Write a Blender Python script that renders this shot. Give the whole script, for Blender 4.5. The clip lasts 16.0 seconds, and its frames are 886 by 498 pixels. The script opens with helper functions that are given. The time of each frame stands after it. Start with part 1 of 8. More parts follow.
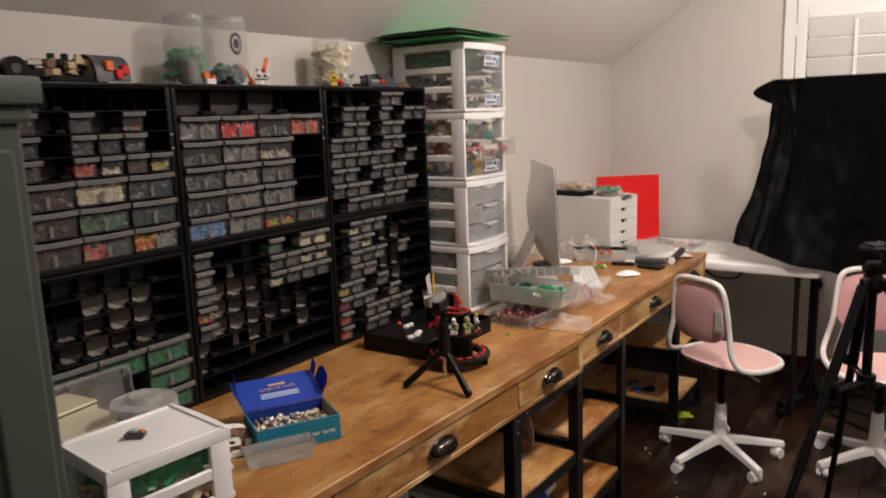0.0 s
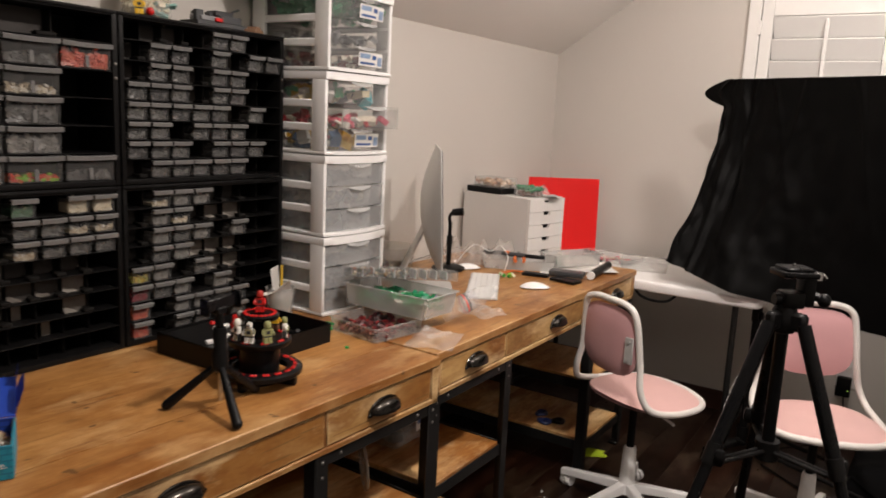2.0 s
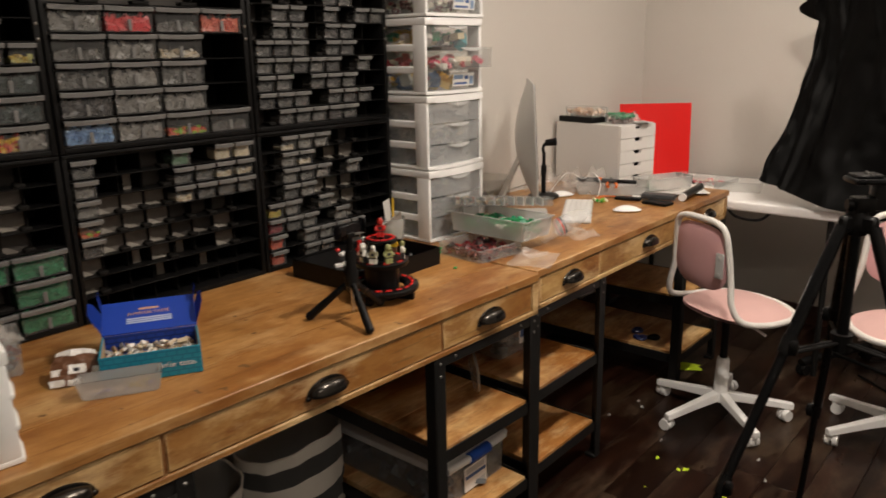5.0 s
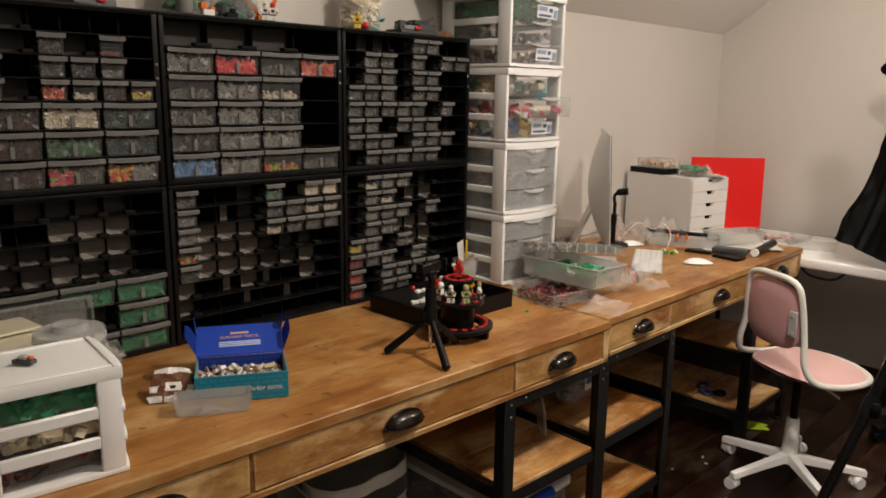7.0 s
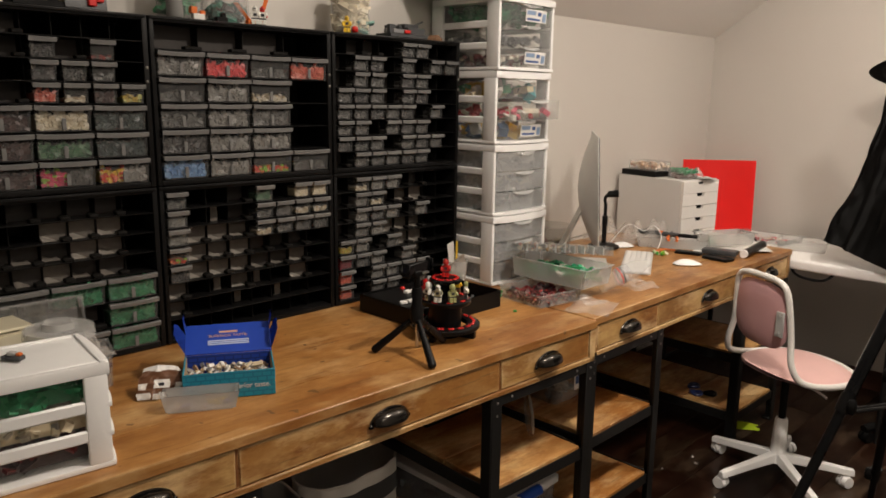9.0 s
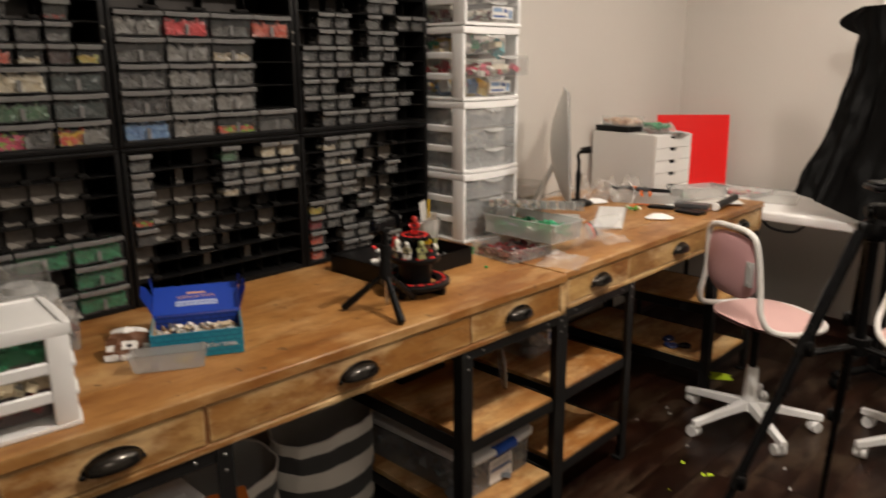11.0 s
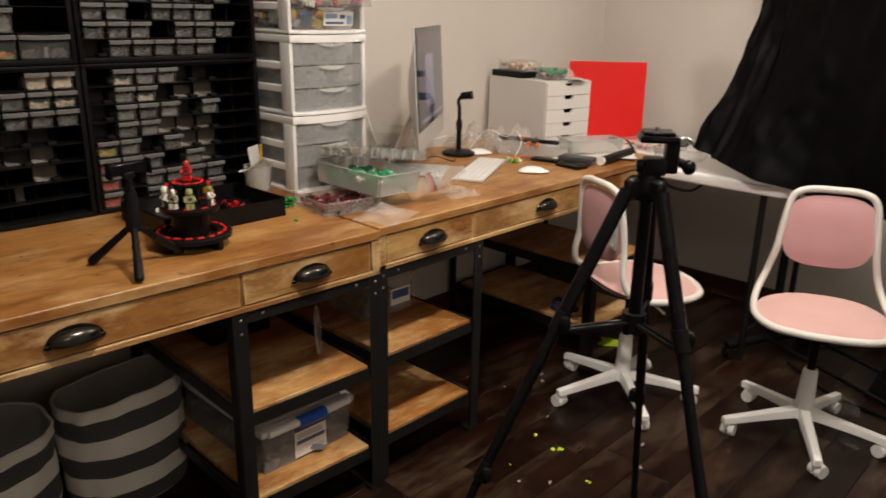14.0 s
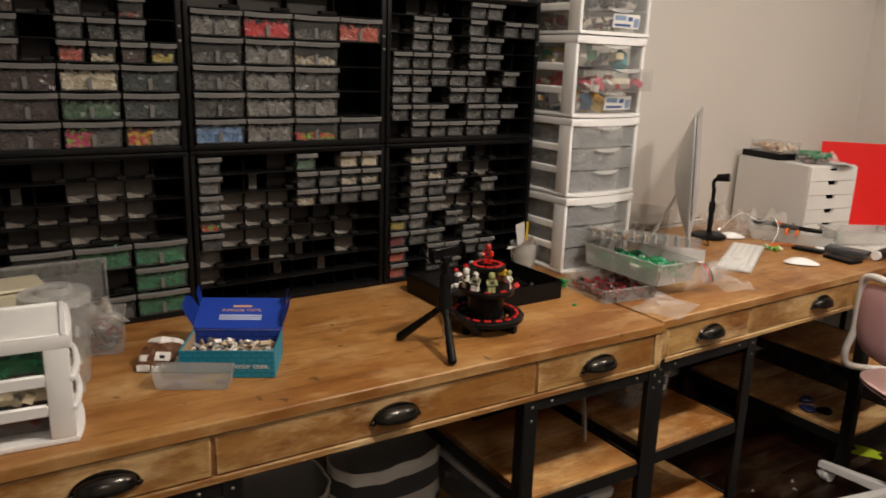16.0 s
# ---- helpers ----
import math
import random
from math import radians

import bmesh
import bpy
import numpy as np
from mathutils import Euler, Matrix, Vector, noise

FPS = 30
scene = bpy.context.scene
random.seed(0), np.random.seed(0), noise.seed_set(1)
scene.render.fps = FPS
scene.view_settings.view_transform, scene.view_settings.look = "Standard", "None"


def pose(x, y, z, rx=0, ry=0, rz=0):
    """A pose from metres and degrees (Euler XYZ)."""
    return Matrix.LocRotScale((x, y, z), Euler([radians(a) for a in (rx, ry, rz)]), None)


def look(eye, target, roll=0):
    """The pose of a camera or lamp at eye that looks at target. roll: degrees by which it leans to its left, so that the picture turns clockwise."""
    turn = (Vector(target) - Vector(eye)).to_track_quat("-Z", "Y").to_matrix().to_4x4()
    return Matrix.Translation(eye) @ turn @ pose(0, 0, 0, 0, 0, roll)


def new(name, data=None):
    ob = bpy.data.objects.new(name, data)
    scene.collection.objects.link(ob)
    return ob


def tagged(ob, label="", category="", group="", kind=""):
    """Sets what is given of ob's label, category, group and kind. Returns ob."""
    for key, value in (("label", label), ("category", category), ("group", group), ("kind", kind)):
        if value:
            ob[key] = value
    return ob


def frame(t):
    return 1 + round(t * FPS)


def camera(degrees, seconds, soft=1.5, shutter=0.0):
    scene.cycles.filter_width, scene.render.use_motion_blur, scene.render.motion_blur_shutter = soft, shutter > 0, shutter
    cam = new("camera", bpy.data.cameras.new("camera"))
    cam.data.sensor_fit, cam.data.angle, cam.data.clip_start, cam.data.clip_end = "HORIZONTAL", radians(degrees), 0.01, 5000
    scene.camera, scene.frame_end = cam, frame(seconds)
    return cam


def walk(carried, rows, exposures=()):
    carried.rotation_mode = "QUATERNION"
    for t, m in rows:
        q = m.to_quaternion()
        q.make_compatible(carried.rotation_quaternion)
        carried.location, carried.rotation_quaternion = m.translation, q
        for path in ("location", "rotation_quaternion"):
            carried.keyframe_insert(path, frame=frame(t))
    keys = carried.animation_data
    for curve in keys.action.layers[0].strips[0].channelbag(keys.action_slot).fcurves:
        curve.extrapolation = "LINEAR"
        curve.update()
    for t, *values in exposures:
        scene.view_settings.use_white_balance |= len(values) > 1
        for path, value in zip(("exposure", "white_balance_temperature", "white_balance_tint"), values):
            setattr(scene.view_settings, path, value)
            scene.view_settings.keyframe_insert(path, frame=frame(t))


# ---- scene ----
cam = camera(61.5, 16.0, soft=1.65, shutter=0.35)
PATH = [
    (0, (0.029, -0.14, 1.494), (-1.075, 1.489, 1.137), -2.0),
    (0.5, (0.024, 0.026, 1.449), (-1.08, 1.637, 1.016), -6.3),
    (1, (0.081, 0.218, 1.427), (-1.102, 1.762, 0.961), -5.0),
    (1.5, (0.135, 0.317, 1.435), (-1.123, 1.831, 1.079), -1.7),
    (2, (0.096, 0.467, 1.381), (-0.977, 2.119, 1.035), 2.8),
    (2.5, (0.023, 0.602, 1.384), (-1.049, 2.258, 1.053), 5.0),
    (3, (0.057, 0.642, 1.381), (-1.014, 2.289, 1.003), 4.1),
    (3.5, (0.223, 0.603, 1.4), (-0.809, 2.265, 0.982), 3.6),
    (4, (0.316, 0.544, 1.365), (-0.768, 2.149, 0.867), 1.4),
    (4.5, (0.294, 0.439, 1.384), (-0.872, 1.979, 0.867), -1.2),
    (5, (0.207, 0.288, 1.397), (-1.044, 1.76, 0.881), -1.1),
    (5.2, (0.187, 0.243, 1.395), (-1.058, 1.72, 0.879), -0.1),
    (7.3, (0.208, 0.206, 1.416), (-1.181, 1.589, 1.016), 0.6),
    (7.5, (0.222, 0.204, 1.419), (-1.167, 1.588, 1.019), 0.3),
    (8, (0.209, 0.202, 1.418), (-1.129, 1.635, 1.018), 0.8),
    (8.5, (0.237, 0.211, 1.41), (-1.13, 1.616, 1.014), 1.3),
    (10.8, (0.255, 0.214, 1.404), (-1.135, 1.579, 0.949), -0.7),
    (11, (0.282, 0.236, 1.387), (-1.053, 1.642, 0.898), -0.3),
    (11.5, (0.366, 0.301, 1.378), (-0.851, 1.781, 0.803), 1.3),
    (12, (0.391, 0.362, 1.367), (-0.838, 1.822, 0.771), -0.3),
    (12.4, (0.424, 0.492, 1.323), (-0.74, 1.991, 0.691), -0.7),
    (12.5, (0.385, 0.529, 1.329), (-0.746, 2.064, 0.726), 0.8),
    (12.6, (0.375, 0.554, 1.337), (-0.769, 2.103, 0.797), 0.8),
    (13, (0.406, 0.653, 1.338), (-0.671, 2.249, 0.796), 2.6),
    (13.5, (0.461, 0.726, 1.339), (-0.722, 2.226, 0.747), 2.0),
    (14, (0.516, 0.757, 1.337), (-0.796, 2.137, 0.724), 1.1),
    (14.5, (0.49, 0.729, 1.35), (-0.946, 1.961, 0.701), 2.0),
    (15, (0.431, 0.679, 1.369), (-1.079, 1.829, 0.738), 4.0),
    (15.5, (0.341, 0.599, 1.395), (-1.225, 1.73, 0.876), 1.9),
    (16, (0.273, 0.526, 1.413), (-1.335, 1.609, 0.921), 1.9),
]
walk(cam, [(t, look(eye, target, roll)) for t, eye, target, roll in PATH],
     exposures=[(0.0, -0.02, 6290, 15), (1.5, -0.03, 6290, 15), (3.0, 0.04, 6300, 15), (4.0, 0.01, 6340, 14), (5.2, -0.08, 6580, 11), (8.5, -0.08, 6600, 11), (11.5, 0.02, 6530, 11), (13.5, 0.01, 6530, 11), (15.0, -0.09, 6540, 11), (16.0, -0.14, 6540, 11)])

# ---- world and light ----
world = bpy.data.worlds.new("night")
world.use_nodes = True
world.node_tree.nodes["Background"].inputs["Color"].default_value = (0.010, 0.013, 0.02, 1)
world.node_tree.nodes["Background"].inputs["Strength"].default_value = 0.3
scene.world = world


def lamp(name, x, y, z, watts, radius, colour):
    data = bpy.data.lights.new(name, "POINT")
    data.energy, data.shadow_soft_size, data.color = watts, radius, colour
    ob = new(name, data)
    ob.location = (x, y, z)
    return ob


def downlight(x, y, z, watts, size):
    """The open foot of a ceiling lamp's shade."""
    data = bpy.data.lights.new("ceiling_lamp", "AREA")
    data.shape, data.size, data.energy, data.color = "DISK", size, watts, (0.985, 0.885, 0.77)
    ob = new("ceiling_lamp", data)
    ob.location = (x, y, z)


# two shaded ceiling lamps, most of their light going down, and an added fill lamp, unseen, farther off in the room
for lamp_at, glow, down in (((0.02, 1.72, 2.50), 10, 31), ((0.02, 3.12, 2.50), 25, 10)):
    lamp("ceiling_bulb", *lamp_at, glow, 0.07, (0.985, 0.885, 0.77))
    downlight(*lamp_at, down, 0.15)
# added fill that reaches the desk fronts and the space below them
lamp("ceiling_bulb", 1.55, 0.60, 2.58, 19, 0.20, (0.985, 0.885, 0.77))

# ---- plan, metres ----
WALL_X, FAR_Y, EAST_X, SOUTH_Y, TOP_Z = -1.68, 4.25, 2.6, -1.8, 2.75
KNEE_Z, FLAT_X = 1.748, -0.19
DESK_Z, DESK_X, DESK_Y0, DESK_L = 0.785, -0.905, 0.481, 1.524


# ---- materials ----
def shader(name):
    m = bpy.data.materials.new(name)
    m.use_nodes = True
    t = m.node_tree
    return m, t, t.nodes["Principled BSDF"], t.nodes["Material Output"]


def link(t, a, b):
    t.links.new(a, b)


def coords(t, scale=(1, 1, 1), shift=True):
    """Object coordinates, scaled, and moved by the object's random number."""
    co, mp = t.nodes.new("ShaderNodeTexCoord"), t.nodes.new("ShaderNodeMapping")
    mp.inputs["Scale"].default_value = scale
    link(t, co.outputs["Object"], mp.inputs["Vector"])
    if shift:
        info, mul = t.nodes.new("ShaderNodeObjectInfo"), t.nodes.new("ShaderNodeMath")
        mul.operation, mul.inputs[1].default_value = "MULTIPLY", 17.0
        link(t, info.outputs["Random"], mul.inputs[0])
        link(t, mul.outputs[0], mp.inputs["Location"])
    return mp.outputs[0]


def noise_tex(t, vec, scale, detail=4.0, rough=0.55):
    n = t.nodes.new("ShaderNodeTexNoise")
    n.inputs["Scale"].default_value, n.inputs["Detail"].default_value, n.inputs["Roughness"].default_value = scale, detail, rough
    link(t, vec, n.inputs["Vector"])
    return n.outputs["Fac"]


def ramp(t, fac, stops, mode="LINEAR"):
    r = t.nodes.new("ShaderNodeValToRGB")
    r.color_ramp.interpolation = mode
    e = r.color_ramp.elements
    while len(e) < len(stops):
        e.new(0.5)
    for el, (p, c) in zip(e, stops):
        el.position, el.color = p, (*c, 1)
    link(t, fac, r.inputs["Fac"])
    return r.outputs["Color"]


def mixed(t, fac, a, b, mode="MIX"):
    n = t.nodes.new("ShaderNodeMix")
    n.data_type, n.blend_type = "RGBA", mode
    for socket, v in ((n.inputs["Factor"], fac), (n.inputs["A"], a), (n.inputs["B"], b)):
        if isinstance(v, (int, float)):
            socket.default_value = v
        elif isinstance(v, tuple):
            socket.default_value = (*v, 1)
        else:
            link(t, v, socket)
    return n.outputs["Result"]


def bump(t, bsdf, height, strength, distance=0.002):
    b = t.nodes.new("ShaderNodeBump")
    b.inputs["Strength"].default_value, b.inputs["Distance"].default_value = strength, distance
    link(t, height, b.inputs["Height"])
    link(t, b.outputs[0], bsdf.inputs["Normal"])


def shade(c, k):
    return tuple(min(1.0, v * k) for v in c)


def plain(name, colour, rough=0.5, metal=0.0, vary=0.12, coarse=6.0, fine=60.0, relief=0.15, coat=0.0, spec=0.5):
    """A surface whose colour and gloss vary at two scales, with fine relief."""
    m, t, b, _ = shader(name)
    vec = coords(t)
    big, small = noise_tex(t, vec, coarse), noise_tex(t, vec, fine, 6)
    c = mixed(t, big, shade(colour, 1 - vary), shade(colour, 1 + vary))
    c = mixed(t, small, c, mixed(t, 1.0, c, shade((1, 1, 1), 1 - vary), "MULTIPLY"))
    link(t, c, b.inputs["Base Color"])
    rr = t.nodes.new("ShaderNodeMapRange")
    rr.inputs["To Min"].default_value, rr.inputs["To Max"].default_value = max(0.03, rough - 0.1), min(1, rough + 0.1)
    link(t, big, rr.inputs["Value"])
    link(t, rr.outputs[0], b.inputs["Roughness"])
    b.inputs["Metallic"].default_value, b.inputs["Coat Weight"].default_value, b.inputs["Specular IOR Level"].default_value = metal, coat, spec
    if relief:
        bump(t, b, small, relief)
    return m


def fabric(name, colour, weave=900.0, vary=0.12, rough=0.9, relief=0.4, sheen=0.1):
    m, t, b, _ = shader(name)
    vec = coords(t)
    big, small = noise_tex(t, vec, 7), noise_tex(t, vec, weave, 2)
    link(t, mixed(t, big, shade(colour, 1 - vary), shade(colour, 1 + vary)), b.inputs["Base Color"])
    b.inputs["Roughness"].default_value = rough
    b.inputs["Sheen Weight"].default_value = sheen
    b.inputs["Specular IOR Level"].default_value = 0.5 if sheen else 0.055
    bump(t, b, small, relief, 0.001)
    return m


def clear(name, tint=(0.85, 0.85, 0.84), body=0.35, rough=0.25, haze=None):
    """Thin clear or milky plastic: part of the light goes straight through."""
    m, t, b, out = shader(name)
    vec = coords(t)
    b.inputs["Base Color"].default_value = (*(haze or tint), 1)
    b.inputs["Roughness"].default_value = rough
    tr, mx = t.nodes.new("ShaderNodeBsdfTransparent"), t.nodes.new("ShaderNodeMixShader")
    tr.inputs["Color"].default_value = (*tint, 1)
    f = t.nodes.new("ShaderNodeMapRange")
    f.inputs["To Min"].default_value, f.inputs["To Max"].default_value = body * 0.75, min(1, body * 1.25)
    link(t, noise_tex(t, vec, 7), f.inputs["Value"])
    link(t, f.outputs[0], mx.inputs["Fac"])
    link(t, tr.outputs[0], mx.inputs[1])
    link(t, b.outputs[0], mx.inputs[2])
    link(t, mx.outputs[0], out.inputs["Surface"])
    return m


def mixable(a, b, k=0.6):
    return tuple(k * p + (1 - k) * q for p, q in zip(a, b))


def wood(name, dark, mid, light, along=1, rough=0.45, grain=38.0, knots=0.5, hue=0.25, wear=0.0, spec=0.5, edge=0.0):
    """Sawn wood with the grain along the given axis (0 x, 1 y, 2 z); each board differs."""
    m, t, b, _ = shader(name)
    sc = [1.0, 1.0, 1.0]
    sc[along] = 0.07
    vec = coords(t, tuple(sc))
    vec2 = coords(t, tuple(0.35 if i == along else 1.0 for i in range(3)))
    g, g2 = noise_tex(t, vec, grain, 8, 0.65), noise_tex(t, vec, grain * 5, 4)
    big, blot = noise_tex(t, vec2, 3.2, 5, 0.6), noise_tex(t, vec2, 11, 4, 0.6)
    c = ramp(t, g, [(0.2, mixable(dark, mid)), (0.5, mid), (0.8, mixable(light, mid))])
    c = mixed(t, ramp(t, big, [(0.43, (0, 0, 0)), (0.58, (1, 1, 1))]), c, mixed(t, 1.0, c, shade((1.0, 0.72, 0.44), 0.62), "MULTIPLY"))
    stain = noise_tex(t, vec2, 7.5, 6, 0.68)
    c = mixed(t, ramp(t, stain, [(0.50, (0, 0, 0)), (0.60, (0.8, 0.8, 0.8))]), c, mixed(t, 1.0, c, (0.55, 0.38, 0.24), "MULTIPLY"))
    c = mixed(t, ramp(t, blot, [(0.62, (0, 0, 0)), (0.78, (knots, knots, knots))]), c, dark)
    mottle = noise_tex(t, vec2, 42, 7, 0.7)
    c = mixed(t, ramp(t, mottle, [(0.42, (0, 0, 0)), (0.60, (1, 1, 1))]), c, mixed(t, 1.0, c, (0.80, 0.72, 0.62), "MULTIPLY"))
    worn = noise_tex(t, vec2, 6.5, 7, 0.7)
    c = mixed(t, ramp(t, worn, [(0.50, (0, 0, 0)), (0.66, (wear, wear, wear))]), c, mixable(shade(light, 1.35), (0.72, 0.58, 0.38)))
    vec3 = coords(t, tuple(0.05 if i == along else 1.0 for i in range(3)))
    scratch = noise_tex(t, vec3, 120, 2, 0.5)
    c = mixed(t, ramp(t, scratch, [(0.66, (0, 0, 0)), (0.70, (0.7 * wear, 0.7 * wear, 0.7 * wear))]), c, shade(dark, 0.6))
    info = t.nodes.new("ShaderNodeObjectInfo")
    c = mixed(t, ramp(t, info.outputs["Random"], [(0, (0, 0, 0)), (1, (1, 1, 1))]), c, mixed(t, 1.0, c, (1 - hue, 1 - hue * 1.15, 1 - hue * 1.3), "MULTIPLY"))
    if edge:
        # paint and stain rubbed off along the edges
        bev, geo, dot = t.nodes.new("ShaderNodeBevel"), t.nodes.new("ShaderNodeNewGeometry"), t.nodes.new("ShaderNodeVectorMath")
        bev.samples, bev.inputs["Radius"].default_value, dot.operation = 4, 0.010, "DOT_PRODUCT"
        link(t, bev.outputs[0], dot.inputs[0])
        link(t, geo.outputs["Normal"], dot.inputs[1])
        mask = mixed(t, 1.0, ramp(t, dot.outputs["Value"], [(0.80, (edge, edge, edge)), (0.985, (0, 0, 0))]), ramp(t, noise_tex(t, vec2, 14, 5, 0.7), [(0.36, (0.1, 0.1, 0.1)), (0.58, (1, 1, 1))]), "MULTIPLY")
        c = mixed(t, mask, c, (0.80, 0.60, 0.33))
    link(t, c, b.inputs["Base Color"])
    rr = t.nodes.new("ShaderNodeMapRange")
    rr.inputs["To Min"].default_value, rr.inputs["To Max"].default_value = rough - 0.1, rough + 0.15
    link(t, blot, rr.inputs["Value"])
    link(t, rr.outputs[0], b.inputs["Roughness"])
    b.inputs["Specular IOR Level"].default_value = spec
    bump(t, b, mixed(t, 0.35, g, g2), 0.25, 0.002)
    return m


def bits(name, colours, rough=0.35):
    """Small loose plastic pieces, each of one of the given colours."""
    m, t, b, _ = shader(name)
    geo = t.nodes.new("ShaderNodeNewGeometry")
    n = len(colours)
    link(t, ramp(t, geo.outputs["Random Per Island"], [(i / n, c) for i, c in enumerate(colours)], "CONSTANT"), b.inputs["Base Color"])
    b.inputs["Roughness"].default_value = rough
    return m


def glowing(name, colour, strength):
    m, t, b, _ = shader(name)
    b.inputs["Roughness"].default_value = 0.07
    b.inputs["Base Color"].default_value = (*colour, 1)
    b.inputs["Emission Color"].default_value, b.inputs["Emission Strength"].default_value = (*colour, 1), strength
    return m


GABLE_PAINT = plain("gable_wall_paint", (0.640, 0.605, 0.560), 0.75, vary=0.025, coarse=1.6, fine=140, relief=0.12)
WALL_PAINT = plain("wall_paint", (0.640, 0.605, 0.560), 0.75, vary=0.025, coarse=1.6, fine=140, relief=0.12)
CEILING_PAINT = plain("ceiling_paint", (0.82, 0.79, 0.75), 0.85, vary=0.03, coarse=1.3, fine=120, relief=0.15)
SHUTTER_WHITE = plain("shutter_white", (0.88, 0.865, 0.84), 0.4, vary=0.03, relief=0.05)
FLOOR_WOOD = wood("floor_wood", (0.0065, 0.0031, 0.0023), (0.023, 0.0096, 0.0060), (0.080, 0.033, 0.018), 1, 0.30, 26, 0.6, 0.5, 0.16, 0.35)
FLOOR_GAP = plain("floor_gap", (0.006, 0.004, 0.003), 0.8)
BASE_WOOD = wood("baseboard_wood", (0.035, 0.014, 0.009), (0.07, 0.027, 0.017), (0.10, 0.042, 0.026), 0, 0.4, 26, 0.3, 0.1)


def tabletop_wood(name, edge=0.0):
    """Oiled boards: quiet grain along y, soft brown blotches that run over the joints, small dents."""
    m, t, b, _ = shader(name)
    fine, soft = coords(t, (1, 0.06, 1), False), coords(t, (1, 0.42, 1), False)
    g, g2 = noise_tex(t, fine, 34, 7, 0.6), noise_tex(t, fine, 150, 3)
    c = ramp(t, g, [(0.25, (0.345, 0.156, 0.044)), (0.5, (0.470, 0.230, 0.068)), (0.78, (0.570, 0.312, 0.108))])
    blot = noise_tex(t, soft, 4.2, 5, 0.62)
    c = mixed(t, ramp(t, blot, [(0.40, (0.95, 0.95, 0.95)), (0.58, (0, 0, 0))]), c, mixed(t, 1.0, c, (0.66, 0.54, 0.42), "MULTIPLY"))
    pale = noise_tex(t, soft, 6.5, 6, 0.66)
    c = mixed(t, ramp(t, pale, [(0.50, (0, 0, 0)), (0.66, (0.85, 0.85, 0.85))]), c, (0.64, 0.41, 0.185))
    mott = noise_tex(t, soft, 48, 6, 0.7)
    c = mixed(t, ramp(t, mott, [(0.40, (0, 0, 0)), (0.66, (1, 1, 1))]), c, mixed(t, 1.0, c, (0.82, 0.76, 0.68), "MULTIPLY"))
    stain = noise_tex(t, soft, 11, 3, 0.5)
    c = mixed(t, ramp(t, stain, [(0.66, (0, 0, 0)), (0.74, (0.6, 0.6, 0.6))]), c, (0.13, 0.062, 0.024))
    # dark pores and pale scratches along the grain, a few dents
    pores = noise_tex(t, coords(t, (1, 0.035, 1), False), 95, 3, 0.6)
    c = mixed(t, ramp(t, pores, [(0.60, (0, 0, 0)), (0.68, (0.55, 0.55, 0.55))]), c, mixed(t, 1.0, c, (0.50, 0.40, 0.32), "MULTIPLY"))
    rubs = noise_tex(t, coords(t, (1, 0.09, 1), False), 42, 4, 0.7)
    c = mixed(t, ramp(t, rubs, [(0.66, (0, 0, 0)), (0.72, (0.6, 0.6, 0.6))]), c, (0.66, 0.43, 0.20))
    dents = noise_tex(t, coords(t, (1, 0.8, 1), False), 30, 2, 0.4)
    c = mixed(t, ramp(t, dents, [(0.735, (0, 0, 0)), (0.76, (0.75, 0.75, 0.75))]), c, (0.10, 0.045, 0.018))
    info = t.nodes.new("ShaderNodeObjectInfo")
    c = mixed(t, ramp(t, info.outputs["Random"], [(0, (0, 0, 0)), (1, (1, 1, 1))]), c, mixed(t, 1.0, c, (0.86, 0.835, 0.81), "MULTIPLY"))
    if edge:
        bev, geo, dot = t.nodes.new("ShaderNodeBevel"), t.nodes.new("ShaderNodeNewGeometry"), t.nodes.new("ShaderNodeVectorMath")
        bev.samples, bev.inputs["Radius"].default_value, dot.operation = 4, 0.008, "DOT_PRODUCT"
        link(t, bev.outputs[0], dot.inputs[0])
        link(t, geo.outputs["Normal"], dot.inputs[1])
        mask = mixed(t, 1.0, ramp(t, dot.outputs["Value"], [(0.80, (edge, edge, edge)), (0.985, (0, 0, 0))]), ramp(t, noise_tex(t, soft, 16, 5, 0.7), [(0.44, (0.0, 0.0, 0.0)), (0.62, (1, 1, 1))]), "MULTIPLY")
        c = mixed(t, mask, c, (0.74, 0.52, 0.27))
    link(t, c, b.inputs["Base Color"])
    rr = t.nodes.new("ShaderNodeMapRange")
    rr.inputs["To Min"].default_value, rr.inputs["To Max"].default_value = 0.30, 0.52
    link(t, mott, rr.inputs["Value"])
    link(t, rr.outputs[0], b.inputs["Roughness"])
    bump(t, b, mixed(t, 0.4, g, g2), 0.16, 0.002)
    return m


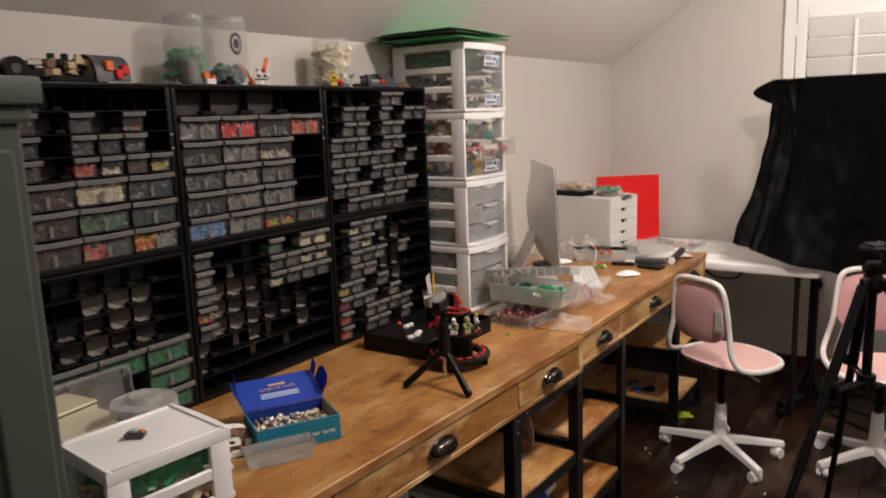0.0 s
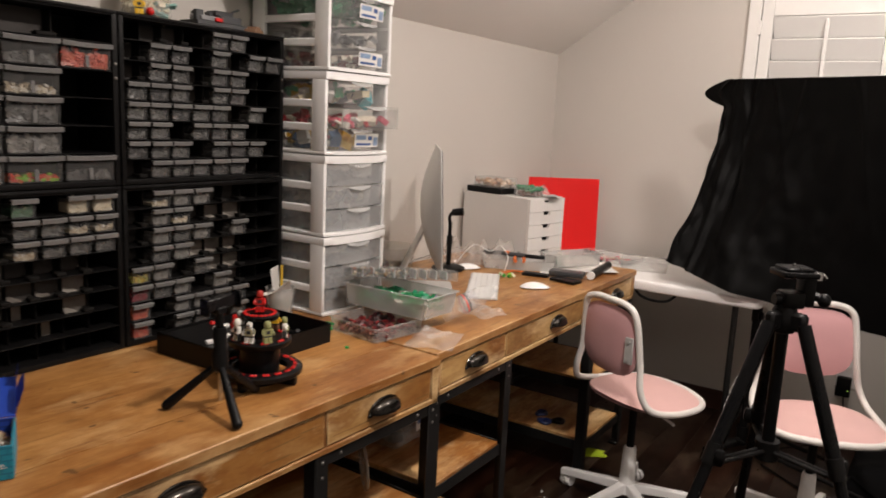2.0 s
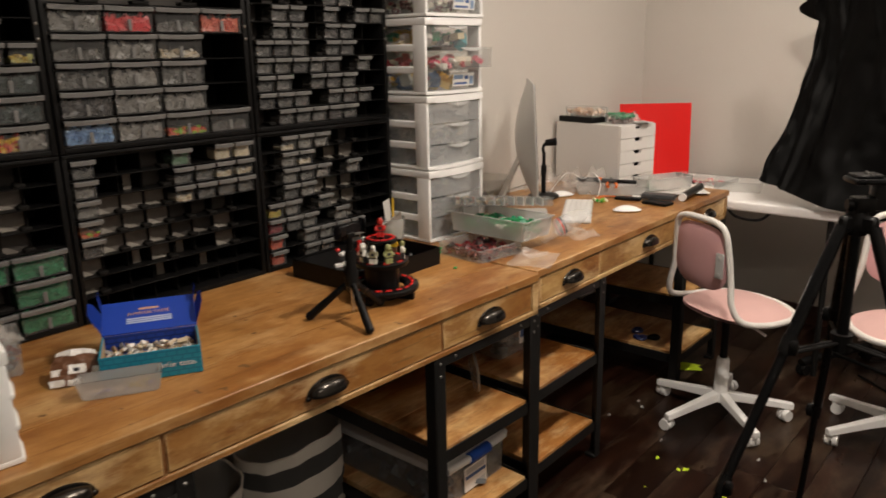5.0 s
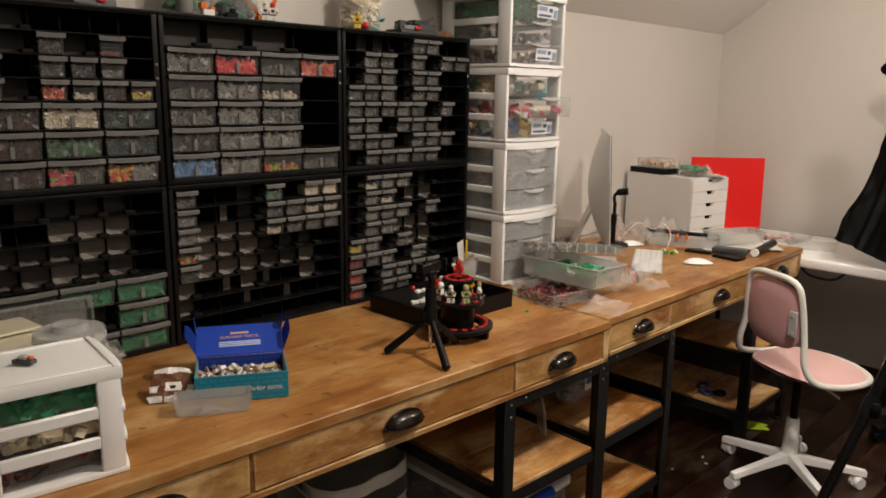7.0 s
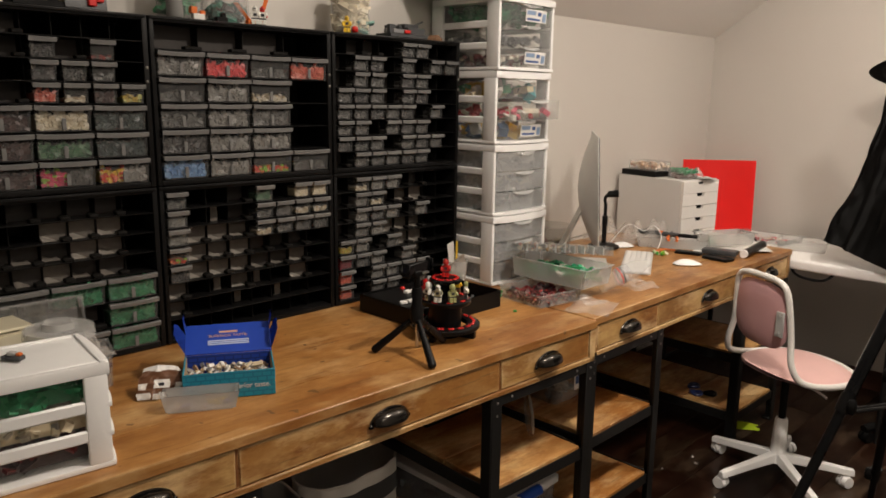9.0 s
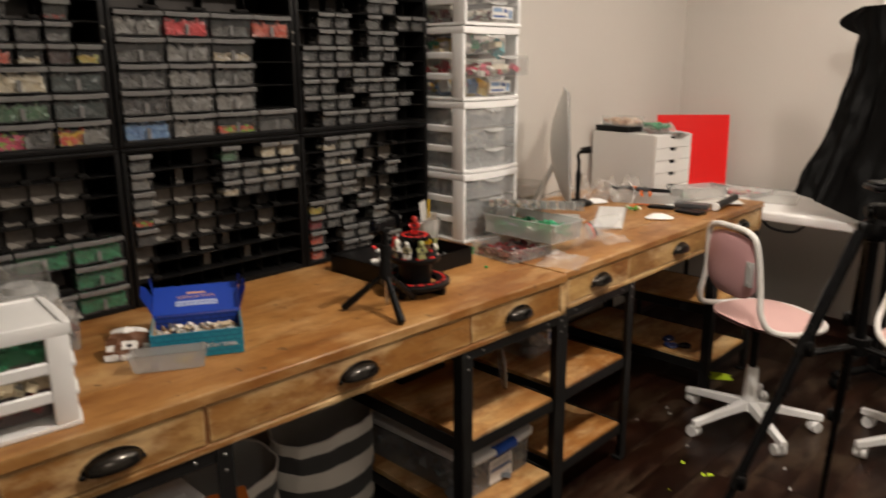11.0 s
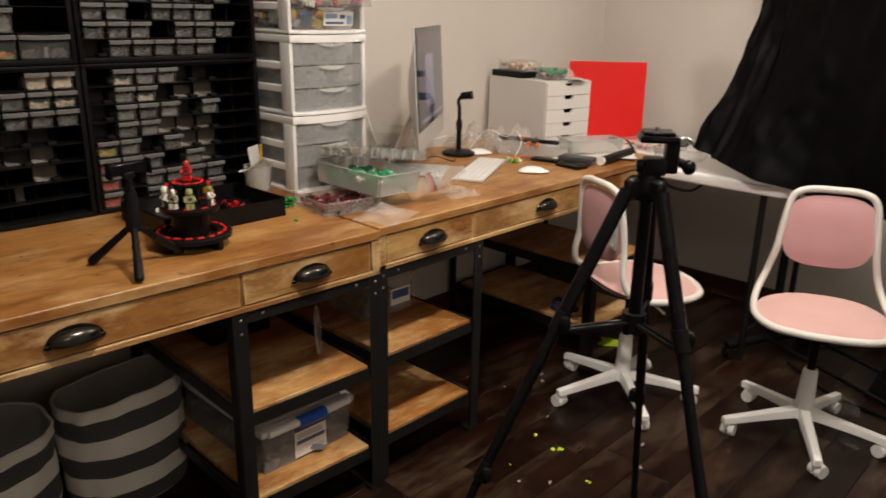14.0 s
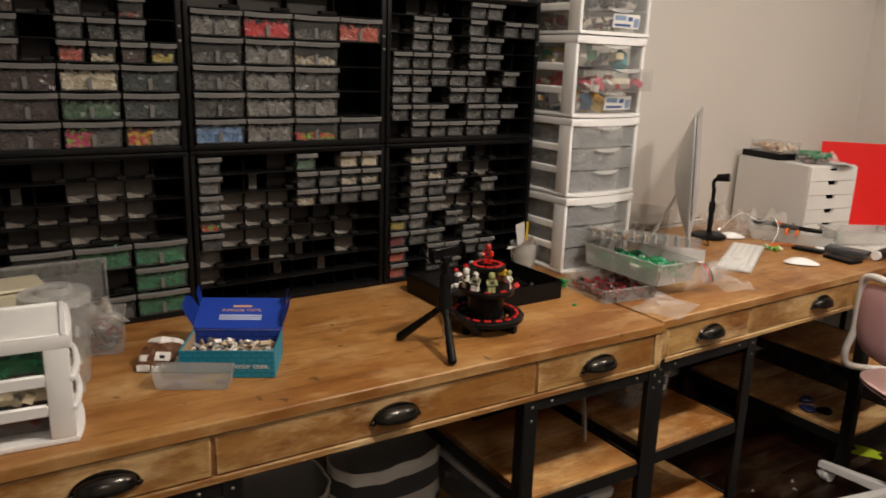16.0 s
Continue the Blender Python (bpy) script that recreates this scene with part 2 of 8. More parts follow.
def printed_card(name, colour, ink, rough=0.5):
    """Card printed with rows of small brick outlines."""
    m, t, b, _ = shader(name)
    vec = coords(t, (1, 1, 1), False)
    sw = t.nodes.new("ShaderNodeSeparateXYZ")
    cb = t.nodes.new("ShaderNodeCombineXYZ")
    link(t, vec, sw.inputs[0])
    link(t, sw.outputs["Y"], cb.inputs["X"])
    link(t, sw.outputs["Z"], cb.inputs["Y"])
    br = t.nodes.new("ShaderNodeTexBrick")
    for k, v in (("Scale", 1.0), ("Brick Width", 0.019), ("Row Height", 0.0105), ("Mortar Size", 0.0016), ("Mortar Smooth", 0.2)):
        br.inputs[k].default_value = v
    for k, v in (("Color1", colour), ("Color2", shade(colour, 0.90)), ("Mortar", ink)):
        br.inputs[k].default_value = (*v, 1)
    link(t, cb.outputs[0], br.inputs["Vector"])
    c = mixed(t, noise_tex(t, vec, 14), br.outputs["Color"], mixed(t, 1.0, br.outputs["Color"], (0.85, 0.85, 0.85), "MULTIPLY"))
    link(t, c, b.inputs["Base Color"])
    b.inputs["Roughness"].default_value = rough
    return m


TOP_WOOD, TOP_EDGE_WOOD = tabletop_wood("desk_top_wood"), tabletop_wood("desk_top_edge_wood", 0.6)
FRONT_WOOD = wood("drawer_wood", (0.30, 0.158, 0.050), (0.57, 0.350, 0.13), (0.72, 0.49, 0.215), 1, 0.5, 16, 0.8, 0.12, 0.85, edge=0.85)
SHELF_WOOD = wood("shelf_wood", (0.42, 0.22, 0.080), (0.70, 0.41, 0.16), (0.82, 0.54, 0.25), 1, 0.46, 22, 0.35, 0.10, 0.7)
IRON = plain("black_iron", (0.012, 0.0115, 0.011), 0.5, 0.3, vary=0.3, coarse=12, fine=90, relief=0.3)
RIVET = plain("rivet_steel", (0.30, 0.29, 0.27), 0.35, 0.9)
BRONZE = plain("dark_bronze", (0.060, 0.054, 0.048), 0.22, 0.9, vary=0.4, coarse=40)
BLACK_PLASTIC = plain("black_plastic", (0.0075, 0.0072, 0.0072), 0.36, vary=0.2, relief=0.1, spec=0.16)
TAUPE = plain("taupe_board", (0.040, 0.034, 0.030), 0.7, vary=0.15)
BLACK_DEEP = plain("black_inside", (0.012, 0.011, 0.0102), 0.6, vary=0.2, relief=0.1, spec=0.08)
BLACK_GLOSS = plain("black_gloss", (0.005, 0.005, 0.0055), 0.28, vary=0.2, relief=0.05, spec=0.18)
BLACK_CLOTH = fabric("black_cloth", (0.0022, 0.0021, 0.0021), 1200, 0.2, 0.38, sheen=0.0)
BLACK_NYLON = fabric("black_nylon", (0.006, 0.006, 0.0065), 1500, 0.2, 0.6, sheen=0.0)
WHITE_PLASTIC = plain("white_plastic", (0.91, 0.905, 0.895), 0.38, vary=0.04, relief=0.06)
GREY_LIP = plain("grey_frosted_plastic", (0.160, 0.158, 0.155), 0.34, vary=0.14, coarse=18, relief=0.1)
WHITE_METAL = plain("white_powder_coat", (0.78, 0.755, 0.72), 0.38, vary=0.05, coarse=14, relief=0.12)
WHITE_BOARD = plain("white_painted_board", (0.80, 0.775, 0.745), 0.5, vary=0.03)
# case of the drawer chest, slightly darker than its drawer fronts
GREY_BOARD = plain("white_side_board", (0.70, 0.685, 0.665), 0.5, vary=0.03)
GREY_PLASTIC = plain("grey_plastic", (0.23, 0.23, 0.235), 0.5, vary=0.12)
LIGHT_GREY = plain("light_grey_plastic", (0.50, 0.50, 0.49), 0.45, vary=0.08)
SEAT_PINK = fabric("seat_pink_fabric", (0.67, 0.425, 0.400), 700, 0.10)
PINK = fabric("pink_fabric", (0.66, 0.372, 0.385), 700, 0.08)
RED_BOARD = plain("red_plastic", (0.86, 0.016, 0.014), 0.35, vary=0.05)
RED = plain("bright_red", (0.60, 0.015, 0.012), 0.35, vary=0.1)
ORANGE = plain("orange_plastic", (0.75, 0.16, 0.02), 0.4, vary=0.1)
TAN = plain("tan_plastic", (0.56, 0.43, 0.25), 0.4, vary=0.1)
CREAM = plain("cream_plastic", (0.66, 0.60, 0.44), 0.45, vary=0.06)
BROWN = plain("brown_plastic", (0.16, 0.07, 0.035), 0.45, vary=0.15)
DARK_GREY = plain("dark_grey_plastic", (0.06, 0.062, 0.066), 0.4, vary=0.15)
GREEN = plain("green_plastic", (0.012, 0.36, 0.085), 0.35, vary=0.12)
YELLOW = plain("yellow_plastic", (0.78, 0.5, 0.03), 0.35, vary=0.08)
SAGE = plain("sage_green_paint", (0.062, 0.074, 0.064), 0.55, vary=0.1, coarse=5)
ALUMINIUM = plain("aluminium", (0.66, 0.655, 0.64), 0.42, 0.45, vary=0.05, relief=0.03)
CHROME = plain("bright_steel", (0.6, 0.6, 0.6), 0.2, 1.0, vary=0.05)
PAPER = plain("white_paper", (0.80, 0.78, 0.75), 0.8, vary=0.04)
NEON_PAPER = plain("neon_yellow_paper", (0.62, 0.85, 0.03), 0.8, vary=0.06)
BLUE_CARD = plain("blue_card", (0.010, 0.055, 0.42), 0.5, vary=0.08)
TEAL_CARD = printed_card("teal_card", (0.010, 0.285, 0.43), (0.008, 0.19, 0.31))
BLUE_PRINT = printed_card("blue_printed_card", (0.010, 0.055, 0.40), (0.006, 0.028, 0.20))
CARD = plain("brown_card", (0.42, 0.29, 0.17), 0.85, vary=0.1)
BLUE_GRIP = plain("blue_grip", (0.010, 0.085, 0.48), 0.4, vary=0.08)
INK = plain("dark_print", (0.03, 0.03, 0.035), 0.6)
LABEL_BLUE = plain("label_blue", (0.05, 0.12, 0.33), 0.5, vary=0.3, coarse=60)
PEACH_PRINT = plain("peach_print", (0.72, 0.40, 0.25), 0.6)
PALE_PRINT = plain("pale_print", (0.55, 0.62, 0.80), 0.6)
CANVAS_DARK = fabric("charcoal_canvas", (0.062, 0.063, 0.062), 800, 0.12)
CANVAS_GREY = fabric("grey_canvas_lining", (0.42, 0.41, 0.39), 800, 0.1)
CANVAS_LIGHT = fabric("cream_canvas", (0.80, 0.77, 0.71), 800, 0.08)
CLEAR = clear("clear_plastic", (0.98, 0.98, 0.975), 0.15, 0.12, (0.70, 0.70, 0.69))
MILKY = clear("milky_plastic", (0.97, 0.97, 0.965), 0.36, 0.25, (0.66, 0.66, 0.65))
SMOKE = clear("smoke_clear_plastic", (0.97, 0.97, 0.97), 0.16, 0.18, (0.175, 0.173, 0.170))
BAG = clear("thin_clear_film", (0.98, 0.975, 0.965), 0.24, 0.12, (0.78, 0.74, 0.70))
WRAP = clear("clear_wrap", (0.98, 0.98, 0.975), 0.12, 0.10, (0.60, 0.59, 0.57))
BOTTLE = clear("clear_bottle_plastic", (0.97, 0.975, 0.975), 0.17, 0.05, (0.85, 0.85, 0.84))
SCREEN_GLASS = plain("dark_screen_glass", (0.012, 0.012, 0.016), 0.08, vary=0.05, relief=0)


# ---- mesh helpers ----
def box(bm, x0, x1, y0, y1, z0, z1, bevel=0.0, m=None, slot=0, seg=1):
    tmp = bmesh.new()
    bmesh.ops.create_cube(tmp, size=1)
    for v in tmp.verts:
        v.co = Vector(((x0 + x1) / 2 + v.co.x * (x1 - x0), (y0 + y1) / 2 + v.co.y * (y1 - y0), (z0 + z1) / 2 + v.co.z * (z1 - z0)))
    if bevel:
        bmesh.ops.bevel(tmp, geom=list(tmp.edges), offset=bevel, segments=seg, affect="EDGES", profile=0.6)
    join(bm, tmp, m, slot)


def join(bm, tmp, m=None, slot=0):
    """Adds the faces of tmp to bm, moved by m, and frees tmp."""
    made = [bm.verts.new(m @ v.co if m else v.co) for v in tmp.verts]
    tmp.verts.index_update()
    for f in tmp.faces:
        try:
            g = bm.faces.new([made[v.index] for v in f.verts])
            g.material_index = slot
        except ValueError:
            pass
    tmp.free()


def cyl(bm, a, b, r0, r1=None, seg=14, slot=0, cap=True):
    a, b = Vector(a), Vector(b)
    r1 = r0 if r1 is None else r1
    turn = (b - a).to_track_quat("Z", "Y").to_matrix()
    rings = []
    for p, r in ((a, r0), (b, r1)):
        rings.append([bm.verts.new(p + turn @ Vector((r * math.cos(2 * math.pi * i / seg), r * math.sin(2 * math.pi * i / seg), 0))) for i in range(seg)])
    for i in range(seg):
        bm.faces.new([rings[0][i], rings[0][(i + 1) % seg], rings[1][(i + 1) % seg], rings[1][i]]).material_index = slot
    if cap:
        bm.faces.new(rings[0][::-1]).material_index = slot
        bm.faces.new(rings[1]).material_index = slot


def lathe(bm, profile, seg=24, centre=(0, 0, 0), slot=0, close=False):
    """Turns (radius, height) pairs round the upright axis."""
    rings = []
    for r, z in profile:
        if r < 1e-5:
            rings.append([bm.verts.new((centre[0], centre[1], centre[2] + z))])
        else:
            rings.append([bm.verts.new((centre[0] + r * math.cos(2 * math.pi * i / seg), centre[1] + r * math.sin(2 * math.pi * i / seg), centre[2] + z)) for i in range(seg)])
    for p, q in zip(rings, rings[1:]):
        for i in range(seg):
            j = (i + 1) % seg
            if len(p) == 1 and len(q) == 1:
                continue
            f = [p[0], q[j], q[i]] if len(p) == 1 else [p[i], p[j], q[0]] if len(q) == 1 else [p[i], p[j], q[j], q[i]]
            bm.faces.new(f).material_index = slot


def smooth_path(points, steps=6, closed=False):
    """A soft curve through the points (Catmull-Rom)."""
    p = [Vector(q) for q in points]
    n, out = len(p), []
    for i in range(n if closed else n - 1):
        if closed:
            a, b, c, d = p[i - 1], p[i], p[(i + 1) % n], p[(i + 2) % n]
        else:
            a, b, c, d = p[max(i - 1, 0)], p[i], p[i + 1], p[min(i + 2, n - 1)]
        for k in range(steps):
            u = k / steps
            out.append(0.5 * (2 * b + (c - a) * u + (2 * a - 5 * b + 4 * c - d) * u * u + (3 * b - a - 3 * c + d) * u ** 3))
    if not closed:
        out.append(p[-1])
    return out


def tube(bm, points, r, seg=10, closed=False, slot=0, flat=1.0):
    n = len(points)
    rings = []
    up = Vector((0, 0, 1))
    for i, p in enumerate(points):
        d = (points[(i + 1) % n] - points[i - 1]) if closed else (points[min(i + 1, n - 1)] - points[max(i - 1, 0)])
        d = d.normalized()
        if abs(d.dot(up)) > 0.97:
            up = Vector((1, 0, 0)) if abs(d.x) < 0.9 else Vector((0, 1, 0))
        s = d.cross(up).normalized()
        up = s.cross(d).normalized()
        rings.append([bm.verts.new(p + r * (math.cos(2 * math.pi * k / seg) * s + flat * math.sin(2 * math.pi * k / seg) * up)) for k in range(seg)])
    for i in range(n if closed else n - 1):
        a, b = rings[i], rings[(i + 1) % n]
        for k in range(seg):
            bm.faces.new([a[k], a[(k + 1) % seg], b[(k + 1) % seg], b[k]]).material_index = slot
    if not closed:
        bm.faces.new(rings[0][::-1]).material_index = slot
        bm.faces.new(rings[-1]).material_index = slot


def sheet(bm, fn, nu, nv, slot=0, thick=0.0):
    """A surface fn(u, v) over 0..1 by 0..1; with thick, a second skin below it."""
    g = [[bm.verts.new(fn(i / nu, j / nv)) for j in range(nv + 1)] for i in range(nu + 1)]
    faces = []
    for i in range(nu):
        for j in range(nv):
            f = bm.faces.new([g[i][j], g[i + 1][j], g[i + 1][j + 1], g[i][j + 1]])
            f.material_index = slot
            faces.append(f)
    if thick:
        bmesh.ops.recalc_face_normals(bm, faces=faces)
        bmesh.ops.solidify(bm, geom=faces, thickness=thick)


def blob(bm, x, y, z, rx, ry, rz, seg=14, rings=9, power=1.0, slot=0, m=None):
    """A rounded body; power below 1 makes it squarer."""
    tmp = bmesh.new()
    bmesh.ops.create_uvsphere(tmp, u_segments=seg, v_segments=rings, radius=1)

    def sq(v):
        return math.copysign(abs(v) ** power, v)
    for v in tmp.verts:
        v.co = Vector((x + rx * sq(v.co.x), y + ry * sq(v.co.y), z + rz * sq(v.co.z)))
    join(bm, tmp, m, slot)


def mesh_of(name, bm, *materials):
    bmesh.ops.recalc_face_normals(bm, faces=bm.faces)
    me = bpy.data.meshes.new(name)
    bm.to_mesh(me)
    bm.free()
    for p in me.polygons:
        p.use_smooth = True
    me.set_sharp_from_angle(angle=radians(38))
    for m in materials:
        me.materials.append(m)
    return me


def part(name, bm, material, parent, label="", at=None):
    """Links a bmesh, or a mesh that is shared, as one mesh object under a thing or a part."""
    me = bm if isinstance(bm, bpy.types.Mesh) else mesh_of(name, bm, *(material if isinstance(material, (list, tuple)) else [material]))
    ob = new(name, me)
    ob.parent = parent
    if at is not None:
        ob.matrix_basis = at
    return tagged(ob, label)


def thing(name, label, category, m=None, group="", kind=""):
    ob = new(name)
    ob.empty_display_size = 0.05
    if m is not None:
        ob.matrix_basis = m
    return tagged(ob, label, category, group, kind)


def solid(name, bm, material, label, category, m=None, group="", kind=""):
    """A thing that is one mesh."""
    ob = new(name, mesh_of(name, bm, *(material if isinstance(material, (list, tuple)) else [material])))
    if m is not None:
        ob.matrix_basis = m
    return tagged(ob, label, category, group, kind)


def heap(bm, x0, x1, y0, y1, z0, depth, count, size, rng, slot=0, slots=1):
    """Loose small bricks lying in a box-shaped space."""
    for _ in range(count):
        s = size * rng.uniform(0.5, 1.3)
        a, b, c = s * rng.choice((0.5, 1, 1, 2)), s * rng.choice((0.5, 1, 1)), s * rng.choice((0.4, 0.6, 1.0))
        p = Vector((rng.uniform(x0, x1), rng.uniform(y0, y1), z0 + depth * rng.random() ** 0.7))
        m = Matrix.Translation(p) @ Euler((rng.uniform(-0.7, 0.7), rng.uniform(-0.7, 0.7), rng.uniform(0, 6.3))).to_matrix().to_4x4()
        box(bm, -a / 2, a / 2, -b / 2, b / 2, -c / 2, c / 2, 0, m, slot + (rng.randrange(slots) if slots > 1 else 0))


# ---- room ----
def structure(name, bm, material, label, category, m=None):
    return solid(name, bm, material, label, category, m, kind="structure")


bm = bmesh.new()
box(bm, WALL_X - 0.12, EAST_X + 0.12, SOUTH_Y - 0.12, FAR_Y + 0.12, -0.12, -0.012)
FLOOR = structure("floor", bm, FLOOR_GAP, "dark brown hand-scraped hardwood plank floor", "floor")
bm = bmesh.new()
box(bm, WALL_X - 0.12, WALL_X, SOUTH_Y - 0.12, FAR_Y + 0.12, -0.012, 2.0)
structure("wall_west", bm, WALL_PAINT, "low knee wall painted warm light grey", "wall")
WIN = (-0.665, 0.46, 1.02, 2.02)
bm = bmesh.new()
for x0, x1, z0, z1 in ((WALL_X, WIN[0], -0.012, 2.95), (WIN[1], EAST_X, -0.012, 2.95), (WIN[0], WIN[1], -0.012, WIN[2]), (WIN[0], WIN[1], WIN[3], 2.95)):
    box(bm, x0, x1, FAR_Y, FAR_Y + 0.12, z0, z1)
structure("wall_north", bm, GABLE_PAINT, "gable wall painted warm light grey, with a shuttered window", "wall")
bm = bmesh.new()
box(bm, EAST_X, EAST_X + 0.12, SOUTH_Y - 0.12, FAR_Y + 0.12, -0.012, 2.95)
structure("wall_east", bm, WALL_PAINT, "plain light grey painted wall", "wall")
bm = bmesh.new()
box(bm, WALL_X, EAST_X, SOUTH_Y - 0.12, SOUTH_Y, -0.012, 2.95)
structure("wall_south", bm, WALL_PAINT, "plain light grey painted wall", "wall")
bm = bmesh.new()
prof = smooth_path([(WALL_X - 0.1, 0, KNEE_Z - 0.067), (WALL_X + 0.02, 0, KNEE_Z + 0.012), (FLAT_X - 0.06, 0, TOP_Z - 0.045), (FLAT_X + 0.08, 0, TOP_Z), (EAST_X + 0.1, 0, TOP_Z)], 1)
lower = [(p.x, p.z) for p in prof]
for (xa, za), (xb, zb) in zip(lower, lower[1:]):
    v = [bm.verts.new(c) for c in ((xa, SOUTH_Y - 0.1, za), (xb, SOUTH_Y - 0.1, zb), (xb, FAR_Y + 0.1, zb), (xa, FAR_Y + 0.1, za),
                                   (xa, SOUTH_Y - 0.1, za + 0.15), (xb, SOUTH_Y - 0.1, zb + 0.15), (xb, FAR_Y + 0.1, zb + 0.15), (xa, FAR_Y + 0.1, za + 0.15))]
    for q in ((0, 1, 2, 3), (4, 5, 6, 7), (0, 1, 5, 4), (3, 2, 6, 7), (0, 3, 7, 4), (1, 2, 6, 5)):
        bm.faces.new([v[i] for i in q])
bmesh.ops.remove_doubles(bm, verts=bm.verts, dist=1e-4)
structure("ceiling", bm, CEILING_PAINT, "off-white sloping attic ceiling", "ceiling")


def baseboard(x0, x1, y0, y1):
    bm = bmesh.new()
    box(bm, x0, x1, y0, y1, 0, 0.10, 0.004)
    structure("baseboard", bm, BASE_WOOD, "dark reddish-brown stained wooden baseboard", "baseboard")


baseboard(WALL_X + 0.016, EAST_X, FAR_Y - 0.016, FAR_Y)
baseboard(WALL_X, WALL_X + 0.016, SOUTH_Y, FAR_Y)

# window with closed plantation shutters
WINDOW = thing("window_1", "white closed plantation shutters over a dark window", "window", kind="structure")
bm = bmesh.new()
x0, x1, z0, z1 = WIN
fr = 0.055
for a, b, c, d in ((x0 - fr, x0, z0 - fr, z1 + fr), (x1, x1 + fr, z0 - fr, z1 + fr), (x0, x1, z1, z1 + fr), (x0, x1, z0 - fr, z0)):
    box(bm, a, b, FAR_Y - 0.03, FAR_Y + 0.02, c, d, 0.004)
part("window_frame", bm, SHUTTER_WHITE, WINDOW)
bm = bmesh.new()
box(bm, x0 + 0.003, x1 - 0.003, FAR_Y + 0.09, FAR_Y + 0.096, z0 + 0.003, z1 - 0.003)
part("pane", bm, SCREEN_GLASS, WINDOW, "dark night-time glass pane")
for k in range(2):
    pa, pb = x0 + 0.004 + k * (x1 - x0) / 2, x0 - 0.004 + (k + 1) * (x1 - x0) / 2
    bm = bmesh.new()
    for a, b, c, d in ((pa, pa + 0.05, z0 + 0.004, z1 - 0.004), (pb - 0.05, pb, z0 + 0.004, z1 - 0.004), (pa + 0.05, pb - 0.05, z1 - 0.11, z1 - 0.004), (pa + 0.05, pb - 0.05, z0 + 0.004, z0 + 0.11)):
        box(bm, a, b, FAR_Y - 0.024, FAR_Y + 0.008, c, d, 0.003)
    sh = part("shutter", bm, SHUTTER_WHITE, WINDOW, "white painted louvred shutter panel")
    bm = bmesh.new()
    box(bm, -(pb - pa) / 2 + 0.052, (pb - pa) / 2 - 0.052, -0.005, 0.005, -0.0500, 0.0500, 0.003)
    slat = mesh_of("slat", bm, SHUTTER_WHITE)
    n = 8
    for i in range(n):
        z = z0 + 0.11 + (z1 - z0 - 0.22) * (i + 0.5) / n
        part("slat", slat, None, sh, at=pose((pa + pb) / 2, FAR_Y - 0.008, z, 24, 0, 0))
    bm = bmesh.new()
    box(bm, (pa + pb) / 2 - 0.008, (pa + pb) / 2 + 0.008, FAR_Y - 0.046, FAR_Y - 0.030, z0 + 0.14, z1 - 0.13, 0.003)
    part("tilt_rod", bm, SHUTTER_WHITE, sh)
    for z in (1.86, 1.30):
        bm = bmesh.new()
        xx = pa - 0.003 if k == 0 else pb + 0.003
        box(bm, xx - 0.008, xx + 0.008, FAR_Y - 0.036, FAR_Y - 0.022, z - 0.032, z + 0.032, 0.002)
        part("hinge", bm, SHUTTER_WHITE, sh)


# ---- desks ----
def cup_pull():
    """A bin pull: a hollow half shell on a rimmed backplate, facing +x."""
    bm = bmesh.new()
    w, h, d = 0.049, 0.024, 0.028
    def skin(u, v):
        a, e = math.pi * u, math.pi / 2 * v
        return Vector((0.003 + d * math.sin(a) ** 0.8 * math.cos(e) ** 0.7, -w * math.cos(a), -0.006 + (h + 0.004) * math.sin(e) * (0.35 + 0.65 * math.sin(a))))
    sheet(bm, skin, 14, 7, thick=0.0022)
    def rim(u):
        return Vector((0.003, -(w + 0.004) * math.cos(math.pi * u), -0.008 + (h + 0.008) * math.sin(math.pi * u)))
    tube(bm, smooth_path([rim(i / 10) for i in range(11)], 2), 0.0035, 6)
    for y in (-w - 0.002, w + 0.002):
        blob(bm, 0.004, y, -0.007, 0.004, 0.008, 0.006, 8, 6)
    return mesh_of("cup_pull", bm, BRONZE)


PULL = cup_pull()


def rivet_mesh():
    bm = bmesh.new()
    lathe(bm, [(0.0, 0.0026), (0.0028, 0.0018), (0.0042, 0.0)], 8)
    me = mesh_of("rivet", bm, RIVET)
    me.transform(Matrix.Rotation(radians(90), 4, "Y"))
    return me


RIVET_MESH = rivet_mesh()


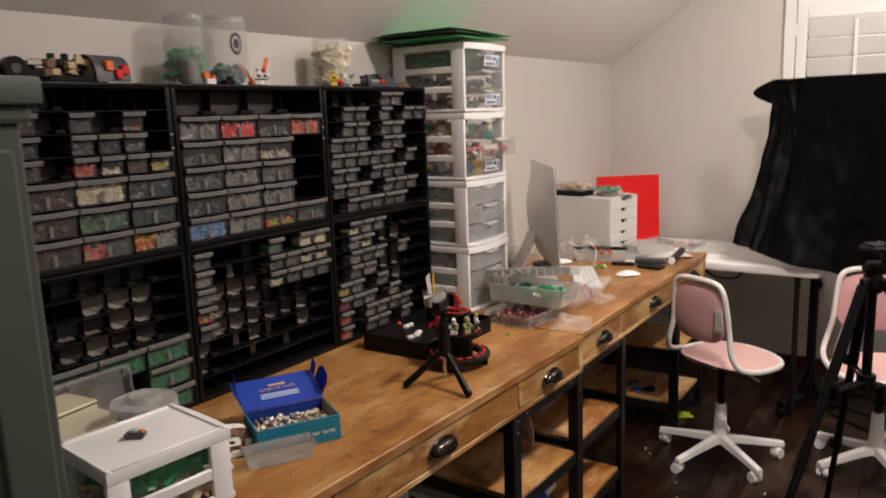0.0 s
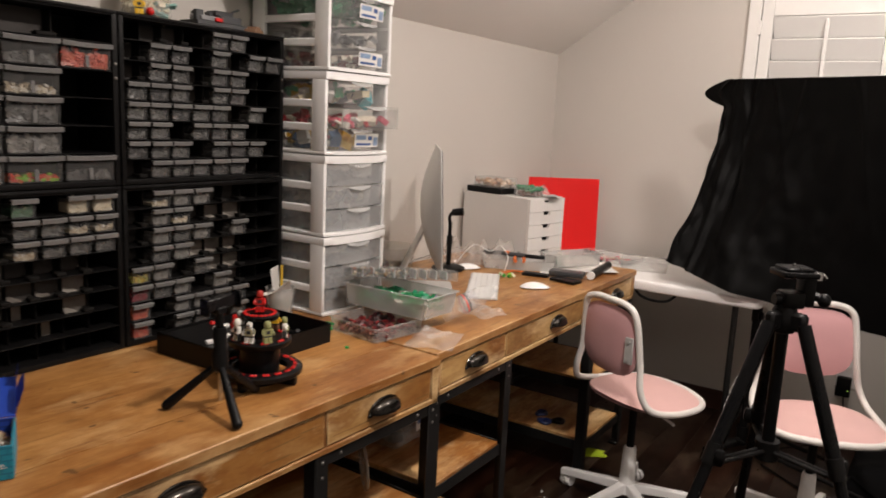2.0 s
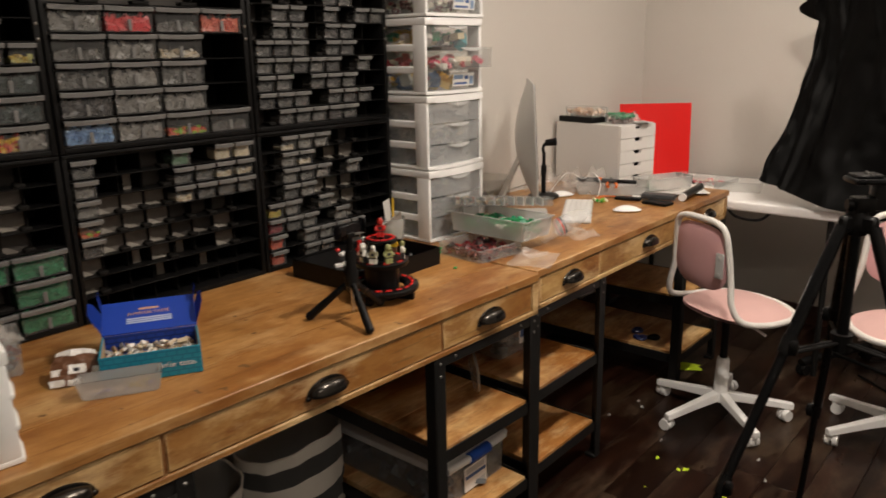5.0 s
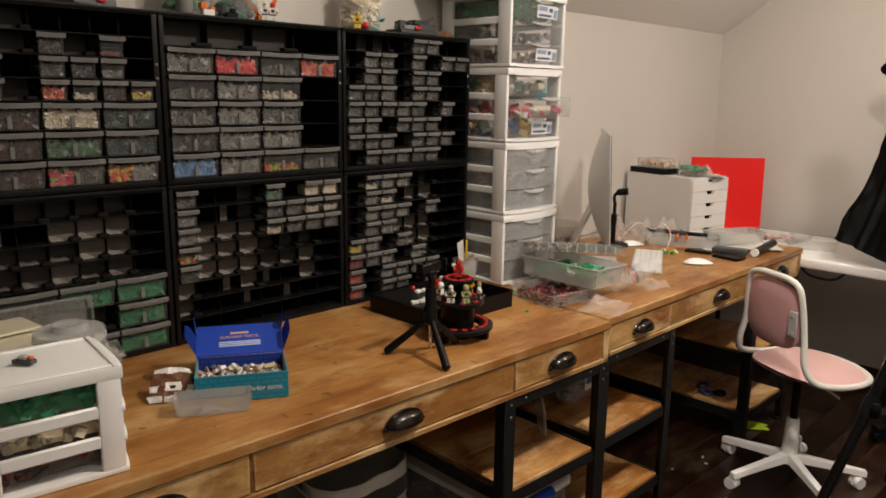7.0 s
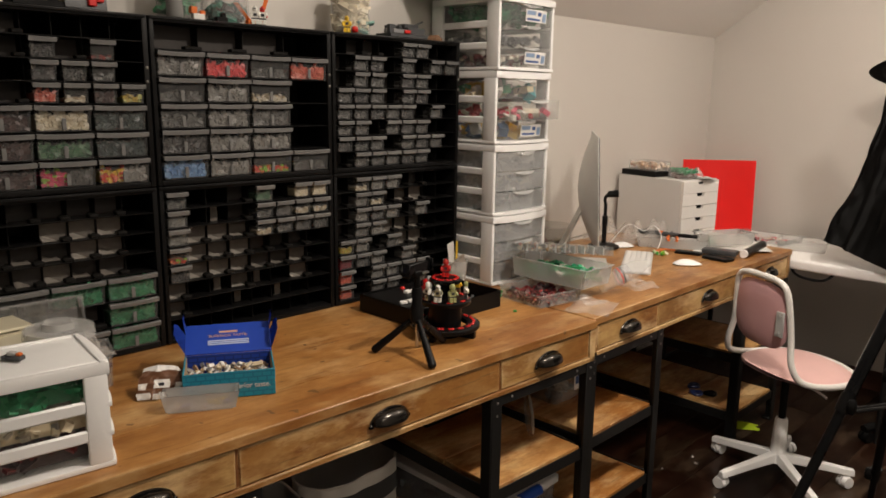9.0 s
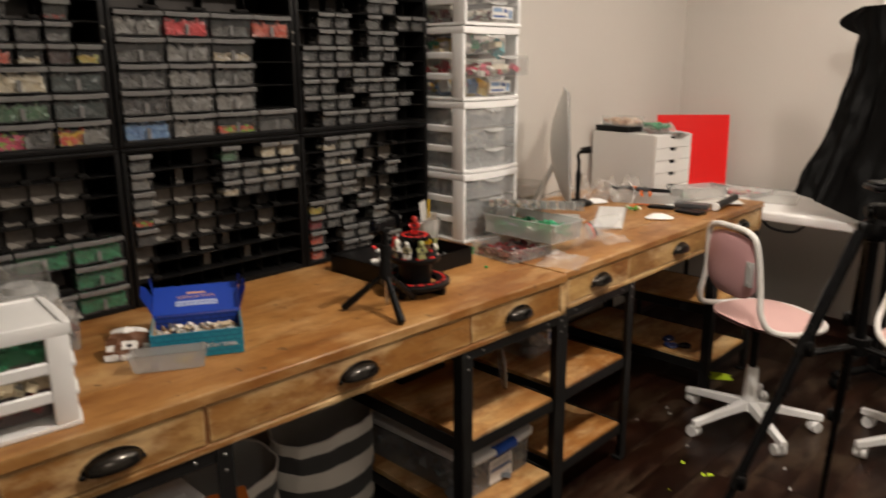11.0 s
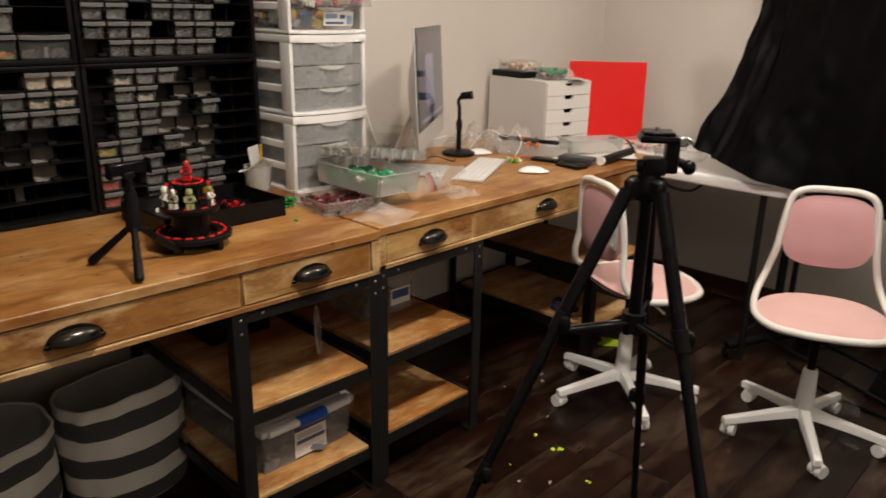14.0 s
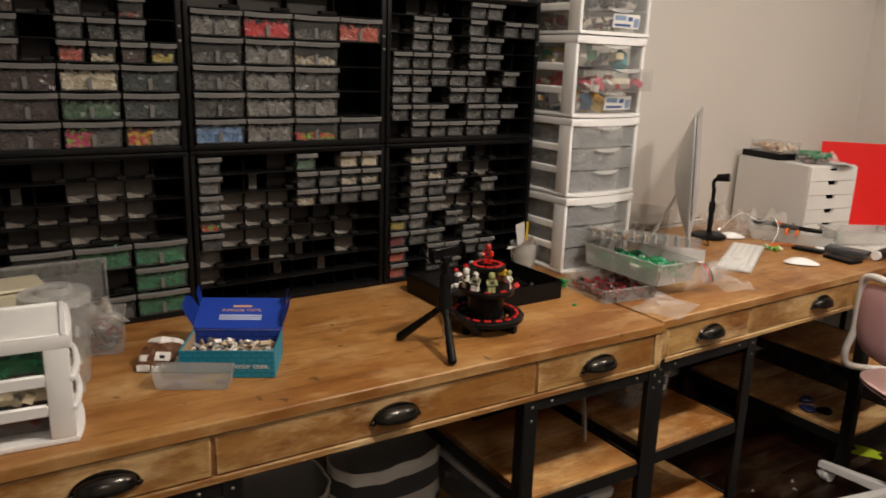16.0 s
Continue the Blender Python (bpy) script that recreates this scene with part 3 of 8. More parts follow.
def desk(y0, yaw=0.0):
    """A 1.52 m work desk: boarded top, three drawers, iron legs, two pairs of shelves. Built along y from y0."""
    d = thing("work_desk", "honey-brown reclaimed wood desk with black iron legs and shelves", "desk", None, "work desks along the wall")
    L, xb = DESK_L, WALL_X + 0.02 - 0.75 * yaw * 0.06
    pivot = Vector((DESK_X, y0 + 1.0, 0))
    d.matrix_world = Matrix.Translation(pivot) @ Matrix.Rotation(radians(yaw), 4, "Z") @ Matrix.Translation(Vector((0, y0, 0)) - pivot)
    rng = random.Random(int(y0 * 100))
    cuts = [xb, -1.50, -1.345, -1.20, -1.055, DESK_X]
    for a, b in zip(cuts, cuts[1:]):
        bm = bmesh.new()
        box(bm, a + 0.0001, b - 0.0001, 0.001, L - 0.001 + (DESK_X - a) * math.tan(radians(yaw)), DESK_Z - 0.024, DESK_Z, 0.0 if b < DESK_X - 0.01 else 0.0022)
        part("top_board", bm, TOP_WOOD if b < DESK_X - 0.01 else TOP_EDGE_WOOD, d)
    ztop, zbot = DESK_Z - 0.024, 0.662
    bm = bmesh.new()
    divs = (0.030, 0.385, 1.115, L - 0.030)
    box(bm, DESK_X - 0.045, DESK_X - 0.004, 0.004, L - 0.004, zbot, zbot + 0.014, 0.002)
    box(bm, DESK_X - 0.045, DESK_X - 0.022, 0.004, L - 0.004, ztop - 0.006, ztop, 0.001)
    for y in (0.004, L - 0.030):
        box(bm, DESK_X - 0.045, DESK_X - 0.004, y, y + 0.026, zbot, ztop, 0.002)
    for y in divs[1:3]:
        box(bm, DESK_X - 0.045, DESK_X - 0.010, y - 0.006, y + 0.006, zbot, ztop, 0.001)
    for y in (0.004, L - 0.024):
        box(bm, xb, DESK_X - 0.045, y, y + 0.02, zbot, ztop, 0.001)
    box(bm, xb, xb + 0.02, 0.02, L - 0.02, zbot, ztop, 0.001)
    part("apron", bm, FRONT_WOOD, d)
    bm = bmesh.new()
    box(bm, xb + 0.02, DESK_X - 0.05, 0.03, L - 0.03, zbot + 0.002, zbot + 0.012)
    part("drawer_floor", bm, SHELF_WOOD, d)
    for a, b in zip(divs, divs[1:]):
        bm = bmesh.new()
        box(bm, DESK_X - 0.025, DESK_X - 0.0065, a + 0.004, b - 0.004, zbot + 0.0165, ztop - 0.0042, 0.0022)
        dr = part("drawer", bm, FRONT_WOOD, d, "wooden drawer front with worn edges")
        part("cup_pull", PULL, None, dr, "dark bronze cup pull", pose(DESK_X - 0.0065, (a + b) / 2, (zbot + ztop) / 2 + 0.002))
    posts = (0.019, 0.417, 1.107, L - 0.019)
    for y in posts:
        for x in (DESK_X - 0.026, xb + 0.02):
            bm = bmesh.new()
            s = -1 if x > -1.2 else 1
            yo = 1 if y in (posts[0], posts[2]) else -1
            box(bm, x - 0.017, x + 0.017, y - 0.0175 * yo - 0.0025, y - 0.0175 * yo + 0.0025, 0.0, zbot, 0.0008)
            box(bm, x - s * 0.017 - 0.0025, x - s * 0.017 + 0.0025, y - 0.0175, y + 0.0175, 0.0, zbot, 0.0008)
            box(bm, x - 0.02, x + 0.02, y - 0.02, y + 0.02, 0.0, 0.012, 0.002)
            leg = part("leg", bm, IRON, d, "black angle-iron leg with rivets")
            if s < 0:
                for z in (zbot - 0.018, zbot - 0.052):
                    part("rivet", RIVET_MESH, None, leg, at=pose(x + 0.0195, y, z))
    for a, b in ((posts[0], posts[1]), (posts[2], posts[3])):
        bm = bmesh.new()
        box(bm, DESK_X - 0.014, DESK_X - 0.010, a - 0.017, b + 0.017, zbot - 0.030, zbot - 0.001, 0.0008)
        rail = part("rail", bm, IRON, d, "black iron rail")
        for y in (a + 0.06, b - 0.06):
            part("rivet", RIVET_MESH, None, rail, at=pose(DESK_X - 0.010, y, zbot - 0.015))
        for z in (0.40, 0.148):
            n = 3
            for i in range(n):
                bm = bmesh.new()
                xa, xz = xb + 0.03 + (DESK_X - 0.018 - xb - 0.03) * i / n, xb + 0.03 + (DESK_X - 0.018 - xb - 0.03) * (i + 1) / n
                box(bm, xa + 0.0005, xz - 0.0005, a + 0.020, b - 0.020, z - 0.020, z, 0.0015)
                part("shelf_board", bm, SHELF_WOOD, d, "wooden lower shelf board")
            bm = bmesh.new()
            for xx in (DESK_X - 0.012, xb + 0.008):
                box(bm, xx - 0.003, xx, a + 0.018, b - 0.018, z - 0.042, z - 0.006, 0.0008)
            for yy in (a, b - 0.004):
                box(bm, xb + 0.02, DESK_X - 0.03, yy, yy + 0.004, z - 0.042, z - 0.004, 0.0008)
            part("shelf_frame", bm, IRON, d)
    return d


desk(DESK_Y0 - 0.005, -2.0)
desk(DESK_Y0 + DESK_L + 0.001)


# ---- small-parts cabinets ----
CAB_W, CAB_H, CAB_D, CAB_X, CAB_Y = 0.525, 0.401, 0.155, -1.506, 0.475
FILL = {
    "c": bits("grey_pieces", [(0.105, 0.103, 0.097), (0.125, 0.122, 0.115), (0.092, 0.090, 0.086), (0.15, 0.146, 0.135), (0.115, 0.112, 0.106), (0.10, 0.096, 0.09)]),
    "k": bits("dark_pieces", [(0.035, 0.033, 0.035), (0.06, 0.055, 0.055), (0.022, 0.021, 0.023), (0.045, 0.040, 0.038), (0.10, 0.09, 0.085)]),
    "s": bits("slate_pieces", [(0.026, 0.050, 0.046), (0.040, 0.075, 0.070), (0.018, 0.034, 0.032), (0.032, 0.060, 0.055)]),
    "b": bits("brown_pieces", [(0.055, 0.016, 0.014), (0.075, 0.024, 0.020), (0.036, 0.012, 0.011), (0.060, 0.020, 0.017)]),
    "u": bits("dull_red_pieces", [(0.35, 0.03, 0.02), (0.10, 0.08, 0.07), (0.22, 0.03, 0.02)]),
    "j": bits("cream_white_pieces", [(0.66, 0.58, 0.44), (0.74, 0.70, 0.62), (0.50, 0.40, 0.26), (0.70, 0.62, 0.46)]),
    "w": bits("cream_pieces", [(0.84, 0.74, 0.54), (0.88, 0.81, 0.64), (0.78, 0.66, 0.46)]),
    "r": bits("red_pieces", [(0.85, 0.02, 0.03), (0.75, 0.015, 0.02), (0.88, 0.05, 0.05)]),
    "o": bits("orange_red_pieces", [(0.72, 0.10, 0.045), (0.62, 0.07, 0.03), (0.70, 0.16, 0.08)]),
    "g": bits("green_pieces", [(0.02, 0.27, 0.10), (0.03, 0.33, 0.14), (0.015, 0.21, 0.08)]),
    "v": bits("olive_pieces", [(0.07, 0.20, 0.09), (0.13, 0.27, 0.14), (0.05, 0.14, 0.07)]),
    "l": bits("light_blue_pieces", [(0.16, 0.33, 0.62), (0.22, 0.42, 0.70), (0.12, 0.26, 0.52)]),
    "y": bits("yellow_pieces", [(0.70, 0.50, 0.05), (0.62, 0.42, 0.04), (0.5, 0.5, 0.08)]),
    "p": bits("pink_pieces", [(0.75, 0.04, 0.13), (0.65, 0.03, 0.09), (0.35, 0.62, 0.08), (0.78, 0.08, 0.18)]),
    "q": bits("orange_yellow_pieces", [(0.75, 0.10, 0.02), (0.80, 0.50, 0.03), (0.70, 0.06, 0.02), (0.80, 0.55, 0.10)]),
    "m": bits("lime_red_pieces", [(0.30, 0.60, 0.03), (0.70, 0.06, 0.02), (0.75, 0.20, 0.05)]),
    "t": bits("tan_grey_pieces", [(0.27, 0.26, 0.235), (0.30, 0.288, 0.262), (0.245, 0.235, 0.215)]),
    "x": bits("crimson_pieces", [(0.32, 0.015, 0.03), (0.24, 0.01, 0.02)]),
}

LEVEL = {"c": 0.62, "k": 0.62, "s": 0.70, "b": 0.72, "u": 0.24, "j": 0.34, "m": 0.30, "y": 0.42, "t": 0.66, "w": 0.80, "l": 0.78, "g": 0.80, "o": 0.66}


def drawer_meshes(w, h, tag):
    """A clear drawer that narrows downwards, its front at x = 0, its foot at z = 0 and its middle at y = 0: tray, lip."""
    d, t = 0.135, 0.0014
    big = w > 0.08
    foot, head, lip = (0.93, 0.975, 0.0108) if big else (0.80, 0.88, 0.0102)

    def slab(bm, x0, x1, y0, y1, z0, z1):
        tmp = bmesh.new()
        bmesh.ops.create_cube(tmp, size=1)
        for v in tmp.verts:
            z = z0 if v.co.z < 0 else z1
            k = foot + (head - foot) * z / h
            v.co = Vector((x0 if v.co.x < 0 else x1, (y0 if v.co.y < 0 else y1) * k, z))
        join(bm, tmp)
    bm = bmesh.new()
    slab(bm, -t, 0, -w / 2, w / 2, 0.0, h - lip * 0.8)
    for y in (-w / 2, w / 2 - t):
        slab(bm, -d, -t, y, y + t, 0.0, h * 0.86)
    slab(bm, -d, -t, -w / 2 + t, w / 2 - t, 0, t)
    slab(bm, -d, -d + t, -w / 2 + t, w / 2 - t, t, h * 0.86)
    tray = mesh_of("tray" + tag, bm, SMOKE)
    bm = bmesh.new()
    hw = w / 2 * (0.985 if big else 0.955)
    # finger lip: a shelf that sags a little in the middle, with a rolled front
    n = 6
    prof = [(-0.001, h), (0.0075, h - 0.0004), (0.0095, h - 0.0022), (0.0082, h - lip), (0.0064, h - lip), (0.0060, h - 0.0034), (-0.001, h - 0.0028)]
    rings = []
    for i in range(n + 1):
        q = 2 * i / n - 1
        sag = 0.0016 * (1 - q * q) if big else 0.0006 * (1 - q * q)
        rings.append([bm.verts.new((x, hw * q, z - sag)) for x, z in prof])
    for p, q in zip(rings, rings[1:]):
        for k in range(len(prof)):
            bm.faces.new([p[k], p[(k + 1) % len(prof)], q[(k + 1) % len(prof)], q[k]])
    bm.faces.new(rings[0])
    bm.faces.new(rings[-1][::-1])
    if big:
        box(bm, 0, 0.0022, -0.0045, 0.0045, h * 0.05, h * 0.50, 0.0006)
    return tray, mesh_of("lip" + tag, bm, GREY_LIP)


def fill_mesh(w, h, key, seed):
    """What lies in a drawer, seen through its front: loose pieces up to an uneven level."""
    rng = random.Random(seed)
    bm = bmesh.new()
    s = 0.0062 if w > 0.08 else 0.0055
    ww = w * (0.92 if w > 0.08 else 0.80)
    for half, code in ((0, key[0]), (1, key[-1])):
        a, b = (-ww / 2 + 0.003, 0.0) if half == 0 else (0.0, ww / 2 - 0.003)
        top = min(0.80, LEVEL.get(code, 0.62) * ((0.62, 0.85, 1.15)[seed % 3] if code in "ck" else 1.0)) * h
        box(bm, -0.12, -0.012, a, b, 0.003, max(0.004, top * 0.72), 0, None, half)
        nz, ny = max(2, round(top / s)), max(2, round((b - a) / (s * 1.2)))
        for i in range(nz):
            for j in range(ny):
                u = j + (ny if half else 0)
                crest = 0.16 * math.sin(1.3 * u + seed) + 0.10 * math.sin(2.9 * u + 2 * seed)
                y, z = a + (b - a) * (j + 0.5) / ny + rng.uniform(-0.2, 0.2) * s, 0.003 + (top * (1 + crest * (i + 1) / nz) - 0.003) * (i + 0.5) / nz
                q, x = s * rng.uniform(0.7, 1.15), -0.0085 - 0.004 * rng.random()
                if i == nz - 1 and rng.random() < 0.35:
                    continue
                box(bm, -0.004, 0.004, -q * 0.8, q * 0.8, -q * 0.55, q * 0.55, 0, Matrix.Translation((x, y, z)) @ Euler((rng.uniform(-0.9, 0.9), rng.uniform(-0.35, 0.35), rng.uniform(-0.35, 0.35))).to_matrix().to_4x4(), half)
    return mesh_of("pieces_" + key, bm, FILL[key[0]], FILL[key[-1]])


MESHES = {}
# paler copies of TAUPE that paint the lamplight falling into empty cells
LIT_BACK = plain("lamplit_cell_taupe", (0.160, 0.140, 0.120), 0.6, vary=0.4, coarse=45)
LIGHT_PATCH = plain("painted_light_patch", (0.26, 0.235, 0.205), 0.5, vary=0.35, coarse=40)
bm = bmesh.new()
box(bm, -CAB_D + 0.004, -0.004, 0, CAB_W - 0.029, -0.0013, 0.0013, 0.0005)
SHELF_MESH = mesh_of("shelf", bm, BLACK_PLASTIC)


def cabinet(row, col, bands):
    """A black drawer cabinet. bands: for each row of cells (cells across, height share, letters)."""
    y0, z0 = CAB_Y + CAB_W * col, DESK_Z + 0.0015 + CAB_H * row
    c = thing("drawer_cabinet", "black plastic small-parts cabinet with clear drawers, some missing", "cabinet", pose(CAB_X, y0, z0), "drawer cabinets on the desks")
    w, h, d, e = CAB_W - 0.003, CAB_H - 0.002, CAB_D, 0.013
    for nm, a, b, c0, c1 in (("side_panel", 0.0015, e, 0, h), ("side_panel", w - e, w, 0, h), ("top_panel", e, w - e, h - e, h), ("bottom_panel", e, w - e, 0, e)):
        bm = bmesh.new()
        box(bm, -d, 0, a, b, c0, c1, 0.003, seg=2)
        if nm == "top_panel":
            box(bm, -0.001, 0.004, -0.010 + a, b + 0.010, h - 0.008, h - 0.002, 0.0015)
        part(nm, bm, BLACK_PLASTIC, c)
    if row:
        for z in (h * 0.62, h * 0.70):
            part("screw", RIVET_MESH, None, c, "small steel screw head", pose(0.0005, w - e / 2, z))
    bm = bmesh.new()
    box(bm, -d, -d + 0.004, e, w - e, e, h - e)
    part("back_panel", bm, BLACK_DEEP, c)
    total = sum(b[1] for b in bands)
    z = h - e
    for i, (n, share, cells) in enumerate(bands):
        ch = (h - 2 * e) * share / total
        z -= ch
        if i < len(bands) - 1:
            part("shelf", SHELF_MESH, None, c, at=pose(0, e, z))
        cw = (w - 2 * e) / n
        for k in range(n):
            if k:
                yy = e + k * cw
                key = ("rib", round(ch, 4))
                if key not in MESHES:
                    bm = bmesh.new()
                    box(bm, -d + 0.004, -0.030, -0.0008, 0.0008, 0.0013, ch * 0.98)
                    MESHES[key] = mesh_of("divider", bm, BLACK_DEEP)
                part("divider", MESHES[key], None, c, at=pose(0, yy, z))
        fields = cells.split() if " " in cells else list(cells)
        for k, key in enumerate(fields):
            if key == ".":
                continue
            size = (round(cw - 0.0032, 4), round(ch - 0.0042, 4))
            if size not in MESHES:
                MESHES[size] = drawer_meshes(*size, "_%d" % len(MESHES))
            tray, lip = MESHES[size]
            rng = random.Random(row * 977 + col * 131 + i * 17 + k)
            if key in "ednf":
                # an empty cell: an added panel, its tone set by the lamplight painted in, and the black drawer stop in
                # its corner
                kind = rng.randrange(3)
                if (key, size, kind) not in MESHES:
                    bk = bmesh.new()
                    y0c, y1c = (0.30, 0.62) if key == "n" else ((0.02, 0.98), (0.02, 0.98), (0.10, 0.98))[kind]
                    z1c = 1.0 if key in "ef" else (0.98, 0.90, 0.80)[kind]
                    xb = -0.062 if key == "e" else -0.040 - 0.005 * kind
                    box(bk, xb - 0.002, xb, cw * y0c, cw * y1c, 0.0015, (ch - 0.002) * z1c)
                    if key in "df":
                        # low pale strip painted in for the lamplight at the cell's lower left
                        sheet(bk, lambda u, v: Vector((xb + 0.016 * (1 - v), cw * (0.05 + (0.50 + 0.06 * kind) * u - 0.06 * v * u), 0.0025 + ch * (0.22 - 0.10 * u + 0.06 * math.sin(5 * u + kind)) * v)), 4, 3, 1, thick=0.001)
                    MESHES[key, size, kind] = mesh_of("cell_back", bk, TAUPE if key in "ef" else LIT_BACK, LIT_BACK if key == "f" else LIGHT_PATCH)
                    bk = bmesh.new()
                    box(bk, -0.026, -0.004, cw * 0.62, cw * 0.98, 0.0014, 0.0105, 0.002)
                    box(bk, -0.058, -0.026, cw * 0.84, cw * 0.98, 0.0014, 0.0085, 0.001)
                    MESHES["stop", size] = mesh_of("drawer_stop", bk, BLACK_DEEP)
                cell = part("cell_back", MESHES[key, size, kind], None, c, "added dim taupe panel in an empty cell" if key in "ef" else "added pale taupe panel, lamplight put into its colour", pose(0, e + k * cw, z))
                if key != "n":
                    part("drawer_stop", MESHES["stop", size], None, cell)
                continue
            at = pose(0.003 * rng.random(), e + (k + 0.5) * cw + rng.uniform(-0.0006, 0.0006), z + 0.0016, 0, rng.uniform(-0.6, 0.3), rng.uniform(-0.5, 0.5))
            dr = part("drawer", tray, None, c, at=at)
            part("lip", lip, None, dr, "frosted grey finger lip")
            seed = (k * 2 + i + row) % 3
            if (size, key, seed) not in MESHES:
                MESHES[size, key, seed] = fill_mesh(*size, key, seed + 6)
            tagged(part("brick_fill", MESHES[size, key, seed], None, dr), kind="stuff")
    return c


def rows(count, share, *letters):
    return [(count, share, s) for s in letters]


cabinet(1, 0, rows(8, 1.0, "eeee....", "..bekeu.", "..k.kkc.", "b.beojby") + rows(4, 1.28, "s b w s", "g b v s", "g b pc qt"))
cabinet(1, 1, rows(4, 1, "e e e .", "t r c o", "c t j .", "c t c .", "k t t .", "l t m c"))
cabinet(1, 2, rows(8, 1, ".ee.kc..", "eck.cecc", "eccekc..", "ckceck..", "cckckec.", "cc.ckc..", "kcc.ckc.", "eccckc.."))
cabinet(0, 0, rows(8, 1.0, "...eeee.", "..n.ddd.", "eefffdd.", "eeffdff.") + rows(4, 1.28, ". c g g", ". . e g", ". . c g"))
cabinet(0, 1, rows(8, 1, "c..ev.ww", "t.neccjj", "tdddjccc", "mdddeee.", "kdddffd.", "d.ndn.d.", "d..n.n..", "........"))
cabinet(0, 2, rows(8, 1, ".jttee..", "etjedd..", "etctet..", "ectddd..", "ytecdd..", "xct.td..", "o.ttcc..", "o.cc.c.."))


# ---- clear-drawer units ----
VERY_CLEAR = clear("very_clear_plastic", (0.985, 0.985, 0.98), 0.035, 0.12, (0.5, 0.5, 0.5))
TOWER_CLEAR = clear("cloudy_clear_plastic", (0.97, 0.97, 0.965), 0.34, 0.22, (0.62, 0.63, 0.635))
CRISP_CLEAR = clear("crisp_clear_plastic", (0.975, 0.975, 0.97), 0.12, 0.15, (0.58, 0.585, 0.58))
GRIP_CLEAR = clear("white_moulded_plastic", (0.97, 0.97, 0.965), 0.36, 0.25, (0.68, 0.68, 0.67))

def bowed(bm, back, w, z0, z1, bow, inner=None):
    """A plate with a bowed front edge; with inner, only a strip along that edge."""
    arc = [(0.005 + bow * math.sin(math.pi * i / 14) ** 0.8, w * i / 14) for i in range(15)]
    rear = [(x - inner, y) for x, y in arc[::-1]] if inner else [(back, w), (back, 0.0)]
    tmp = bmesh.new()
    f = tmp.faces.new([tmp.verts.new((x, y, z0)) for x, y in arc + rear])
    ext = bmesh.ops.extrude_face_region(tmp, geom=[f])
    for v in ext["geom"]:
        if isinstance(v, bmesh.types.BMVert):
            v.co.z = z1
    bmesh.ops.bevel(tmp, geom=[e for e in tmp.edges if abs(e.verts[0].co.z - e.verts[1].co.z) < 1e-5], offset=min(0.003, (z1 - z0) * 0.3), segments=2, affect="EDGES", profile=0.6)
    join(bm, tmp)


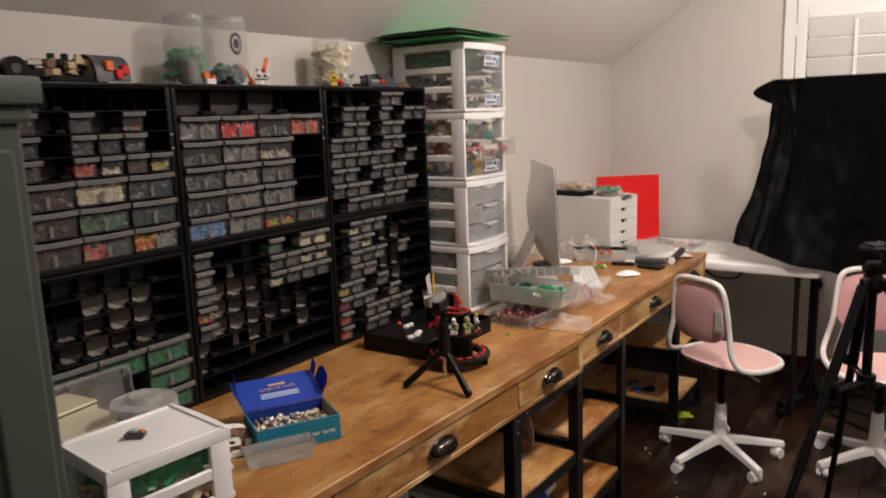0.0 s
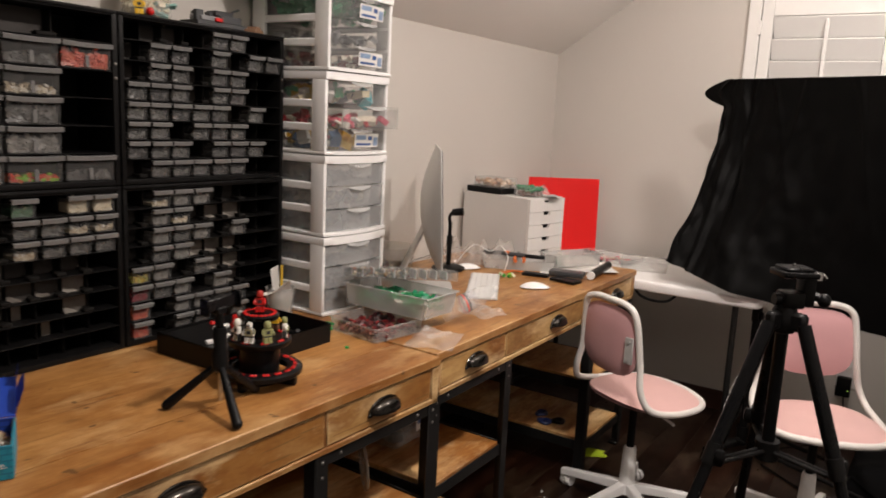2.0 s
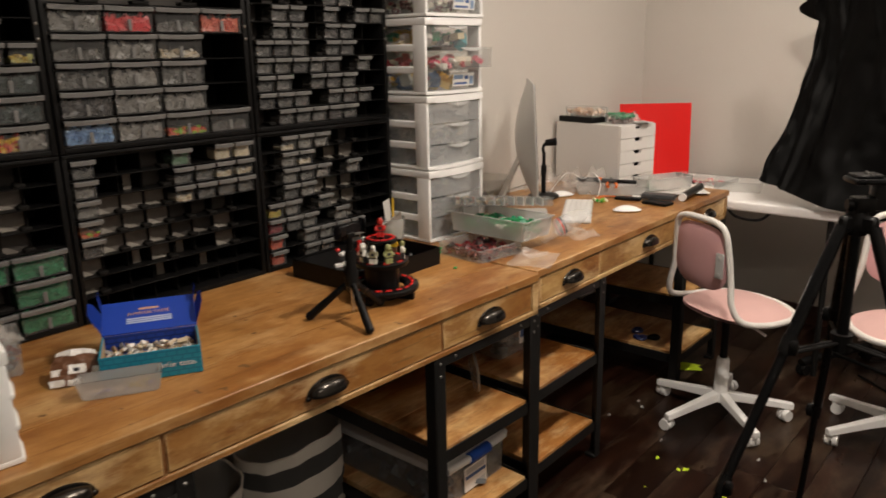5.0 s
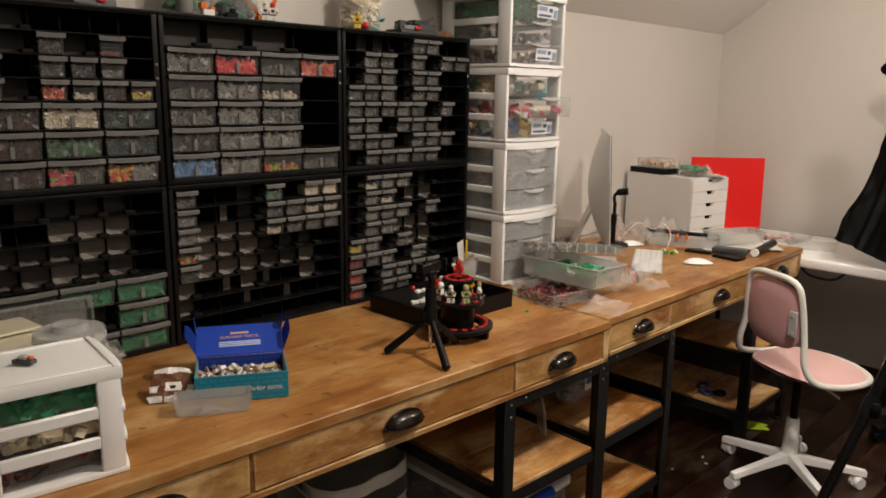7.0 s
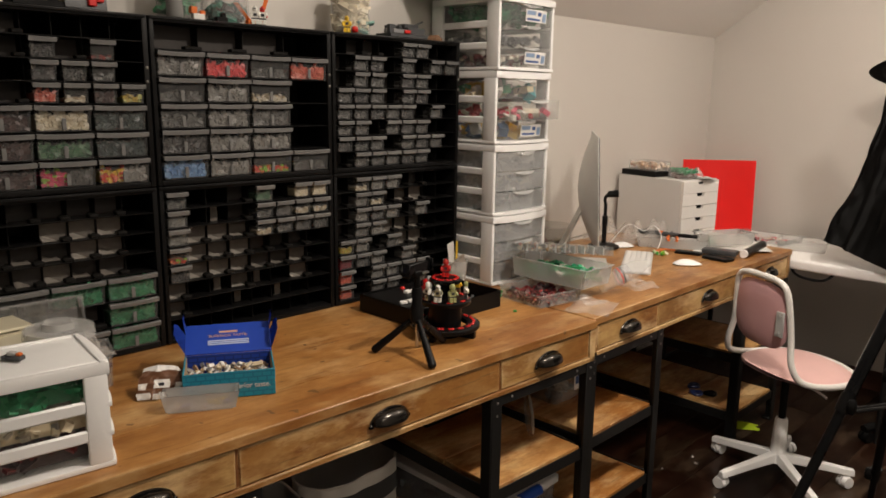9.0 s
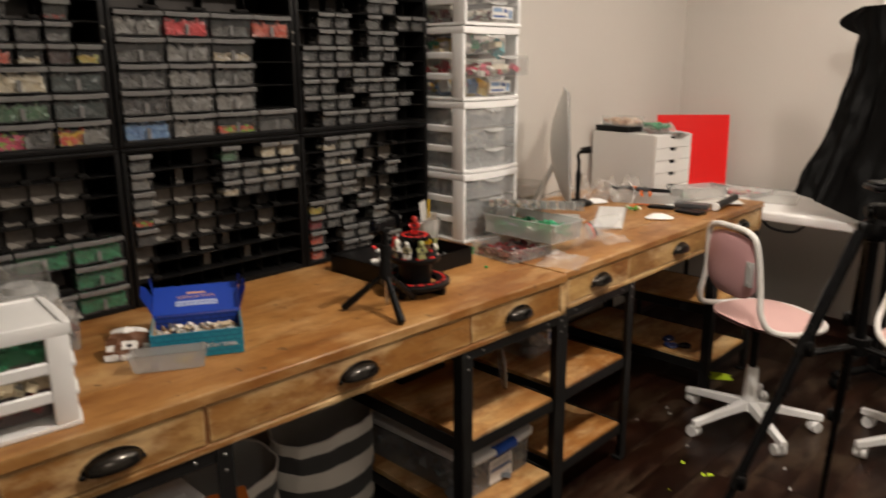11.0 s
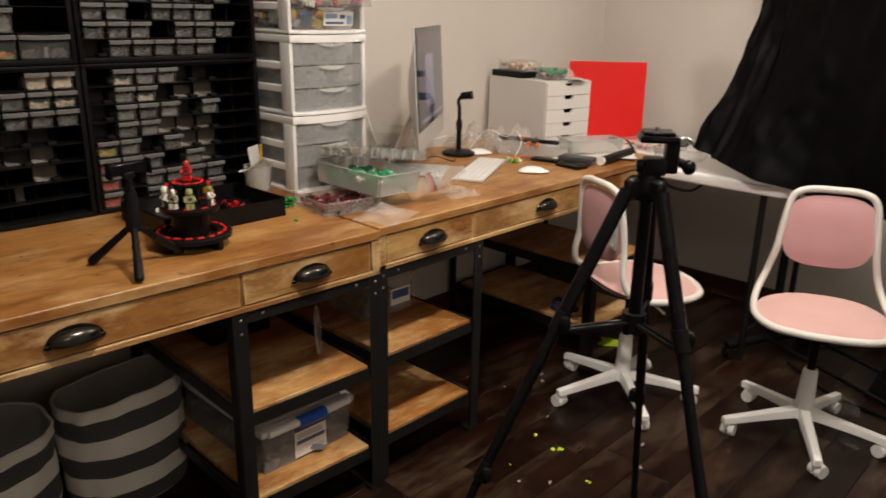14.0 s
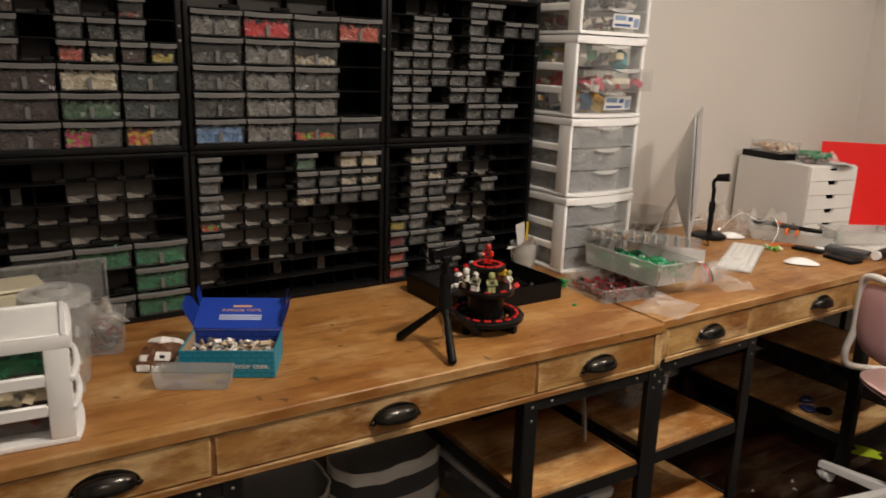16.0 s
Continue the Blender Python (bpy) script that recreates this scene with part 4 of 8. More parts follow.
def drawer_unit(name, label, m, w, dep, h, contents, group="", open_drawer=None, labels=(), skin=None, shell=None):
    """A white frame with three clear drawers. Front faces +x at x = 0; y from 0 to w."""
    u = thing(name, label, "drawer unit", m, group)
    t = 0.022
    bow = 0.014 if dep > 0.25 else 0.012
    bm = bmesh.new()
    bowed(bm, -dep, w, h - t, h, bow if dep > 0.25 else 0.004)
    if dep > 0.25:
        box(bm, -dep + 0.02, -0.02, 0.02, w - 0.02, h - 0.001, h + 0.003, 0.001)
    else:
        # a raised rim round the top
        rims = bmesh.new()
        for x0, x1, y0, y1 in ((-dep, -dep + 0.010, 0.0, w), (-0.010, 0.002, 0.0, w), (-dep + 0.010, -0.010, 0.0, 0.010), (-dep + 0.010, -0.010, w - 0.010, w)):
            box(rims, x0 + 0.001, x1 - 0.001, y0 + 0.001, y1 - 0.001, h - 0.0019, h + 0.0035, 0.0015)
    top = part("top_plate", bm, WHITE_PLASTIC, u)
    if dep <= 0.25:
        part("rim", rims, WHITE_PLASTIC, top, "raised white rim")
    bm = bmesh.new()
    bowed(bm, -dep, w, 0, 0.010, bow)
    part("base_plate", bm, WHITE_PLASTIC, u)
    pw = 0.026 if dep > 0.25 else 0.019
    for x in (-pw + 0.002, -dep + pw - 0.002):
        for y in (0.006, w - 0.006):
            bm = bmesh.new()
            box(bm, x - pw, x + pw, y - 0.006, y + 0.006, 0.009, h - t + 0.001, 0.004, seg=2)
            part("post", bm, WHITE_PLASTIC, u)
    step = (h - t - 0.010) / 3
    for y in (0.005, w - 0.005):
        for k in (1, 2):
            bm = bmesh.new()
            z = 0.010 + k * step
            box(bm, -dep + 2 * pw - 0.004, -2 * pw + 0.004, y - 0.004, y + 0.004, z - 0.011, z + 0.011, 0.003)
            part("side_rail", bm, WHITE_PLASTIC, u)
    if dep < 0.25:
        for k in (1, 2):
            bm = bmesh.new()
            bowed(bm, -dep, w, 0.010 + k * step - 0.006, 0.010 + k * step + 0.003, bow, 0.010)
            part("front_rail", bm, WHITE_PLASTIC, u)
    for k, fill in enumerate(contents):
        z = 0.012 + k * step
        out = open_drawer[1] if open_drawer and open_drawer[0] == k else 0.0
        rng = random.Random(int(w * 1000) + k * 7 + len(fill))
        bm = bmesh.new()
        hh, ww = step - 0.003, w - 0.032

        def front(a, b):
            return Vector((0.001 + bow * math.sin(math.pi * a) ** 0.8 - 0.006 * (1 - b), 0.016 + ww * a, hh * b))
        sheet(bm, front, 14, 4, thick=0.0016)
        for y in (0.016, 0.016 + ww - 0.0016):
            box(bm, -dep + 0.02, 0.0, y, y + 0.0016, 0, hh * 0.9)
        box(bm, -dep + 0.02, 0.0, 0.018, 0.014 + ww, 0, 0.0016)
        box(bm, -dep + 0.02, -dep + 0.0216, 0.018, 0.014 + ww, 0.002, hh * 0.9)
        dr = part("drawer", bm, skin or shell or TOWER_CLEAR, u, at=pose(out, 0, z))
        bm = bmesh.new()

        def grip(a, b):
            y = 0.016 + ww * (0.28 + 0.44 * a)
            return Vector((0.002 + bow + 0.008 * b * math.sin(math.pi * a) ** 0.5, y, hh * 0.99 - hh * 0.17 * math.sin(math.pi * a) ** 0.7 * b))
        sheet(bm, grip, 12, 2, thick=0.002)
        part("grip", bm, GRIP_CLEAR, dr, "moulded clear finger grip")
        if fill:
            bm = bmesh.new()
            mats, count, level, size = fill
            if skin:
                box(bm, -dep + 0.045, -0.018, 0.034, w - 0.034, 0.004, hh * level * 0.85)
            heap(bm, -dep + (0.05 if not skin else 0.032), -0.030 if not skin else -0.008, 0.026, w - 0.026, 0.006, hh * level, count, size, rng, 0, len(mats))
            tagged(part("brick_fill", bm, mats, dr), kind="stuff")
        if k in labels:
            bm = bmesh.new()
            for a, b, c, d, s in ((0.40, 0.86, 0.16, 0.78, 0), (0.42, 0.60, 0.50, 0.70, 2), (0.43, 0.70, 0.24, 0.34, 1), (0.64, 0.72, 0.48, 0.66, 1), (0.75, 0.84, 0.22, 0.62, 2)):
                o = 0.0012 + 0.0008 * (s > 0)
                for i in range(6):
                    u0, u1 = a + (b - a) * i / 6, a + (b - a) * (i + 1) / 6
                    q = [front(u0, c), front(u1, c), front(u1, d), front(u0, d)]
                    f = bm.faces.new([bm.verts.new(p + Vector((o + 0.0016, 0, 0))) for p in q])
                    f.material_index = s
            part("sticker", bm, [PAPER, LABEL_BLUE, LABEL_PALE], dr, "printed paper sticker")
    return u


LABEL_PALE = plain("label_pale", (0.30, 0.42, 0.62), 0.5, vary=0.4, coarse=80)
GREY_FILL, GREEN_FILL = bits("loose_grey_pieces", [(0.17, 0.17, 0.18), (0.24, 0.24, 0.25), (0.10, 0.10, 0.105)]), FILL["g"]
MIX = bits("mixed_pieces", [(0.66, 0.58, 0.40), (0.02, 0.30, 0.11), (0.08, 0.36, 0.42), (0.70, 0.67, 0.62), (0.10, 0.10, 0.11), (0.02, 0.28, 0.09)])
PINKMIX = bits("pink_white_pieces", [(0.60, 0.03, 0.04), (0.70, 0.60, 0.48), (0.62, 0.08, 0.14), (0.74, 0.70, 0.64)])
TOYMIX = bits("bright_toy_pieces", [(0.75, 0.42, 0.03), (0.70, 0.12, 0.30), (0.62, 0.58, 0.50), (0.66, 0.68, 0.66), (0.10, 0.2, 0.4), (0.75, 0.5, 0.1)])
MAROON = bits("maroon_pieces", [(0.14, 0.016, 0.02), (0.10, 0.018, 0.018), (0.20, 0.022, 0.022), (0.07, 0.05, 0.05)])
BLUEGREY = bits("blue_grey_pieces", [(0.15, 0.165, 0.18), (0.20, 0.22, 0.235), (0.12, 0.13, 0.14), (0.15, 0.20, 0.22)])
DEEP_RED = bits("deep_red_pieces", [(0.10, 0.006, 0.008), (0.03, 0.012, 0.012), (0.16, 0.010, 0.012), (0.05, 0.03, 0.03), (0.30, 0.02, 0.02)])
SANDY = bits("sand_pieces", [(0.52, 0.46, 0.36), (0.60, 0.55, 0.46), (0.42, 0.36, 0.26), (0.32, 0.30, 0.28)])

TOWER_Y, TOWER_X, UNIT_H = 2.062, -1.362, 0.2375
stack = [
    (([BLUEGREY], 26, 0.2, 0.016), ([BLUEGREY], 30, 0.25, 0.016), ([BLUEGREY, SANDY], 90, 0.42, 0.016)),
    (([BLUEGREY], 200, 0.5, 0.017), ([BLUEGREY, SANDY], 40, 0.35, 0.02), ([GREY_FILL, BLUEGREY], 50, 0.35, 0.02)),
    (([TOYMIX], 80, 0.5, 0.027), ([PINKMIX], 50, 0.3, 0.022), ([MIX], 70, 0.55, 0.028)),
    (([MAROON, MAROON, SANDY], 130, 0.4, 0.018), ([GREY_FILL], 50, 0.4, 0.018), ([GREEN_FILL], 260, 0.85, 0.02)),
]
for k, fills in enumerate(stack):
    drawer_unit("clear_drawer_unit", "white-framed unit with three clear plastic drawers of toy bricks", pose(TOWER_X + (0.004, 0, -0.002, 0.003)[k], TOWER_Y + (0, 0.003, 0.004, 0.006)[k], DESK_Z + 0.001 + k * UNIT_H),
                0.288, 0.30, UNIT_H - 0.0035, fills, "stacked clear drawer units", (1, 0.055) if k == 2 else None, ((), (), (0,), (0, 2))[k], shell=CRISP_CLEAR if k > 1 else None)
# yellow brick block seen through the side of one drawer
bm = bmesh.new()
box(bm, -0.045, 0.045, -0.03, 0.03, 0, 0.045, 0.002)
for i in range(3):
    for j in range(2):
        cyl(bm, (-0.03 + 0.03 * i, -0.014 + 0.028 * j, 0.044), (-0.03 + 0.03 * i, -0.014 + 0.028 * j, 0.049), 0.008, seg=10)
solid("brick_block", bm, YELLOW, "yellow toy-brick block in a clear drawer", "toy brick", pose(TOWER_X - 0.13, TOWER_Y + 0.075, DESK_Z + 0.001 + 2 * UNIT_H + 0.014 + 2 * 0.0693))

# green base plates on top of the tower
for k, (turn, dx, dy, mat) in enumerate(((4, 0.0, 0.0, GREEN), (-9, -0.03, 0.03, GREEN), (7, 0.02, -0.05, DARK_GREY), (-3, 0.0, 0.01, GREEN))):
    bm = bmesh.new()
    s = 0.19 if k != 2 else 0.16
    def plate(a, b):
        return Vector((-s + 2 * s * a, -s + 2 * s * b, 0.012 * math.sin(2.2 * b + k) * (b - 0.3) + 0.0))
    sheet(bm, plate, 10, 10, thick=0.002)
    solid("base_plate", bm, mat, "thin green toy base plate lying on the drawer tower" if mat is GREEN else "dark grey toy base plate in a pile of plates", "base plate",
          pose(TOWER_X - 0.16 + dx, TOWER_Y + 0.10 + dy, DESK_Z + 4 * UNIT_H + 0.012 + 0.008 * k, 0, 0, turn), "base plates on the tower")

# small unit at the end of the desk
drawer_unit("mini_drawer_unit", "small white unit with three clear drawers standing on the desk", pose(-0.972, 0.652, DESK_Z + 0.001, 0, 0, 84), 0.178, 0.215, 0.186,
            (([MAROON], 420, 0.72, 0.013), ([FILL["w"], SANDY], 420, 0.72, 0.013), ([GREEN_FILL], 420, 0.74, 0.013)), skin=VERY_CLEAR)


# ---- chairs ----
def chair(m, base_turn, label):
    """A child's swivel chair facing +x: white tube round seat and back, pink pads, five-arm base."""
    c = thing("swivel_chair", label, "chair", m, "swivel chairs")
    seat_z, r, FORE = 0.452, 0.0115, 0.042

    def loop():
        pts = []
        # back hoop, down the sides, round the seat
        half = [(-0.200, 0.0, 0.806), (-0.199, 0.080, 0.802), (-0.194, 0.122, 0.775), (-0.184, 0.138, 0.69), (-0.178, 0.148, 0.60), (-0.182, 0.166, 0.52),
                (-0.150, 0.188, 0.464), (-0.05, 0.200, seat_z - 0.010), (0.062, 0.192, seat_z - 0.012), (0.134, 0.146, seat_z - 0.014), (0.166, 0.07, seat_z - 0.012), (0.173, 0.0, seat_z - 0.011)]
        half = [(x + FORE, y, z) for x, y, z in half]
        pts = half + [(x, -y, z) for x, y, z in half[-2:0:-1]]
        return smooth_path(pts, 5, True)
    bm = bmesh.new()
    tube(bm, loop(), r, 10, True)
    part("tube_frame", bm, WHITE_METAL, c, "white bent steel tube frame")
    bm = bmesh.new()

    def seat(u, v, top):
        a, q = 2 * math.pi * u, v
        x, y = math.cos(a), math.sin(a)
        rx, ry = (0.166 if x > 0 else 0.168), 0.194 - 0.012 * max(0, x)
        sq = (abs(x) ** 2.6 + abs(y) ** 2.6) ** (-1 / 2.6)
        bulge = 0.034 * (1 - q ** 4) + 0.010 * (x * q) ** 2 * (x < 0)
        return Vector((FORE + rx * x * sq * q, ry * y * sq * q, seat_z - 0.012 + (bulge + 0.003 if top else -0.018 * (1 - q ** 4))))
    sheet(bm, lambda u, v: seat(u, 0.001 + 0.999 * v, True), 32, 8)
    sheet(bm, lambda u, v: seat(u, 0.001 + 0.999 * v, False), 32, 8)
    bmesh.ops.remove_doubles(bm, verts=bm.verts, dist=0.0005)
    part("seat", bm, SEAT_PINK, c, "pink fabric padded seat")
    bm = bmesh.new()

    def back(u, v, face):
        a = 2 * math.pi * u
        x, y = math.cos(a), math.sin(a)
        sq = (abs(x) ** 3.2 + abs(y) ** 3.2) ** (-1 / 3.2)
        yy, zz = 0.137 * x * sq * v, 0.119 * y * sq * v
        lean = FORE - 0.192 - 0.05 * (zz) * 0.8 + 0.42 * yy * yy
        return Vector((lean + (0.016 * (1 - v ** 3) if face else -0.012 * (1 - v ** 4)), yy, 0.668 + zz))
    sheet(bm, lambda u, v: back(u, 0.001 + 0.999 * v, True), 32, 6)
    sheet(bm, lambda u, v: back(u, 0.001 + 0.999 * v, False), 32, 6)
    bmesh.ops.remove_doubles(bm, verts=bm.verts, dist=0.0005)
    part("backrest", bm, PINK, c, "pink fabric backrest")
    for s in (-1,):
        bm = bmesh.new()
        box(bm, -0.006, 0.002, -0.016, 0.016, -0.045, 0.045, 0.002)
        for z in (-0.03, 0.03):
            cyl(bm, (-0.009, 0, z), (-0.005, 0, z), 0.006, seg=8)
        part("bracket", bm, LIGHT_GREY, c, "grey metal bracket", at=pose(FORE - 0.199, s * 0.112, 0.655, 0, 0, -s * 10))
    bm = bmesh.new()
    cyl(bm, (0, 0, 0.21), (0, 0, 0.43), 0.0145)
    box(bm, -0.06, 0.10, -0.06, 0.06, 0.412, 0.432, 0.004)
    part("gas_lift", bm, BLACK_PLASTIC, c, "black gas lift and seat plate")
    bm = bmesh.new()
    tube(bm, smooth_path([(0.0, -0.04, 0.41), (0.02, -0.11, 0.40), (0.03, -0.165, 0.385)], 4), 0.005, 8)
    part("lever", bm, WHITE_PLASTIC, c, "white height lever")
    bm = bmesh.new()
    lathe(bm, [(0.0, 0.245), (0.020, 0.245), (0.0235, 0.235), (0.030, 0.09), (0.036, 0.07), (0.0, 0.065)], 18)
    part("column", bm, WHITE_PLASTIC, c, "white tapered column")
    for k in range(5):
        a = radians(base_turn + 72 * k)
        mm = Matrix.Rotation(a, 4, "Z")
        bm = bmesh.new()
        v = []
        for x, hw, z0, z1 in ((0.015, 0.019, 0.072, 0.108), (0.13, 0.017, 0.062, 0.090), (0.268, 0.0145, 0.046, 0.070)):
            v.append([bm.verts.new(mm @ Vector((x, sy * hw, z))) for sy, z in ((-1, z0), (1, z0), (0.8, z1), (-0.8, z1))])
        for p, q in zip(v, v[1:]):
            for i in range(4):
                bm.faces.new([p[i], p[(i + 1) % 4], q[(i + 1) % 4], q[i]])
        bm.faces.new(v[0][::-1])
        bm.faces.new(v[-1])
        bmesh.ops.bevel(bm, geom=list(bm.edges), offset=0.003, segments=1, affect="EDGES")
        arm = part("base_arm", bm, WHITE_PLASTIC, c, "white plastic base arm")
        bm = bmesh.new()
        swing = radians(base_turn * 7 + 97 * k)
        cx = mm @ Vector((0.249, 0, 0))
        ax = Vector((math.cos(swing), math.sin(swing), 0))
        off = Vector((-ax.y, ax.x, 0)) * 0.012
        for s in (-1, 1):
            cyl(bm, cx + off + ax * (s * 0.004) + Vector((0, 0, 0.0235)), cx + off + ax * (s * 0.021) + Vector((0, 0, 0.0235)), 0.0232, 0.021, 16)
        cyl(bm, cx + Vector((0, 0, 0.03)), cx + Vector((0, 0, 0.055)), 0.009, seg=8)
        blob(bm, *(cx + off * 0.5 + Vector((0, 0, 0.034))), 0.016, 0.016, 0.014, 10, 6)
        part("castor", bm, WHITE_PLASTIC, arm, "white twin-wheel castor")
    return c


chair(pose(-0.690, 2.985, 0, 0, 0, 62), -42 - 62, "pink fabric child's swivel chair with white frame, turned to the desk")
chair(pose(-0.124, 3.180, 0, 0, 0, -67), -61 + 67, "pink fabric child's swivel chair with white frame, facing the room")


# ---- tripod ----
def tripod(m):
    t = thing("camera_tripod", "black photo tripod with pan head, no camera mounted", "tripod", m)
    top = 1.055
    bm = bmesh.new()
    cyl(bm, (0, 0, 0.78), (0, 0, 1.085), 0.0115, seg=14)
    part("centre_column", bm, BLACK_GLOSS, t)
    bm = bmesh.new()
    lathe(bm, [(0.0, top + 0.028), (0.017, top + 0.024), (0.022, top + 0.012), (0.024, top - 0.018), (0.020, top - 0.026), (0.0, top - 0.034)], 18)
    for k in range(3):
        a = radians((-117, 110, -26)[k])
        box(bm, 0.014, 0.045, -0.0098, 0.0098, top - 0.020, top + 0.014, 0.005, Matrix.Rotation(a, 4, "Z"))
    part("shoulder", bm, BLACK_PLASTIC, t)
    hub = Vector((0, 0, 0.800))
    bm = bmesh.new()
    cyl(bm, hub - Vector((0, 0, 0.018)), hub + Vector((0, 0, 0.018)), 0.022, seg=14)
    part("spreader_hub", bm, BLACK_PLASTIC, t)
    for k in range(3):
        a = radians((-117, 110, -26)[k])
        d = Vector((math.cos(a), math.sin(a), 0))
        p0, p3 = Vector((0, 0, top - 0.006)) + d * 0.040, d * (0.55, 0.39, 0.47)[k]
        p1, p2 = p0.lerp(p3, 0.22), p0.lerp(p3, 0.485)
        bm = bmesh.new()
        cyl(bm, p0, p1, 0.0125, seg=12)
        leg = part("leg", bm, BLACK_GLOSS, t)
        bm = bmesh.new()
        cyl(bm, p1, p2, 0.0102, seg=12)
        part("leg_section", bm, BLACK_GLOSS, leg)
        bm = bmesh.new()
        cyl(bm, p2, p3, 0.0080, seg=12)
        part("leg_section", bm, BLACK_GLOSS, leg)
        for q, r in ((p1, 0.0150), (p2, 0.0122)):
            bm = bmesh.new()
            dirn = (p3 - p0).normalized()
            cyl(bm, q - dirn * 0.02, q + dirn * 0.018, r, r * 0.92, 12)
            side = Vector((-d.y, d.x, 0))
            blob(bm, *(q + side * r * 1.1), 0.010, 0.010, 0.016, 8, 6, 0.7)
            part("leg_lock", bm, BLACK_PLASTIC, leg)
        bm = bmesh.new()
        lathe(bm, [(0.0, 0.022), (0.011, 0.020), (0.014, 0.006), (0.012, 0.0), (0.0, 0.0)], 12, tuple(p3))
        part("rubber_foot", bm, BLACK_PLASTIC, leg)
        q = p0.lerp(p3, 0.235)
        bm = bmesh.new()
        side = Vector((-d.y, d.x, 0)) * 0.006
        for s in (-1, 1):
            cyl(bm, hub + d * 0.018 + side * s, q + side * s, 0.0042, seg=8)
        part("spreader_arm", bm, BLACK_PLASTIC, leg)
        if k == 0:
            bm = bmesh.new()
            u = (p1 - p0).normalized()
            n = Vector((-d.y, d.x, 0))
            mm = Matrix.Translation(p0.lerp(p1, 0.55) - n * 0.0155 + u.cross(n) * -0.003) @ Matrix((u, u.cross(n), n)).transposed().to_4x4()
            for i in range(5):
                box(bm, -0.03 + 0.013 * i, -0.021 + 0.013 * i, -0.0035, 0.0035, -0.001, 0.0012, 0, mm)
            part("marking", bm, LIGHT_GREY, leg, "small grey printed marking")
    H = pose(0, 0, 0, 0, 0, 36)
    bm = bmesh.new()
    cyl(bm, (0, 0, 1.060), (0, 0, 1.078), 0.020, 0.016, 16)
    box(bm, -0.012, 0.026, -0.020, 0.020, 1.074, 1.104, 0.006, seg=2)
    box(bm, 0.022, 0.045, -0.016, 0.016, 1.078, 1.138, 0.005, seg=2)
    head = part("pan_head", bm, BLACK_PLASTIC, t, "black plastic pan and tilt head", H)
    bm = bmesh.new()
    box(bm, -0.024, 0.042, -0.030, 0.030, 1.131, 1.143, 0.005, seg=2)
    box(bm, -0.018, 0.034, -0.024, 0.024, 1.143, 1.149, 0.002)
    part("quick_release_plate", bm, BLACK_GLOSS, head, "black plate with a grey rubber pad")
    bm = bmesh.new()
    box(bm, 0.040, 0.058, -0.012, 0.012, 1.124, 1.141, 0.003)
    tube(bm, smooth_path([(0.050, 0.0, 1.138), (0.060, -0.004, 1.136), (0.066, -0.006, 1.130)], 4), 0.003, 8)
    part("plate_lever", bm, CHROME, head, "bright worn metal lever")
    bm = bmesh.new()
    cyl(bm, (0.006, 0, 1.148), (0.006, 0, 1.155), 0.0035, seg=8)
    part("camera_screw", bm, CHROME, head, "bright steel screw")
    bm = bmesh.new()
    cyl(bm, (-0.023, 0.0, 1.088), (-0.011, 0.0, 1.088), 0.011, 0.012, 14)
    part("knob", bm, BLACK_PLASTIC, head)
    bm = bmesh.new()
    cyl(bm, (0.044, 0.0, 1.098), (0.056, -0.010, 1.094), 0.008, seg=12)
    blob(bm, 0.062, -0.014, 1.091, 0.012, 0.012, 0.013, 12, 8)
    part("pan_handle", bm, BLACK_GLOSS, head, "short rounded pan handle end")
    return t


tripod(pose(-0.097, 1.912, 0))


# ---- black photo backdrop on a garment rack ----
RACK, ALONG, FRONT = Vector((-0.72, 3.88, 0)), Vector((0.896, -0.444, 0)), Vector((-0.444, -0.896, 0))


def on_rack(s, n, z):
    """s along the bar, n towards the room, z up."""
    return RACK + ALONG * s + FRONT * n + Vector((0, 0, z))


BD = thing("photo_backdrop", "black cloth photo backdrop draped over the bar of a rack", "backdrop", pose(0, 0, 0))
bm = bmesh.new()


